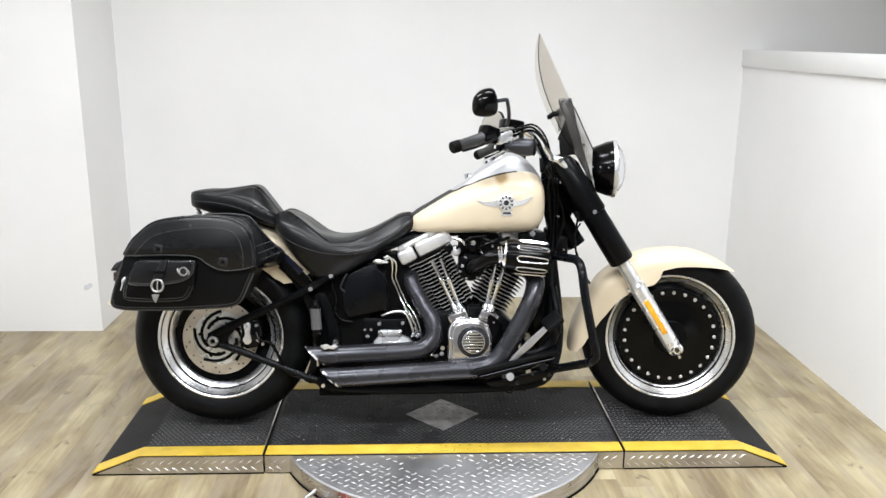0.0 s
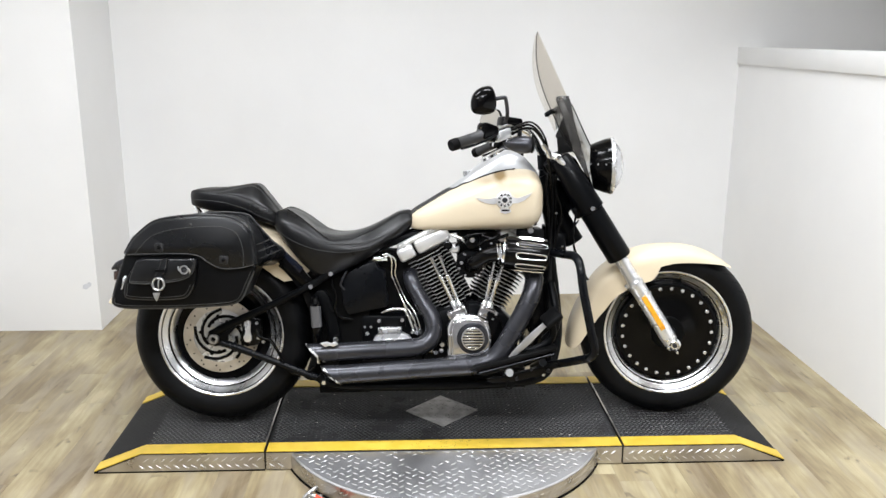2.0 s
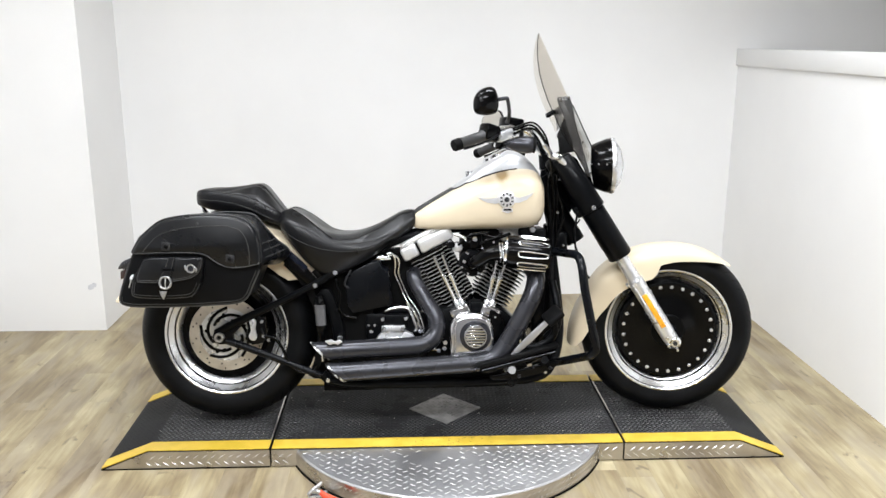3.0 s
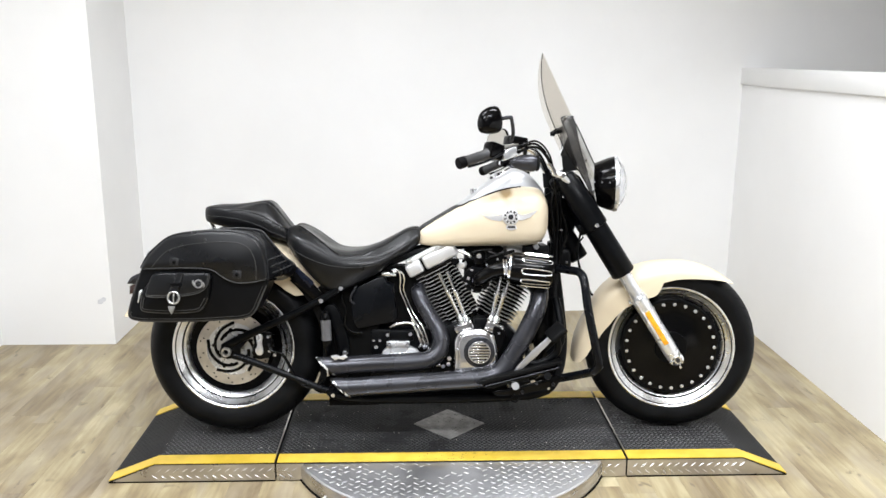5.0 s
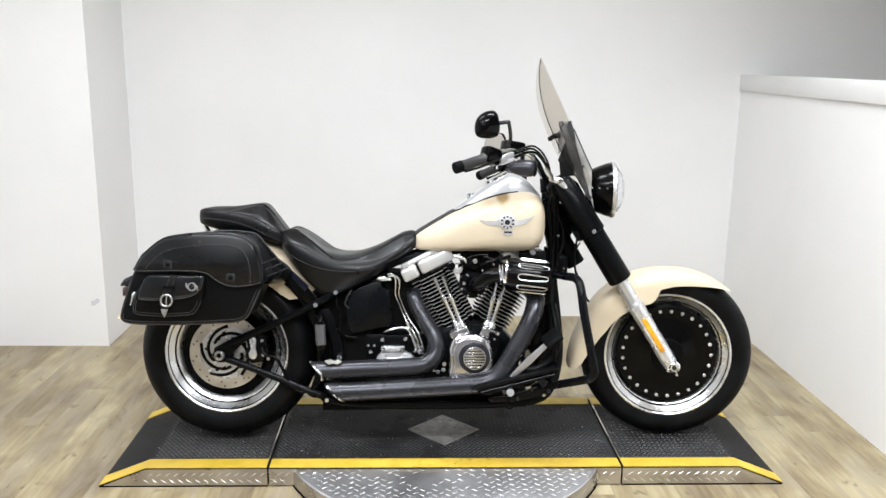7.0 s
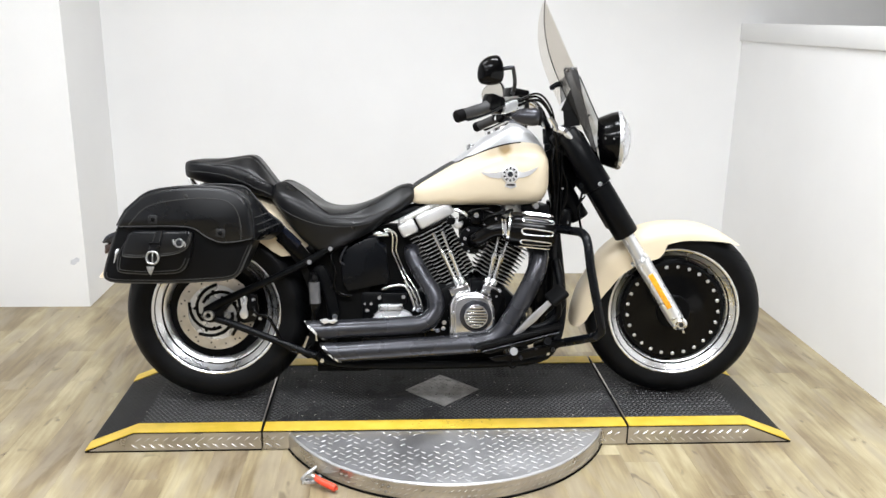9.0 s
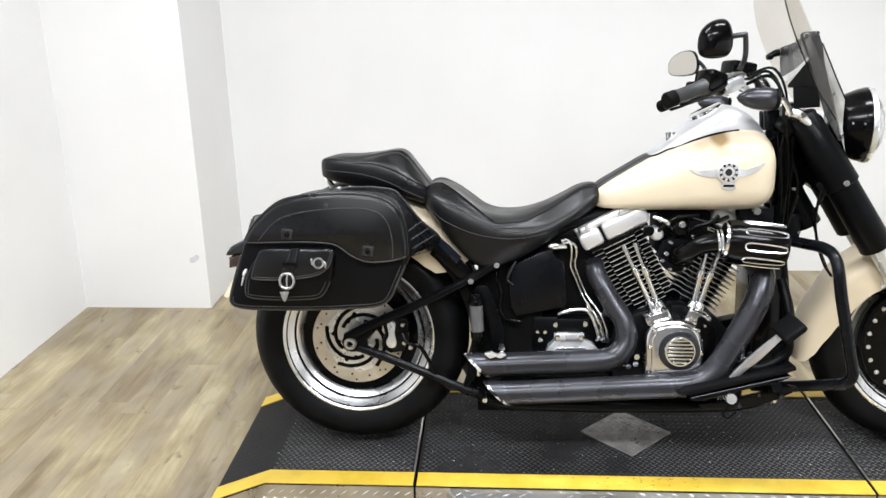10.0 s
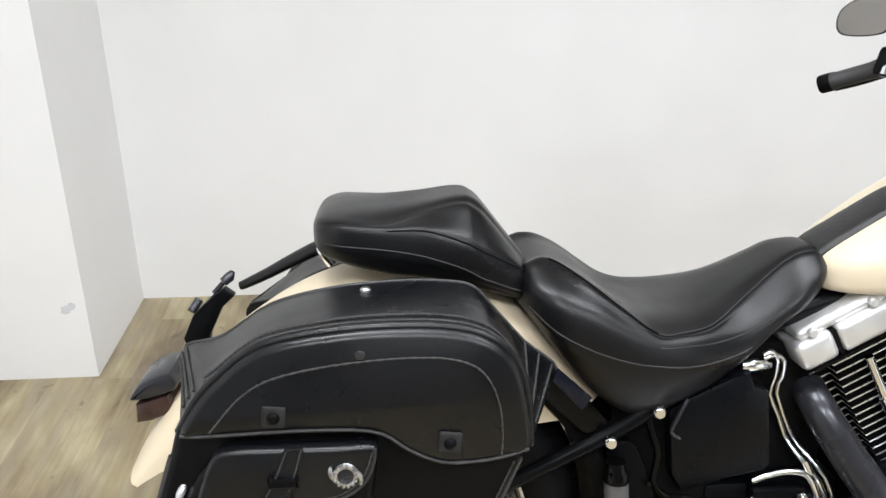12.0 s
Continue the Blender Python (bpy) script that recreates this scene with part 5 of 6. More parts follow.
BODY = [(-1.062, 0.66), (-1.075, 0.625), (-1.092, 0.575), (-1.109, 0.517), (-1.108, 0.495), (-1.09, 0.484), (-1.05, 0.479), (-0.95, 0.478), (-0.87, 0.479), (-0.79, 0.483), (-0.72, 0.489), (-0.685, 0.508), (-0.662, 0.555), (-0.642, 0.60), (-0.635, 0.65), (-0.68, 0.71), (-0.80, 0.74), (-0.95, 0.73), (-1.02, 0.70)]
POCKET = [(-1.058, 0.570), (-1.063, 0.535), (-1.052, 0.515), (-1.0, 0.509), (-0.95, 0.508), (-0.90, 0.510), (-0.866, 0.515), (-0.847, 0.532), (-0.833, 0.56), (-0.825, 0.60), (-0.827, 0.632), (-0.88, 0.636), (-0.96, 0.636), (-1.01, 0.633), (-1.038, 0.61)]
FLAP = [(-1.040, 0.574), (-1.024, 0.566), (-0.96, 0.565), (-0.893, 0.572), (-0.861, 0.580), (-0.838, 0.597), (-0.827, 0.618), (-0.824, 0.646), (-0.87, 0.647), (-0.94, 0.648), (-0.995, 0.648), (-1.016, 0.640), (-1.031, 0.607)]
LID_STITCH = [(-1.02, 0.666), (-1.002, 0.688), (-0.98, 0.711), (-0.951, 0.729), (-0.912, 0.740), (-0.865, 0.747), (-0.819, 0.751), (-0.773, 0.752), (-0.735, 0.749), (-0.704, 0.738), (-0.686, 0.718), (-0.675, 0.688), (-0.671, 0.655), (-0.672, 0.620)]


def inset(outline, d):
    """The outline drawn in by about d."""
    c = np.mean(np.array(outline), axis=0)
    out = []
    n = len(outline)
    for i in range(n):
        a, b = np.array(outline[i - 1]), np.array(outline[(i + 1) % n])
        t = b - a
        nrm = np.array((-t[1], t[0]))
        nrm = nrm / (np.linalg.norm(nrm) + 1e-9)
        p = np.array(outline[i])
        if nrm.dot(c - p) < 0:
            nrm = -nrm
        out.append(tuple(p + nrm * d))
    return out


def pad(name, outline, y_in, y_out, mat, parent, label, sgn, bulge=0.012, inner=None, steps=4, draw=1.0):
    """A stuffed leather form: outline at the inside, rounded to a softly bulging outer face."""
    base = catmull(outline, steps, True)
    back = catmull(inner or outline, steps, True)
    rings = [[(p[0], sgn * y_in, p[1]) for p in back]]
    for t in (0.35, 0.7):
        rings.append([(a[0] + (b[0] - a[0]) * t, sgn * (y_in + (y_out - bulge - y_in) * t), a[1] + (b[1] - a[1]) * t) for a, b in zip(back, base)])
    for d, o in ((0.0, bulge), (0.002, bulge * 0.55), (0.005, bulge * 0.22), (0.011, 0.0)):
        ins = catmull(inset(outline, d * draw), steps, True)
        rings.append([(p[0], sgn * (y_out - o), p[1]) for p in ins])
    return obj(name, *loft(rings), mat, parent, label, 50)


def line_on(outline, d, y, sgn, i0, i1):
    n = len(outline)
    ins = inset(outline, d)
    return [(ins[i % n][0], sgn * y, ins[i % n][1]) for i in range(i0, i1 + 1)]


def stitch(name, points, r, parent, label="worn grey stitching"):
    """A sewn seam: thread that swells and dips along the line, one stitch every 7 mm."""
    line = catmull([tuple(p) for p in points], 14)
    run, last = [], None
    for p in line:
        if last is None or np.linalg.norm(p - last) > 0.0034:
            run.append(tuple(p))
            last = p
    return tube(name, run, [r * (1.0 if k % 2 else 0.5) for k in range(len(run))], M_STITCH, parent, label, 6, 2)


for sgn in (-1, 1):
    bag = pad("saddlebag", BODY, 0.16, 0.345, M_BAG, bike, "black leather saddlebag with a buckled outer pocket", sgn, 0.012)
    lid = pad("lid", LID, 0.165, 0.366, M_BAGTOP, bag, "rounded leather lid with worn stitched rim", sgn, 0.015, LID_IN)
    tube("rim_piping", line_on(LID, 0.001, 0.3515, sgn, 0, 10), 0.0062, M_BAGTOP, lid, "raised rim piping", 8, 4)
    stitch("stitching", [(x, sgn * 0.3665, z) for x, z in LID_STITCH], 0.0019, lid)
    tube("stitching", line_on(LID, 0.004, 0.3635, sgn, 10, 20), 0.0024, M_STITCH, lid, "worn pale lower edge", 6, 4)
    back, face = catmull(LID_IN, 4, True), catmull(LID, 4, True)

    def on_gusset(j, t, lift=0.002):
        p = back[j] + (face[j] - back[j]) * t
        return (p[0], sgn * (0.165 + 0.186 * t), p[1] + lift)

    for t in (0.93, 0.82):
        stitch("stitching", [on_gusset(j, t) for j in range(6, 34)], 0.0020, lid)
    tube("gusset_edge", [on_gusset(j, 0.01, 0.0) for j in range(4, 41)], 0.0022, M_EDGE, lid, "worn cut edge of the leather", 6, 1)
    tube("rim_piping", line_on(BODY, 0.002, 0.336, sgn, 1, 13), 0.0045, M_EDGE, bag, "worn bottom welt", 8, 4)
    stitch("stitching", line_on(BODY, 0.010, 0.3448, sgn, 3, 13), 0.0017, bag)
    for j in (36, 37.5, 39, 2, 3, 4):
        q, f = int(j), j - int(j)
        stitch("gusset_stitching", [tuple(np.array(on_gusset(q, 0.06 + 0.16 * k)) * (1 - f) + np.array(on_gusset(q + 1, 0.06 + 0.16 * k)) * f) for k in range(6)], 0.0021, lid)
    lathe("top_rivet", [(0.0005, 0.004), (0.005, 0.0035), (0.0075, 0.001), (0.0075, -0.002), (0.0005, -0.002)], M_AGED, lid, "bright snap on the lid", 16, (-0.834, sgn * 0.206, 0.7875), "z")
    for px, pz in ((-0.839, 0.7585), (-0.943, 0.685), (-0.735, 0.642)):
        if pz > 0.75:
            lathe("faded_rivet", [(0.0005, sgn * 0.0015), (0.004, sgn * 0.001), (0.006, 0.0), (0.0005, 0.0)], M_EDGE, lid, "faded flat rivet", 16, (px, sgn * 0.3672, pz))
            continue
        part("rivet_patch", box_bm(-0.0145, 0.0145, -0.003, 0.003, -0.0135, 0.0135, 0.0028), M_PATCH, lid, "small worn leather rivet patch", 35, Matrix.Translation((px, sgn * 0.3675, pz)) @ pose(0, 0, 0, 0, 6, 0))
        lathe("rivet", [(0.0005, sgn * 0.008), (0.005, sgn * 0.007), (0.0075, sgn * 0.003), (0.0075, 0.0), (0.0005, 0.0)], M_MATT, lid, "dark rivet", 16, (px, sgn * 0.3685, pz))
    pocket = pad("pocket", POCKET, 0.335, 0.369, M_BAG, bag, "black leather outer pocket", sgn, 0.014)
    flap = pad("pocket_flap", FLAP, 0.355, 0.379, M_BAGTOP, bag, "leather pocket flap", sgn, 0.006, None, 4, 0.5)
    tube("flap_edge", line_on(FLAP, 0.002, 0.3775, sgn, 0, 7), 0.002, M_EDGE, bag, "worn flap edge", 6, 3)
    stitch("flap_stitching", line_on(FLAP, 0.008, 0.3792, sgn, 0, 7), 0.0015, bag)
    tube("pocket_welt", line_on(POCKET, 0.004, 0.3625, sgn, 0, 8), 0.003, M_EDGE, bag, "worn pocket welt", 6, 3)
    stitch("pocket_stitching", line_on(POCKET, 0.012, 0.3692, sgn, 0, 8), 0.0015, bag)
    prism("buckle_strap", [(-0.931, 0.650), (-0.908, 0.652), (-0.918, 0.620), (-0.927, 0.590), (-0.935, 0.56), (-0.940, 0.535), (-0.951, 0.513), (-0.962, 0.535), (-0.958, 0.585), (-0.945, 0.615)], sgn * 0.379, sgn * 0.385, M_BAGTOP, bag, "leather buckle strap", 0.0015)
    for edge in ([(-0.929, 0.648), (-0.943, 0.613), (-0.955, 0.592)], [(-0.911, 0.650), (-0.920, 0.620), (-0.928, 0.597)]):
        tube("strap_edge", [(x, sgn * 0.3852, z) for x, z in edge], 0.0014, M_EDGE, bag, "worn strap edge", 6, 2)
    box("strap_loop", -0.951, -0.918, sgn * 0.383, sgn * 0.389, 0.604, 0.614, M_BAG, bag, "leather keeper loop", 0.002, Matrix.Identity(4))
    prism("strap_tip", [(-0.963, 0.538), (-0.939, 0.538), (-0.944, 0.523), (-0.951, 0.510), (-0.959, 0.523)], sgn * 0.3845, sgn * 0.3875, M_AGED, bag, "silver strap tip", 0.001)
    a = [(-0.961, 0.583), (-0.954, 0.592), (-0.940, 0.594), (-0.928, 0.590), (-0.921, 0.569), (-0.928, 0.547), (-0.944, 0.541), (-0.959, 0.548), (-0.964, 0.566)]
    a = [(-0.943 + (x + 0.943) * 0.84, 0.566 + (z - 0.567) * 0.72) for x, z in a]
    ring_pts = [(x, sgn * 0.389, z) for x, z in a]
    tube("buckle", ring_pts + ring_pts[:2], 0.0050, M_AGED, bag, "silver western buckle", 10, 4, 0.7)
    tube("buckle_tongue", [(-0.941, sgn * 0.3895, 0.583), (-0.942, sgn * 0.3925, 0.568), (-0.943, sgn * 0.3895, 0.550)], 0.0022, M_AGED, bag, "", 6, 3)
    ca = (-0.861, sgn * 0.379, 0.612)
    lathe("concho", [(0.010, sgn * 0.005), (0.013, sgn * 0.005), (0.015, sgn * 0.0), (0.010, sgn * 0.0)], M_AGED, bag, "ornate silver concho", 24, ca)
    for k in range(14):
        t = 2 * math.pi * k / 14
        bolt("concho_bead", (ca[0] + 0.0132 * math.cos(t), ca[1] + sgn * 0.003, ca[2] + 0.0132 * math.sin(t)), 0.0024, sgn * -0.004, M_AGED, bag, "y", 8)
    for a0 in (radians(150), radians(-30)):
        tube("concho_hook", [(ca[0] + r * math.cos(a0 + d), ca[1] + sgn * 0.003, ca[2] + r * math.sin(a0 + d)) for r, d in ((0.0135, 0.9), (0.0165, 0.5), (0.0195, 0.15), (0.021, -0.1))], [0.0034, 0.0034, 0.0028, 0.0018], M_AGED, bag, "", 8, 3)
    lathe("concho_core", [(0.0005, sgn * 0.004), (0.006, sgn * 0.0025), (0.010, sgn * 0.002), (0.010, 0.0), (0.0005, 0.0)], M_PIPE, bag, "", 20, ca)
    bag.matrix_basis = pose(0.04, 0, -0.05) if sgn > 0 else pose(0.003, 0.006, 0)
    tube("pocket_snap", [(-1.058, sgn * 0.338, 0.592), (-1.064, sgn * 0.348, 0.580), (-1.068, sgn * 0.348, 0.565), (-1.075, sgn * 0.345, 0.545)], [0.003, 0.0055, 0.0035, 0.0022], M_SATIN, bag, "silver side clip", 8, 3)


# fender strut, tail bracket and tail light
for sgn in (-1, 1):
    strut = prism("fender_strut", [(-0.655, 0.668), (-0.635, 0.688), (-0.585, 0.655), (-0.50, 0.575), (-0.465, 0.535), (-0.480, 0.505), (-0.515, 0.53)], sgn * 0.118, sgn * 0.135, M_GLOSS, bike, "black fender strut", 0.004)
    prism("strut_cover", [(-0.583, 0.64), (-0.565, 0.648), (-0.50, 0.586), (-0.515, 0.565)], sgn * 0.135, sgn * 0.1395, M_STRUT, strut, "glossy blue-black strut cover", 0.002)
lamp = prism("tail_light", [(-0.036, -0.014), (-0.027, 0.016), (0.026, 0.018), (0.026, -0.012), (-0.01, -0.017)], -0.05, 0.05, M_SMOKE, bike, "smoked red tail light on the fender tip", 0.006)
lamp.matrix_basis = Matrix.Translation((-1.168, 0.0, 0.556)) @ pose(0, 0, 0, 0, -14, 0)
prism("lamp_base", [(-0.030, 0.023), (-0.022, 0.038), (-0.004, 0.049), (0.040, 0.052), (0.040, 0.023)], -0.052, 0.052, M_PIPE, lamp, "dark metal lamp housing", 0.007, 3)
part("lamp_gap", box_bm(-0.016, 0.03, -0.046, 0.046, 0.018, 0.030), M_DARK, lamp, "", 0)
brk = prism("bag_bracket", [(-1.170, 0.592), (-1.149, 0.636), (-1.110, 0.672), (-1.092, 0.682), (-1.075, 0.668), (-1.097, 0.648), (-1.122, 0.598), (-1.13, 0.55), (-1.155, 0.545)], 0.165, 0.195, M_BLACK, bike, "black bag support bracket", 0.004)
tube("bracket_post", [(-1.112, 0.18, 0.672), (-1.085, 0.182, 0.70)], 0.0045, M_PIPE, brk, "", 8, 1)
tube("bracket_post", [(-1.094, 0.178, 0.692), (-1.083, 0.184, 0.70), (-1.078, 0.19, 0.708)], [0.009, 0.010, 0.005], M_PIPE, brk, "", 8, 1)
tube("bracket_post", [(-1.150, 0.16, 0.645), (-1.138, 0.175, 0.662)], 0.008, M_PIPE, brk, "", 8, 1)
tube("bag_strap", [(-1.068, 0.20, 0.678), (-1.057, 0.20, 0.682), (-1.015, 0.20, 0.701), (-0.962, 0.195, 0.729), (-0.915, 0.185, 0.752), (-0.87, 0.15, 0.772)], [0.012, 0.014, 0.017, 0.02, 0.022, 0.022], M_BAGTOP, bike, "black leather yoke strap of the far saddlebag", 12, 4, 0.6)


# frame, swingarm, shock
for sgn in (-1, 1):
    y = sgn * 0.135
    arm = tube("swingarm", [(-0.835, y, 0.345), (-0.76, y, 0.385), (-0.60, y, 0.460), (-0.475, y, 0.522), (-0.41, y, 0.565), (-0.36, y * 0.9, 0.60)], [0.016, 0.0155, 0.0125, 0.0135, 0.015, 0.015], M_BLACK, bike, "black swingarm upper tube", 14, 4)
    tube("lower_tube", [(-0.80, y, 0.318), (-0.755, y, 0.303), (-0.62, y, 0.249), (-0.50, y, 0.199), (-0.43, y, 0.175)], [0.013, 0.0135, 0.013, 0.013, 0.015], M_COVER, arm, "black swingarm lower tube", 14, 4)
    prism("axle_plate", [(-0.850, 0.333), (-0.843, 0.355), (-0.822, 0.364), (-0.79, 0.372), (-0.75, 0.385), (-0.745, 0.372), (-0.775, 0.34), (-0.775, 0.318), (-0.80, 0.306), (-0.822, 0.303), (-0.842, 0.312)], sgn * 0.112, sgn * 0.140, M_BLACK, arm, "black axle plate", 0.006)
    lathe("axle_nut", [(0.009, sgn * 0.158), (0.015, sgn * 0.158), (0.018, sgn * 0.154), (0.018, sgn * 0.138), (0.009, sgn * 0.138)], M_AGED, arm, "worn steel axle nut", 24, (-0.822, 0, 0.333))
    for px, pz, r in ((-0.474, 0.520, 0.0105), (-0.402, 0.566, 0.0105), (-0.434, 0.171, 0.0095)):
        bolt("frame_bolt", (px, (y - 0.018) if sgn < 0 else y + 0.026, pz), r, 0.009, M_CHROME, arm)
    tube("frame_rail", [(-0.455, y, 0.19), (-0.42, y, 0.165), (-0.30, y, 0.150), (0.10, y, 0.150), (0.33, y * 0.95, 0.165), (0.40, y * 0.75, 0.22), (0.425, y * 0.6, 0.33), (0.418, y * 0.5, 0.46), (0.40, y * 0.42, 0.62), (0.40, y * 0.3, 0.72)], 0.0175, M_BLACK, bike, "black frame rail", 14, 4)
    tube("seat_rail", [(-0.41, y, 0.56), (-0.34, y * 0.55, 0.595), (-0.18, y * 0.42, 0.672), (0.0, y * 0.3, 0.71), (0.35, 0.02 * sgn, 0.74)], 0.017, M_BLACK, bike, "black upper frame tube", 12, 4)
    sy = sgn * 0.146
    shock = tube("shock", [(-0.456, sy, 0.372), (-0.460, sy, 0.452)], 0.0190, M_SHOCK, bike, "grey shock body", 20, 1)
    tube("shock_cap", [(-0.460, sy, 0.450), (-0.460, sy, 0.464), (-0.461, sy, 0.469), (-0.462, sy, 0.483)], [0.020, 0.020, 0.016, 0.015], M_GLOSS, shock, "black shock cap", 16, 1)
    tube("shock_cap", [(-0.453, sy, 0.305), (-0.454, sy, 0.335), (-0.455, sy, 0.355), (-0.456, sy, 0.374)], [0.008, 0.010, 0.020, 0.020], M_GLOSS, shock, "", 16, 1)
    tube("shock_rod", [(-0.452, sy, 0.24), (-0.454, sy, 0.30)], 0.006, M_CHROME, shock, "", 8, 1)
# inner fender between wheel and frame
rings = []
for i in range(15):
    a = radians(-27 + 77 * i / 14)
    rings.append([(RW[0] + r * math.cos(a), y, RW[2] + r * math.sin(a)) for r, y in ((0.336, -0.112), (0.362, -0.115), (0.385, -0.07), (0.388, 0.07), (0.362, 0.115), (0.336, 0.112), (0.352, 0.06), (0.352, -0.06))])
obj("inner_fender", *loft(rings), M_MATT, bike, "matt black inner fender", 40)
prism("frame_plate", [(-0.47, 0.48), (-0.43, 0.50), (-0.40, 0.44), (-0.378, 0.36), (-0.375, 0.27), (-0.39, 0.22), (-0.43, 0.20), (-0.415, 0.30), (-0.43, 0.40)], -0.118, -0.098, M_BLACK, bike, "black cast frame plate", 0.005, 3)
# Added block: its near-black colour stands for the shade behind the plate
box("frame_gap_fill", -0.455, -0.27, -0.09, 0.09, 0.115, 0.56, M_DARK, bike, "near-black filler, shade painted behind the frame plate")
# rear brake caliper and line
cal = prism("brake_caliper", [(-0.735, 0.405), (-0.70, 0.412), (-0.66, 0.395), (-0.655, 0.34), (-0.67, 0.305), (-0.71, 0.298), (-0.735, 0.32), (-0.725, 0.36)], -0.128, -0.07, M_GLOSS, bike, "black rear brake caliper", 0.006)
prism("caliper_cover", [(-0.717, 0.391), (-0.704, 0.397), (-0.692, 0.388), (-0.695, 0.36), (-0.690, 0.33), (-0.699, 0.317), (-0.713, 0.319), (-0.720, 0.335), (-0.712, 0.355)], -0.136, -0.126, M_SATIN, cal, "bright caliper cover", 0.003, 3)
for px, pz in ((-0.672, 0.385), (-0.668, 0.332), (-0.65, 0.318)):
    bolt("caliper_bolt", (px, -0.128, pz), 0.007, 0.008, M_CHROME, cal)
tube("brake_line", [(-0.672, -0.13, 0.36), (-0.66, -0.14, 0.335), (-0.625, -0.14, 0.325), (-0.60, -0.14, 0.29), (-0.575, -0.14, 0.235), (-0.54, -0.14, 0.20), (-0.50, -0.14, 0.20), (-0.47, -0.135, 0.225)], 0.0055, M_GLOSS, bike, "black rear brake line", 8, 5)

for px, pz, r in ((-0.40, 0.425, 0.005), (-0.385, 0.335, 0.005)):
    bolt("frame_screw", (px, -0.119, pz), r, 0.007, M_MATT, bike)
tube("rear_loom", [(-0.405, -0.11, 0.55), (-0.40, -0.118, 0.52), (-0.388, -0.12, 0.48), (-0.392, -0.118, 0.43), (-0.37, -0.115, 0.40), (-0.33, -0.112, 0.392)], 0.006, M_GLOSS, bike, "black wiring loom", 8, 4)
# engine
eng = prism("crankcase", [(-0.06, 0.20), (0.24, 0.20), (0.275, 0.25), (0.27, 0.36), (0.22, 0.41), (0.16, 0.435), (0.10, 0.445), (0.03, 0.435), (-0.05, 0.41), (-0.09, 0.32)], -0.12, 0.13, M_BLACK, bike, "black engine crankcase", 0.012)
# Near-black block put where the engine's underside lies in shade
box("engine_underside", -0.40, 0.30, -0.12, 0.12, 0.135, 0.205, M_DARK, eng, "near-black block, shade painted along the underside")


def fin_mesh(half, depth, r=0.03):
    bm = bmesh.new()
    pts = [(-half, -depth), (half, -depth), (half, depth), (-half, depth)]
    base = [bm.verts.new((x, y, -0.0014)) for x, y in pts]
    f = bm.faces.new(base)
    bmesh.ops.bevel(bm, geom=bm.verts[:], offset=r, segments=4, affect="VERTICES")
    fs = bm.faces[:]
    ext = bmesh.ops.extrude_face_region(bm, geom=fs)
    for v in [g for g in ext["geom"] if isinstance(g, bmesh.types.BMVert)]:
        v.co.z = 0.0014
    bmesh.ops.recalc_face_normals(bm, faces=bm.faces)
    me = bpy.data.meshes.new("fin")
    bm.to_mesh(me)
    bm.free()
    me.materials.append(M_DARK)
    me.materials.append(M_FIN)
    for p in me.polygons:
        if abs(p.normal.z) < 0.5:
            p.material_index = 1
    return me


FIN = fin_mesh(0.076, 0.074)
for name, foot, lean in (("rear_cylinder", (0.062, -0.012, 0.405), -27), ("front_cylinder", (0.150, 0.012, 0.405), 27)):
    base = Matrix.Translation(foot) @ pose(0, 0, 0, 0, lean, 0)
    cyl = obj(name, *lathe_geo([(0.0005, 0.02), (0.062, 0.02), (0.062, 0.25), (0.0005, 0.25)], 32, (0, 0, 0), "z"), M_GLOSS, bike, "black finned engine cylinder", 40, base)
    for k in range(15):
        f = new("fin", FIN)
        f.parent = cyl
        f.matrix_basis = Matrix.Translation((-0.0007 * min(k, 9), 0, 0.045 + 0.0143 * k)) @ Matrix.Diagonal((1 + (0.005 if lean < 0 else 0.018) * min(k, 9), 1, 1, 1))
    # rocker box in two layers
    sx = 1 if lean < 0 else -1
    part("cylinder_head", box_bm(-0.088, 0.088, -0.084, 0.084, 0.252, 0.264, 0.005), M_GLOSS, cyl, "black cylinder head", 35)
    for x0, x1 in (((-0.103, -0.040), (-0.034, 0.100)) if lean < 0 else ((-0.086, -0.003), (0.003, 0.084))):
        part("rocker_panel", box_bm(x0, x1, -0.092, 0.094, 0.264, 0.314, 0.011, 3), M_ROCKER, cyl, "silver rocker box half", 35)
    part("rocker_cover", box_bm(-0.092 if lean < 0 else -0.078, 0.092 if lean < 0 else 0.076, -0.082, 0.086, 0.311, 0.332, 0.010, 3), M_ROCKER, cyl, "silver rocker cover", 35)
    part("cover_joint", box_bm(-0.0402 if lean < 0 else -0.0032, -0.0338 if lean < 0 else 0.0032, -0.088, 0.09, 0.266, 0.310), M_DARK, cyl, "", 0)
    for bx in ((-0.068, 0.036) if lean < 0 else (-0.046, 0.036)):
        bolt("cover_bolt", (bx, -0.082, 0.3215), 0.0085, 0.009, M_ROCKER, cyl)
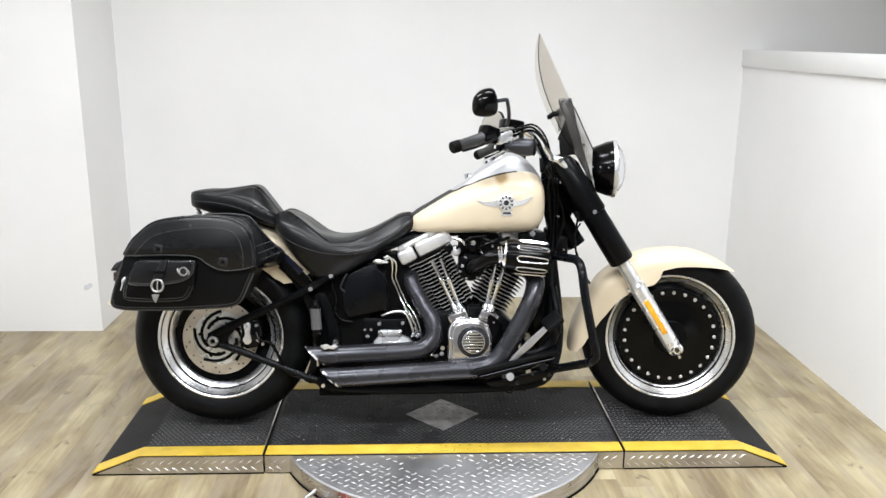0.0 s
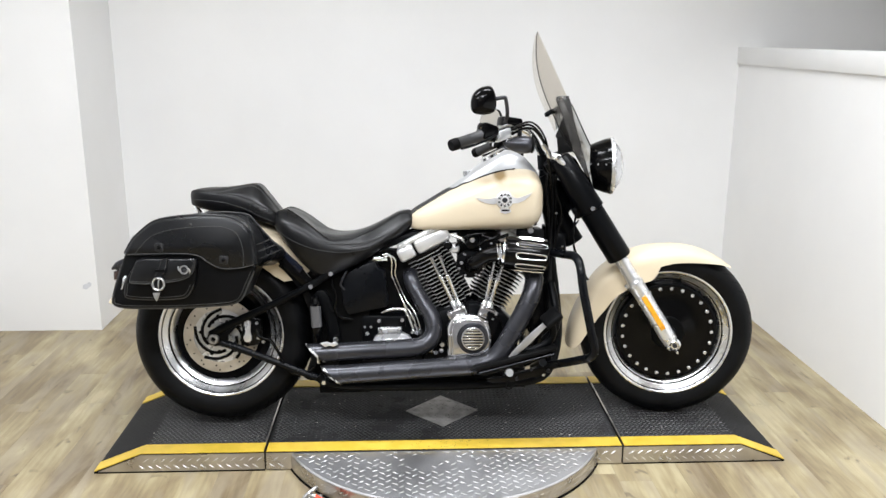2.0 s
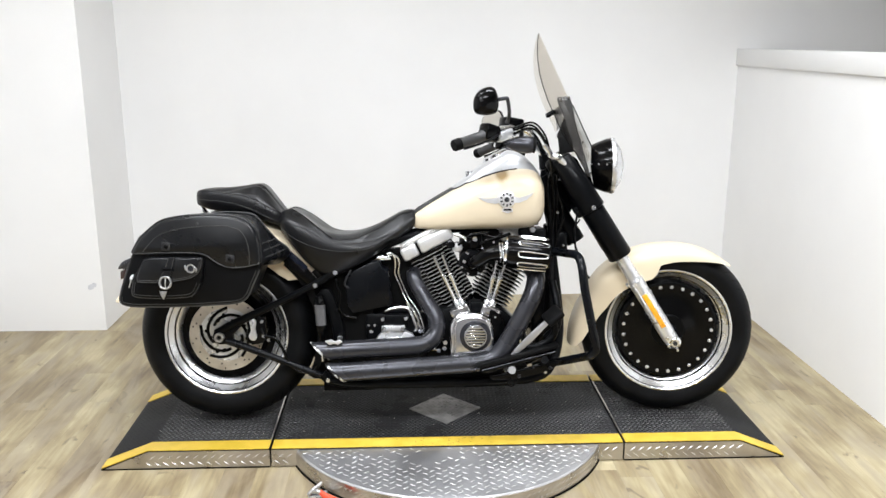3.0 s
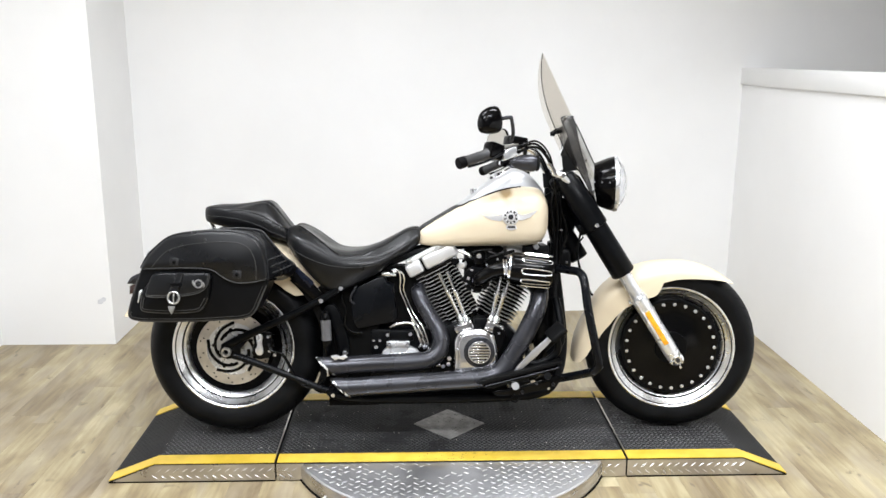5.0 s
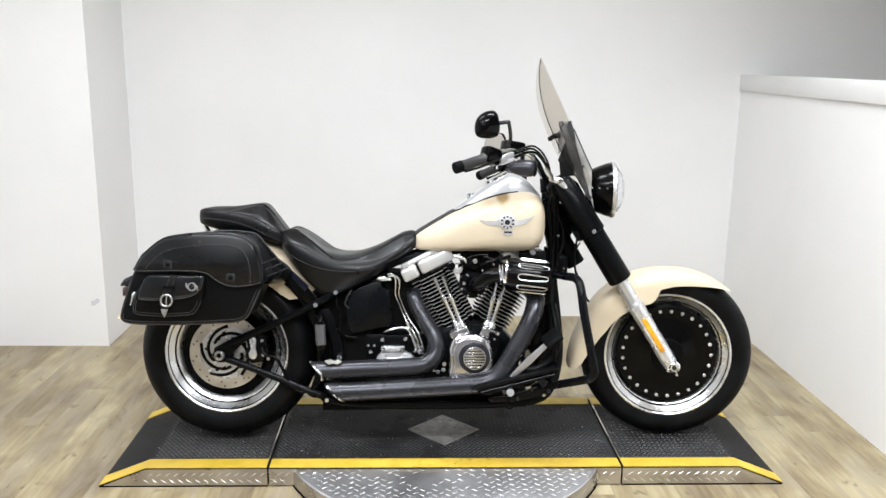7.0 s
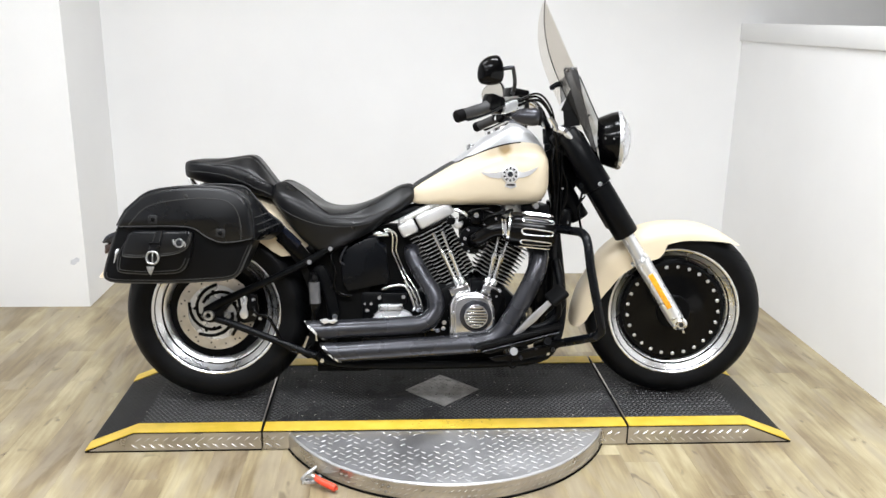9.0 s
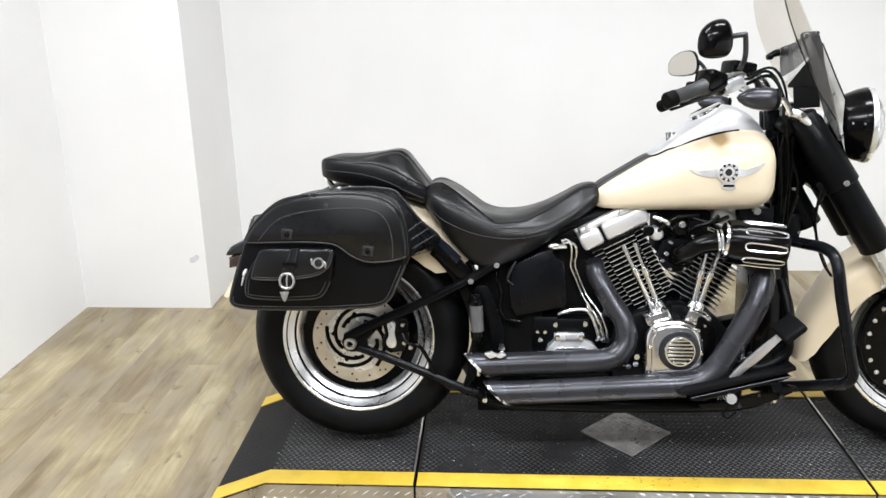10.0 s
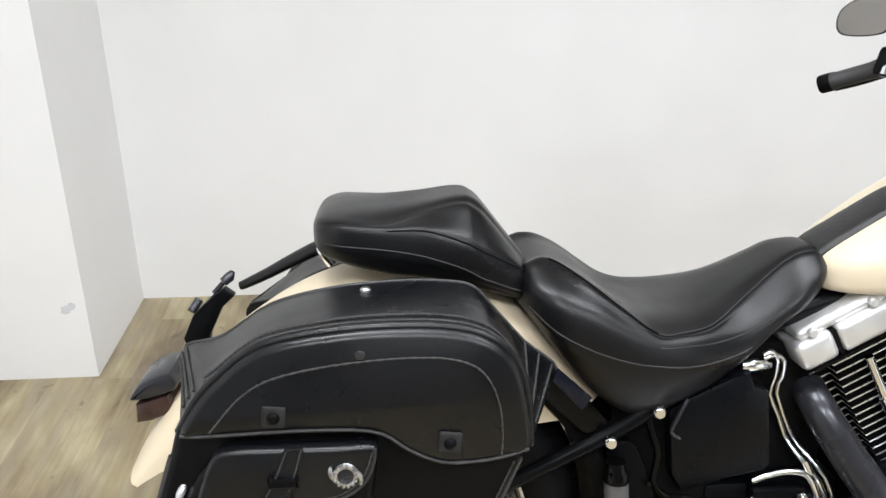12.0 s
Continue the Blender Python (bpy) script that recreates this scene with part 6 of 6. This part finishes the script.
# pushrod tubes and tappet blocks
for pts in ([(0.040, -0.103, 0.435), (-0.045, -0.092, 0.615)], [(0.060, -0.103, 0.435), (-0.012, -0.092, 0.620)], [(0.150, -0.120, 0.435), (0.188, -0.106, 0.615)], [(0.165, -0.120, 0.432), (0.222, -0.106, 0.605)]):
    a, b = Vector(pts[0]), Vector(pts[1])
    rod = tube("pushrod_tube", [tuple(a), tuple(a.lerp(b, 0.10)), tuple(a.lerp(b, 0.11)), tuple(a.lerp(b, 0.48)), tuple(a.lerp(b, 0.5)), tuple(a.lerp(b, 0.62)), tuple(a.lerp(b, 0.63)), tuple(b)], [0.0115, 0.0115, 0.0085, 0.0085, 0.0105, 0.0105, 0.0075, 0.0075], M_CHROME, bike, "chrome pushrod tube", 14, 1)
for px, a in ((0.046, -25), (0.160, 25)):
    blk = part("tappet_block", box_bm(-0.036, 0.036, -0.046, 0.03, -0.026, 0.014, 0.008), M_POLISH, bike, "chrome tappet block", 35, Matrix.Translation((px, -0.122, 0.422)) @ pose(0, 0, 0, 0, a, 0))
    for dx in (-0.022, 0.022):
        for dz in (-0.014, 0.012):
            bolt("block_bolt", (dx, -0.047, dz), 0.005, 0.006, M_CHROME, blk)
part("vent_block", box_bm(0.085, 0.132, -0.14, -0.08, 0.41, 0.452, 0.008), M_BLACK, bike, "black lifter vent block")
for px, pz in ((0.039, 0.442), (0.059, 0.444), (0.148, 0.444), (0.168, 0.440)):
    tube("tube_collar", [(px + (0.004 if px < 0.1 else -0.004), -0.122, pz - 0.014), (px, -0.120, pz - 0.002), (px - (0.006 if px < 0.1 else -0.006), -0.118, pz + 0.012)], [0.0145, 0.0155, 0.012], M_CHROME, bike, "chrome pushrod collar", 14, 1)
# cam cover
cam_out = [(0.012, 0.250), (0.011, 0.300), (0.009, 0.365), (0.020, 0.400), (0.045, 0.417), (0.090, 0.422), (0.130, 0.415), (0.156, 0.390), (0.170, 0.340), (0.168, 0.290), (0.150, 0.255), (0.08, 0.245)]
cc = prism("cam_cover", cam_out, -0.200, -0.11, M_POLISH, bike, "polished cam cover", 0.014, 3, 4)
prism("cover_step", [(x * 0.86 + 0.016, z * 0.86 + 0.046) for x, z in cam_out], -0.206, -0.19, M_POLISH, cc, "raised cover panel", 0.006, 3, 3)
prism("cover_case", [(0.160, 0.27), (0.205, 0.30), (0.212, 0.37), (0.190, 0.415), (0.150, 0.425), (0.15, 0.30)], -0.17, -0.10, M_GLOSS, cc, "black engine case beside the cover", 0.01, 3, 3)
C0 = (0.0995, -0.036, 0.338)
lathe("timer_ring", [(0.0365, -0.184), (0.0405, -0.184), (0.0425, -0.180), (0.0425, -0.163), (0.0365, -0.163)], M_CHROME, cc, "chrome timer cover ring", 56, C0)
lathe("timer_dark_ring", [(0.042, -0.172), (0.054, -0.1715), (0.0565, -0.170), (0.0565, -0.163), (0.042, -0.163)], M_PIPE, cc, "dark recess round the timer", 56, C0)
lathe("timer_cover", [(0.0005, -0.176), (0.038, -0.175), (0.038, -0.165), (0.0005, -0.165)], M_BLACK, cc, "black timer cover", 48, C0)
for k in range(-3, 4):
    h = math.sqrt(max(0.0001, 0.036 ** 2 - (k * 0.0102) ** 2))
    box("timer_slat", C0[0] - h, C0[0] + h, C0[1] - 0.1815, C0[1] - 0.174, C0[2] + k * 0.0102 - 0.0032, C0[2] + k * 0.0102 + 0.0032, M_CHROME, cc, "chrome slat", 0.0012)
for px, pz in ((0.022, 0.262), (0.020, 0.345), (0.030, 0.392), (0.150, 0.395), (0.160, 0.33), (0.145, 0.268)):
    bolt("cam_bolt", (px, -0.199, pz), 0.0055, 0.007, M_CHROME, cc)
# air cleaner: fluted black cone on an elbow
ax0, ax1 = Vector((0.208, -0.205, 0.644)), Vector((0.365, -0.215, 0.628))
cone_m = Matrix.Translation(ax0) @ (ax1 - ax0).to_track_quat("X", "Z").to_matrix().to_4x4()
cone = lathe("air_cleaner", [(0.0005, 0.0), (0.046, 0.0), (0.056, 0.004), (0.059, 0.02), (0.058, 0.10), (0.054, 0.145), (0.048, 0.156), (0.0005, 0.160)], M_GLOSS, bike, "gloss black fluted air cleaner", 56, (0, 0, 0), "x", 40, cone_m)
for k in range(9):
    a = 2 * math.pi * (k + 0.5) / 9
    def flute(dx, da):
        r = 0.0592 - 0.03 * max(0, dx - 0.10) ** 1.0
        return (dx, r * math.cos(a + da), r * math.sin(a + da))
    loop = [flute(0.040, 0), flute(0.045, 0.13), flute(0.06, 0.17), flute(0.10, 0.16), flute(0.14, 0.12), flute(0.146, 0.0), flute(0.14, -0.12), flute(0.10, -0.16), flute(0.06, -0.17), flute(0.045, -0.13)]
    tube("flute_rim", loop + loop[:2], 0.0023, M_CHROME, cone, "bright milled flute edge", 6, 3)
tube("intake_clamp", [(0.202, -0.2045, 0.645), (0.210, -0.205, 0.644)], [0.0495, 0.0495], M_CHROME, bike, "chrome clamp band", 32, 1)
elbow = tube("intake_elbow", [(0.098, -0.09, 0.592), (0.098, -0.14, 0.594), (0.112, -0.178, 0.606), (0.15, -0.198, 0.632), (0.205, -0.204, 0.643)], [0.032, 0.032, 0.028, 0.026, 0.030], M_GLOSS, bike, "gloss black intake elbow", 24, 5)
lathe("throttle_flange", [(0.022, -0.158), (0.046, -0.156), (0.050, -0.150), (0.050, -0.138), (0.022, -0.138)], M_BLACK, elbow, "black throttle flange", 36, (0.094, 0, 0.596))
for a in (200, 245, 300, 20, 120):
    bolt("elbow_bolt", (0.094 + 0.042 * math.cos(radians(a)), -0.156, 0.596 + 0.042 * math.sin(radians(a))), 0.0055, 0.007, M_CHROME, elbow)
lathe("throttle_cap", [(0.0005, -0.172), (0.015, -0.170), (0.021, -0.162), (0.021, -0.11), (0.0005, -0.11)], M_GLOSS, bike, "round black sensor cap", 24, (0.098, 0, 0.668))
tube("cable_end", [(0.075, -0.15, 0.675), (0.06, -0.16, 0.69), (0.03, -0.14, 0.70)], 0.006, M_CHROME, bike, "chrome cable end", 8, 3)
tube("vacuum_hose", [(0.12, -0.165, 0.665), (0.15, -0.175, 0.682), (0.19, -0.165, 0.69), (0.23, -0.14, 0.70)], 0.006, M_GLOSS, bike, "black hose", 8, 4)
lathe("breather_cap", [(0.0005, -0.150), (0.014, -0.148), (0.018, -0.142), (0.018, -0.09), (0.0005, -0.09)], M_SATIN, bike, "round metal breather cap", 24, (0.040, 0, 0.652))
box("horn_block", 0.085, 0.13, -0.14, -0.07, 0.645, 0.70, M_BLACK, bike, "black control box", 0.01)
# No engine part: near-black block added for the shade between the cylinders
box("cylinder_gap_fill", 0.06, 0.20, -0.09, 0.09, 0.58, 0.71, M_DARK, bike, "near-black filler, shade painted between the cylinders", 0.01)
# exhaust
def slash_pipe(name, line, r, label):
    """A pipe whose last end is cut on a slant; the walls show at the mouth."""
    v, f = tube_geo(line, r, 28, 6, False)
    n = 28
    end = len(v) - n
    tip = v[end:]
    zs = [p[2] for p in tip]
    for i in range(end, len(v)):
        v[i] = np.array((v[i][0] - (v[i][2] - min(zs)) * 0.95, v[i][1], v[i][2]))
    ob = obj(name, v, f, M_PIPE, bike, label, 50)
    mouth = [np.array(p) for p in v[end:]]
    c = sum(mouth) / n
    inner = [c + (p - c) * 0.92 for p in mouth]
    deep = [p + np.array((0.06, 0, 0)) for p in inner]
    outer2 = [c + (p - c) * 1.01 + np.array((-0.001, 0, 0)) for p in mouth]
    lipf = [c + (p - c) * 1.012 + np.array((0.010, 0, 0)) for p in mouth]
    obj("pipe_mouth", *loft([lipf, outer2, inner], False), M_FLAKE, ob, "flaked bright rim of the pipe mouth", 40)
    obj("pipe_inside", *loft([inner, deep]), M_DARK, ob, "sooty inside", 40)
    return ob


slash_pipe("rear_exhaust_pipe", [(-0.119, -0.05, 0.550), (-0.114, -0.095, 0.523), (-0.077, -0.125, 0.457), (-0.043, -0.15, 0.400), (-0.040, -0.165, 0.346), (-0.075, -0.178, 0.309), (-0.14, -0.185, 0.299), (-0.30, -0.192, 0.294), (-0.425, -0.195, 0.288)], [0.027, 0.0275, 0.0285, 0.0295, 0.031, 0.0325, 0.0335, 0.0335, 0.0335], "dark grey upper exhaust pipe")
slash_pipe("front_exhaust_pipe", [(0.315, -0.12, 0.575), (0.322, -0.17, 0.545), (0.305, -0.20, 0.485), (0.265, -0.21, 0.405), (0.220, -0.215, 0.325), (0.175, -0.22, 0.268), (0.12, -0.22, 0.246), (0.0, -0.22, 0.238), (-0.20, -0.22, 0.226), (-0.372, -0.22, 0.216)], 0.0335, "dark grey lower exhaust pipe")
prism("exhaust_badge", [(-0.435, 0.330), (-0.415, 0.335), (-0.40, 0.328), (-0.385, 0.335), (-0.375, 0.327), (-0.39, 0.318), (-0.405, 0.322), (-0.42, 0.317)], -0.2295, -0.214, M_BADGE, bike, "worn silver mark on the pipe", 0.001)
bolt("pipe_bolt", (-0.387, -0.165, 0.332), 0.013, 0.016, M_CHROME, bike)
# transmission and its bright covers
trans = box("transmission", -0.30, -0.07, -0.13, 0.13, 0.21, 0.41, M_BLACK, bike, "black transmission case", 0.015)
box("cover_top", -0.228, -0.138, -0.152, -0.12, 0.366, 0.408, M_BLACK, trans, "black cover top", 0.006)
prism("clutch_cover", [(-0.262, 0.300), (-0.255, 0.325), (-0.235, 0.345), (-0.20, 0.352), (-0.16, 0.350), (-0.128, 0.338), (-0.112, 0.318), (-0.106, 0.295)], -0.162, -0.12, M_SATIN, trans, "bright clutch release cover", 0.006)
prism("cover_ridge", [(-0.246, 0.312), (-0.228, 0.328), (-0.15, 0.328), (-0.125, 0.312)], -0.168, -0.16, M_CHROME, trans, "chrome ridge", 0.003)
box("cover_bar", -0.238, -0.152, -0.170, -0.15, 0.345, 0.370, M_SATIN, trans, "bright bar", 0.006)
for px, pz, r in ((-0.234, 0.393, 0.009), (-0.150, 0.395, 0.009), (-0.263, 0.372, 0.007), (-0.277, 0.348, 0.009), (-0.228, 0.358, 0.008), (-0.162, 0.358, 0.008), (-0.285, 0.372, 0.006), (-0.115, 0.350, 0.006)):
    bolt("cover_bolt", (px, -0.156 if pz > 0.365 or px < -0.25 or px > -0.12 else -0.17, pz), r, 0.011, M_CHROME, trans)
tube("oil_line", [(-0.218, -0.092, 0.624), (-0.203, -0.090, 0.628), (-0.190, -0.084, 0.612), (-0.187, -0.075, 0.580), (-0.189, -0.066, 0.546), (-0.172, -0.067, 0.508), (-0.156, -0.068, 0.468), (-0.146, -0.085, 0.450), (-0.124, -0.108, 0.420), (-0.104, -0.112, 0.384), (-0.094, -0.112, 0.332)], 0.0043, M_CHROME, bike, "chrome oil line", 10, 2)
tube("oil_line", [(-0.214, -0.086, 0.616), (-0.193, -0.084, 0.620), (-0.176, -0.078, 0.606), (-0.172, -0.070, 0.578), (-0.175, -0.062, 0.546), (-0.143, -0.062, 0.468), (-0.129, -0.085, 0.447), (-0.103, -0.108, 0.413), (-0.086, -0.112, 0.366), (-0.080, -0.112, 0.334)], 0.0043, M_CHROME, bike, "chrome oil line", 10, 2)
tube("oil_line", [(-0.225, -0.108, 0.414), (-0.205, -0.110, 0.423), (-0.172, -0.112, 0.430), (-0.145, -0.116, 0.428), (-0.130, -0.118, 0.410), (-0.118, -0.120, 0.380), (-0.106, -0.120, 0.345)], 0.0055, M_CHROME, bike, "chrome oil line", 10, 2)
for px, pz in ((-0.138, 0.437), (-0.113, 0.400), (-0.100, 0.362)):
    tube("line_sleeve", [(px - 0.006, -0.112, pz + 0.012), (px + 0.006, -0.112, pz - 0.012)], 0.0066, M_CHROME, bike, "chrome line sleeve", 10, 1)
for px, pz in ((-0.098, 0.342), (-0.089, 0.342), (-0.007, 0.305), (-0.010, 0.284), (-0.03, 0.276)):
    tube("line_fitting", [(px, -0.09, pz), (px, -0.118 if px < -0.05 else -0.16, pz)], [0.010, 0.0085], M_CHROME, bike, "chrome pipe fitting", 6, 1)
tube("line_fitting", [(-0.254, -0.097, 0.611), (-0.238, -0.098, 0.611), (-0.217, -0.094, 0.608), (-0.205, -0.09, 0.606)], [0.010, 0.012, 0.0085, 0.006], M_CHROME, bike, "chrome line fitting", 14, 2)
tube("drain_line", [(-0.055, -0.13, 0.275), (-0.02, -0.15, 0.276)], 0.005, M_CHROME, bike, "chrome drain line", 10, 1)
trans.matrix_basis = pose(0, 0.032, -0.004)
# side cover
prism("side_cover", [(-0.372, 0.548), (-0.352, 0.562), (-0.275, 0.598), (-0.245, 0.605), (-0.235, 0.58), (-0.212, 0.57), (-0.200, 0.448), (-0.208, 0.436), (-0.345, 0.407), (-0.362, 0.435)], -0.116, -0.05, M_COVER, bike, "satin black oil tank cover", 0.008)
# Filler block, coloured as the shade under the seat
box("seat_gap_fill", -0.40, -0.09, -0.055, 0.10, 0.38, 0.63, M_DARK, bike, "near-black filler, shade painted under the seat")
tube("side_hook", [(-0.347, -0.125, 0.572), (-0.364, -0.13, 0.542), (-0.370, -0.125, 0.517), (-0.354, -0.12, 0.502)], 0.0038, M_PIPE, bike, "small metal clip", 8, 3)
# floorboards, pedal, crash bar
for sgn in (-1, 1):
    fb = prism("floorboard", [(0.085, 0.240), (0.10, 0.252), (0.355, 0.315), (0.385, 0.322), (0.388, 0.312), (0.36, 0.302), (0.12, 0.238)], sgn * 0.232, sgn * 0.288, M_MATT, bike, "black rubber footboard", 0.003)
    prism("board_plate", [(0.11, 0.228), (0.13, 0.236), (0.36, 0.297), (0.375, 0.296), (0.36, 0.287), (0.14, 0.224)], sgn * 0.236, sgn * 0.291, M_GLOSS, fb, "black board plate", 0.002)
    tube("board_bracket", [(0.22, sgn * 0.14, 0.20), (0.22, sgn * 0.24, 0.225), (0.22, sgn * 0.30, 0.235)], 0.014, M_SATIN, fb, "bright bracket", 10, 2)
    tube("board_bracket", [(0.33, sgn * 0.12, 0.21), (0.335, sgn * 0.24, 0.25), (0.335, sgn * 0.30, 0.27)], 0.014, M_BLACK, fb, "black bracket", 10, 2)
    lathe("bracket_foot", [(0.0005, sgn * 0.255), (0.011, sgn * 0.255), (0.016, sgn * 0.25), (0.016, sgn * 0.21), (0.0005, sgn * 0.21)], M_SATIN, fb, "", 24, (0.222, 0, 0.205))
    for px, pz in ((0.315, 0.222), (0.345, 0.215), (0.335, 0.25)):
        bolt("board_bolt", (px, sgn * 0.25 if sgn < 0 else sgn * 0.26, pz), 0.007, 0.01, M_CHROME, fb)
    tube("crash_bar", [(0.395, sgn * 0.06, 0.628), (0.430, sgn * 0.16, 0.630), (0.447, sgn * 0.27, 0.634), (0.453, sgn * 0.33, 0.609), (0.463, sgn * 0.35, 0.520), (0.490, sgn * 0.353, 0.389), (0.503, sgn * 0.352, 0.325), (0.492, sgn * 0.34, 0.297), (0.470, sgn * 0.305, 0.280), (0.357, sgn * 0.14, 0.214)], 0.0150, M_COVER, bike, "satin black engine guard bar", 14, 5)
pedal = prism("brake_pedal", [(0.203, 0.256), (0.240, 0.280), (0.300, 0.332), (0.354, 0.390), (0.343, 0.404), (0.286, 0.354), (0.234, 0.300)], -0.264, -0.254, M_PLATE, bike, "grey brake pedal arm", 0.002)
tube("pedal_crank", [(0.366, -0.248, 0.410), (0.378, -0.244, 0.385), (0.377, -0.238, 0.346), (0.350, -0.235, 0.318), (0.311, -0.232, 0.302), (0.270, -0.232, 0.300)], [0.010, 0.012, 0.013, 0.013, 0.012, 0.012], M_BLACK, pedal, "black curved pedal crank", 12, 4)
part("pedal_pad", box_bm(-0.034, 0.034, -0.042, 0.042, -0.011, 0.011, 0.009, 3), M_MATT, pedal, "black rubber pedal pad", 35, Matrix.Translation((0.368, -0.268, 0.421)) @ pose(0, 0, 0, 16, -40, 0))
tube("pedal_link", [(0.36, -0.17, 0.32), (0.40, -0.18, 0.37), (0.40, -0.16, 0.45), (0.39, -0.12, 0.52)], 0.015, M_BLACK, bike, "black master cylinder", 12, 4)
for px, pz, r in ((0.30, 0.236, 0.006), (0.36, 0.232, 0.0065), (0.25, 0.205, 0.007)):
    bolt("board_bolt", (px, -0.262, pz), r, 0.01, M_PIPE, bike)
prism("board_arm", [(0.14, 0.205), (0.20, 0.215), (0.30, 0.238), (0.37, 0.262), (0.40, 0.258), (0.39, 0.240), (0.33, 0.212), (0.24, 0.192), (0.16, 0.190)], -0.262, -0.248, M_GLOSS, bike, "black footboard support arm", 0.003)
tube("stand_spring", [(0.222, -0.262, 0.20), (0.21, -0.262, 0.178), (0.225, -0.262, 0.168), (0.245, -0.26, 0.185)], 0.003, M_MATT, bike, "black stand spring", 8, 4)
prism("pedal_bracket", [(0.24, 0.30), (0.262, 0.312), (0.30, 0.325), (0.31, 0.30), (0.28, 0.268), (0.25, 0.268)], -0.225, -0.205, M_BLACK, bike, "black pedal bracket", 0.004)
bolt("pedal_pivot", (0.287, -0.226, 0.332), 0.012, 0.014, M_CHROME, bike)
# hardware between the cylinders
for px, py, pz, r in ((0.014, -0.15, 0.664, 0.016), (0.062, -0.168, 0.603, 0.007), (0.141, -0.175, 0.600, 0.007), (0.10, -0.175, 0.684, 0.010), (0.128, -0.17, 0.652, 0.005), (0.075, -0.16, 0.632, 0.005), (0.05, -0.135, 0.690, 0.006), (0.165, -0.19, 0.675, 0.005), (0.19, -0.16, 0.560, 0.005)):
    bolt("intake_bolt", (px, py, pz), r, 0.010, M_CHROME if r < 0.012 else M_GLOSS, bike)
for px in (0.186, 0.196):
    tube("clamp_band", [(px, -0.2035, 0.6425), (px + 0.005, -0.204, 0.643)], [0.0335, 0.0335], M_CHROME, bike, "chrome hose clamp", 28, 1)
tube("clamp_screw", [(0.19, -0.236, 0.660), (0.192, -0.238, 0.628)], 0.006, M_CHROME, bike, "clamp screw", 8, 1)
for pts in ([(0.03, -0.13, 0.64), (0.05, -0.15, 0.67), (0.09, -0.16, 0.70), (0.15, -0.15, 0.705)], [(0.13, -0.15, 0.70), (0.17, -0.17, 0.69), (0.20, -0.16, 0.705)], [(0.04, -0.14, 0.60), (0.06, -0.155, 0.58), (0.10, -0.15, 0.565), (0.14, -0.15, 0.575)]):
    tube("engine_hose", pts, 0.0055, M_GLOSS, bike, "black hose between the cylinders", 8, 4)
# Highlight along the footboard's edge, drawn as a thin line
for dz, r in ((-0.004, 0.0013),):
    tube("board_edge_highlight", [(0.115, -0.2925, 0.238 + dz), (0.20, -0.2925, 0.259 + dz), (0.30, -0.2925, 0.284 + dz), (0.375, -0.2925, 0.302 + dz)], r, M_PIPE, bike, "worn metal edge of the footboard", 6, 2)
# regulator and dark front of the frame
box("regulator", 0.325, 0.405, -0.085, 0.085, 0.22, 0.62, M_GLOSS, bike, "black regulator between the downtubes", 0.008)
for px, pz in ((0.278, 0.352), (0.285, 0.30)):
    bolt("mount_bolt", (px, -0.16, pz), 0.013, 0.014, M_CHROME, bike)
box("horn", 0.40, 0.46, -0.06, 0.06, 0.62, 0.70, M_BLACK, bike, "black horn and wiring cluster", 0.015)
box("tank_bracket", 0.27, 0.37, -0.095, 0.04, 0.655, 0.716, M_BLACK, bike, "black bracket under the tank", 0.008)
bolt("engine_mount", (0.318, -0.10, 0.712), 0.014, 0.012, M_CHROME, bike)


# ---- the plank floor, each plank on its own ----
floor_ob = bpy.data.objects["floor"]
PW, PL = 0.115, 0.95
bm = box_bm(-PW / 2 + 0.00012, PW / 2 - 0.00012, -PL / 2 + 0.00012, PL / 2 - 0.00012, -0.0035, 0.0, 0.00025, 1)
PLANK = bpy.data.meshes.new("plank")
bm.to_mesh(PLANK)
bm.free()
PLANK.materials.append(M_FLOOR)
rng = random.Random(11)
verts, faces = [], []
for i in range(int((4.2 - LEFT) / PW) + 1):
    x = LEFT + PW * (i + 0.5)
    off = rng.uniform(0, PL)
    for j in range(10):
        y = BACK - off - PL * (j - 0.5)
        if -4.0 < y and x < RIGHT:
            p = new("plank", PLANK)
            p.parent = floor_ob
            p.location = (x, y, 0)
        else:
            k = len(verts)
            verts += [(x + v.co.x, y + v.co.y, v.co.z) for v in PLANK.vertices]
            faces += [tuple(k + q for q in f.vertices) for f in PLANK.polygons]
far = bpy.data.meshes.new("plank_field")
far.from_pydata(verts, [], faces)
tagged(link("plank_field", far, M_FLOOR, floor_ob, "oak-look planks of the rest of the room", 0), kind="stuff")
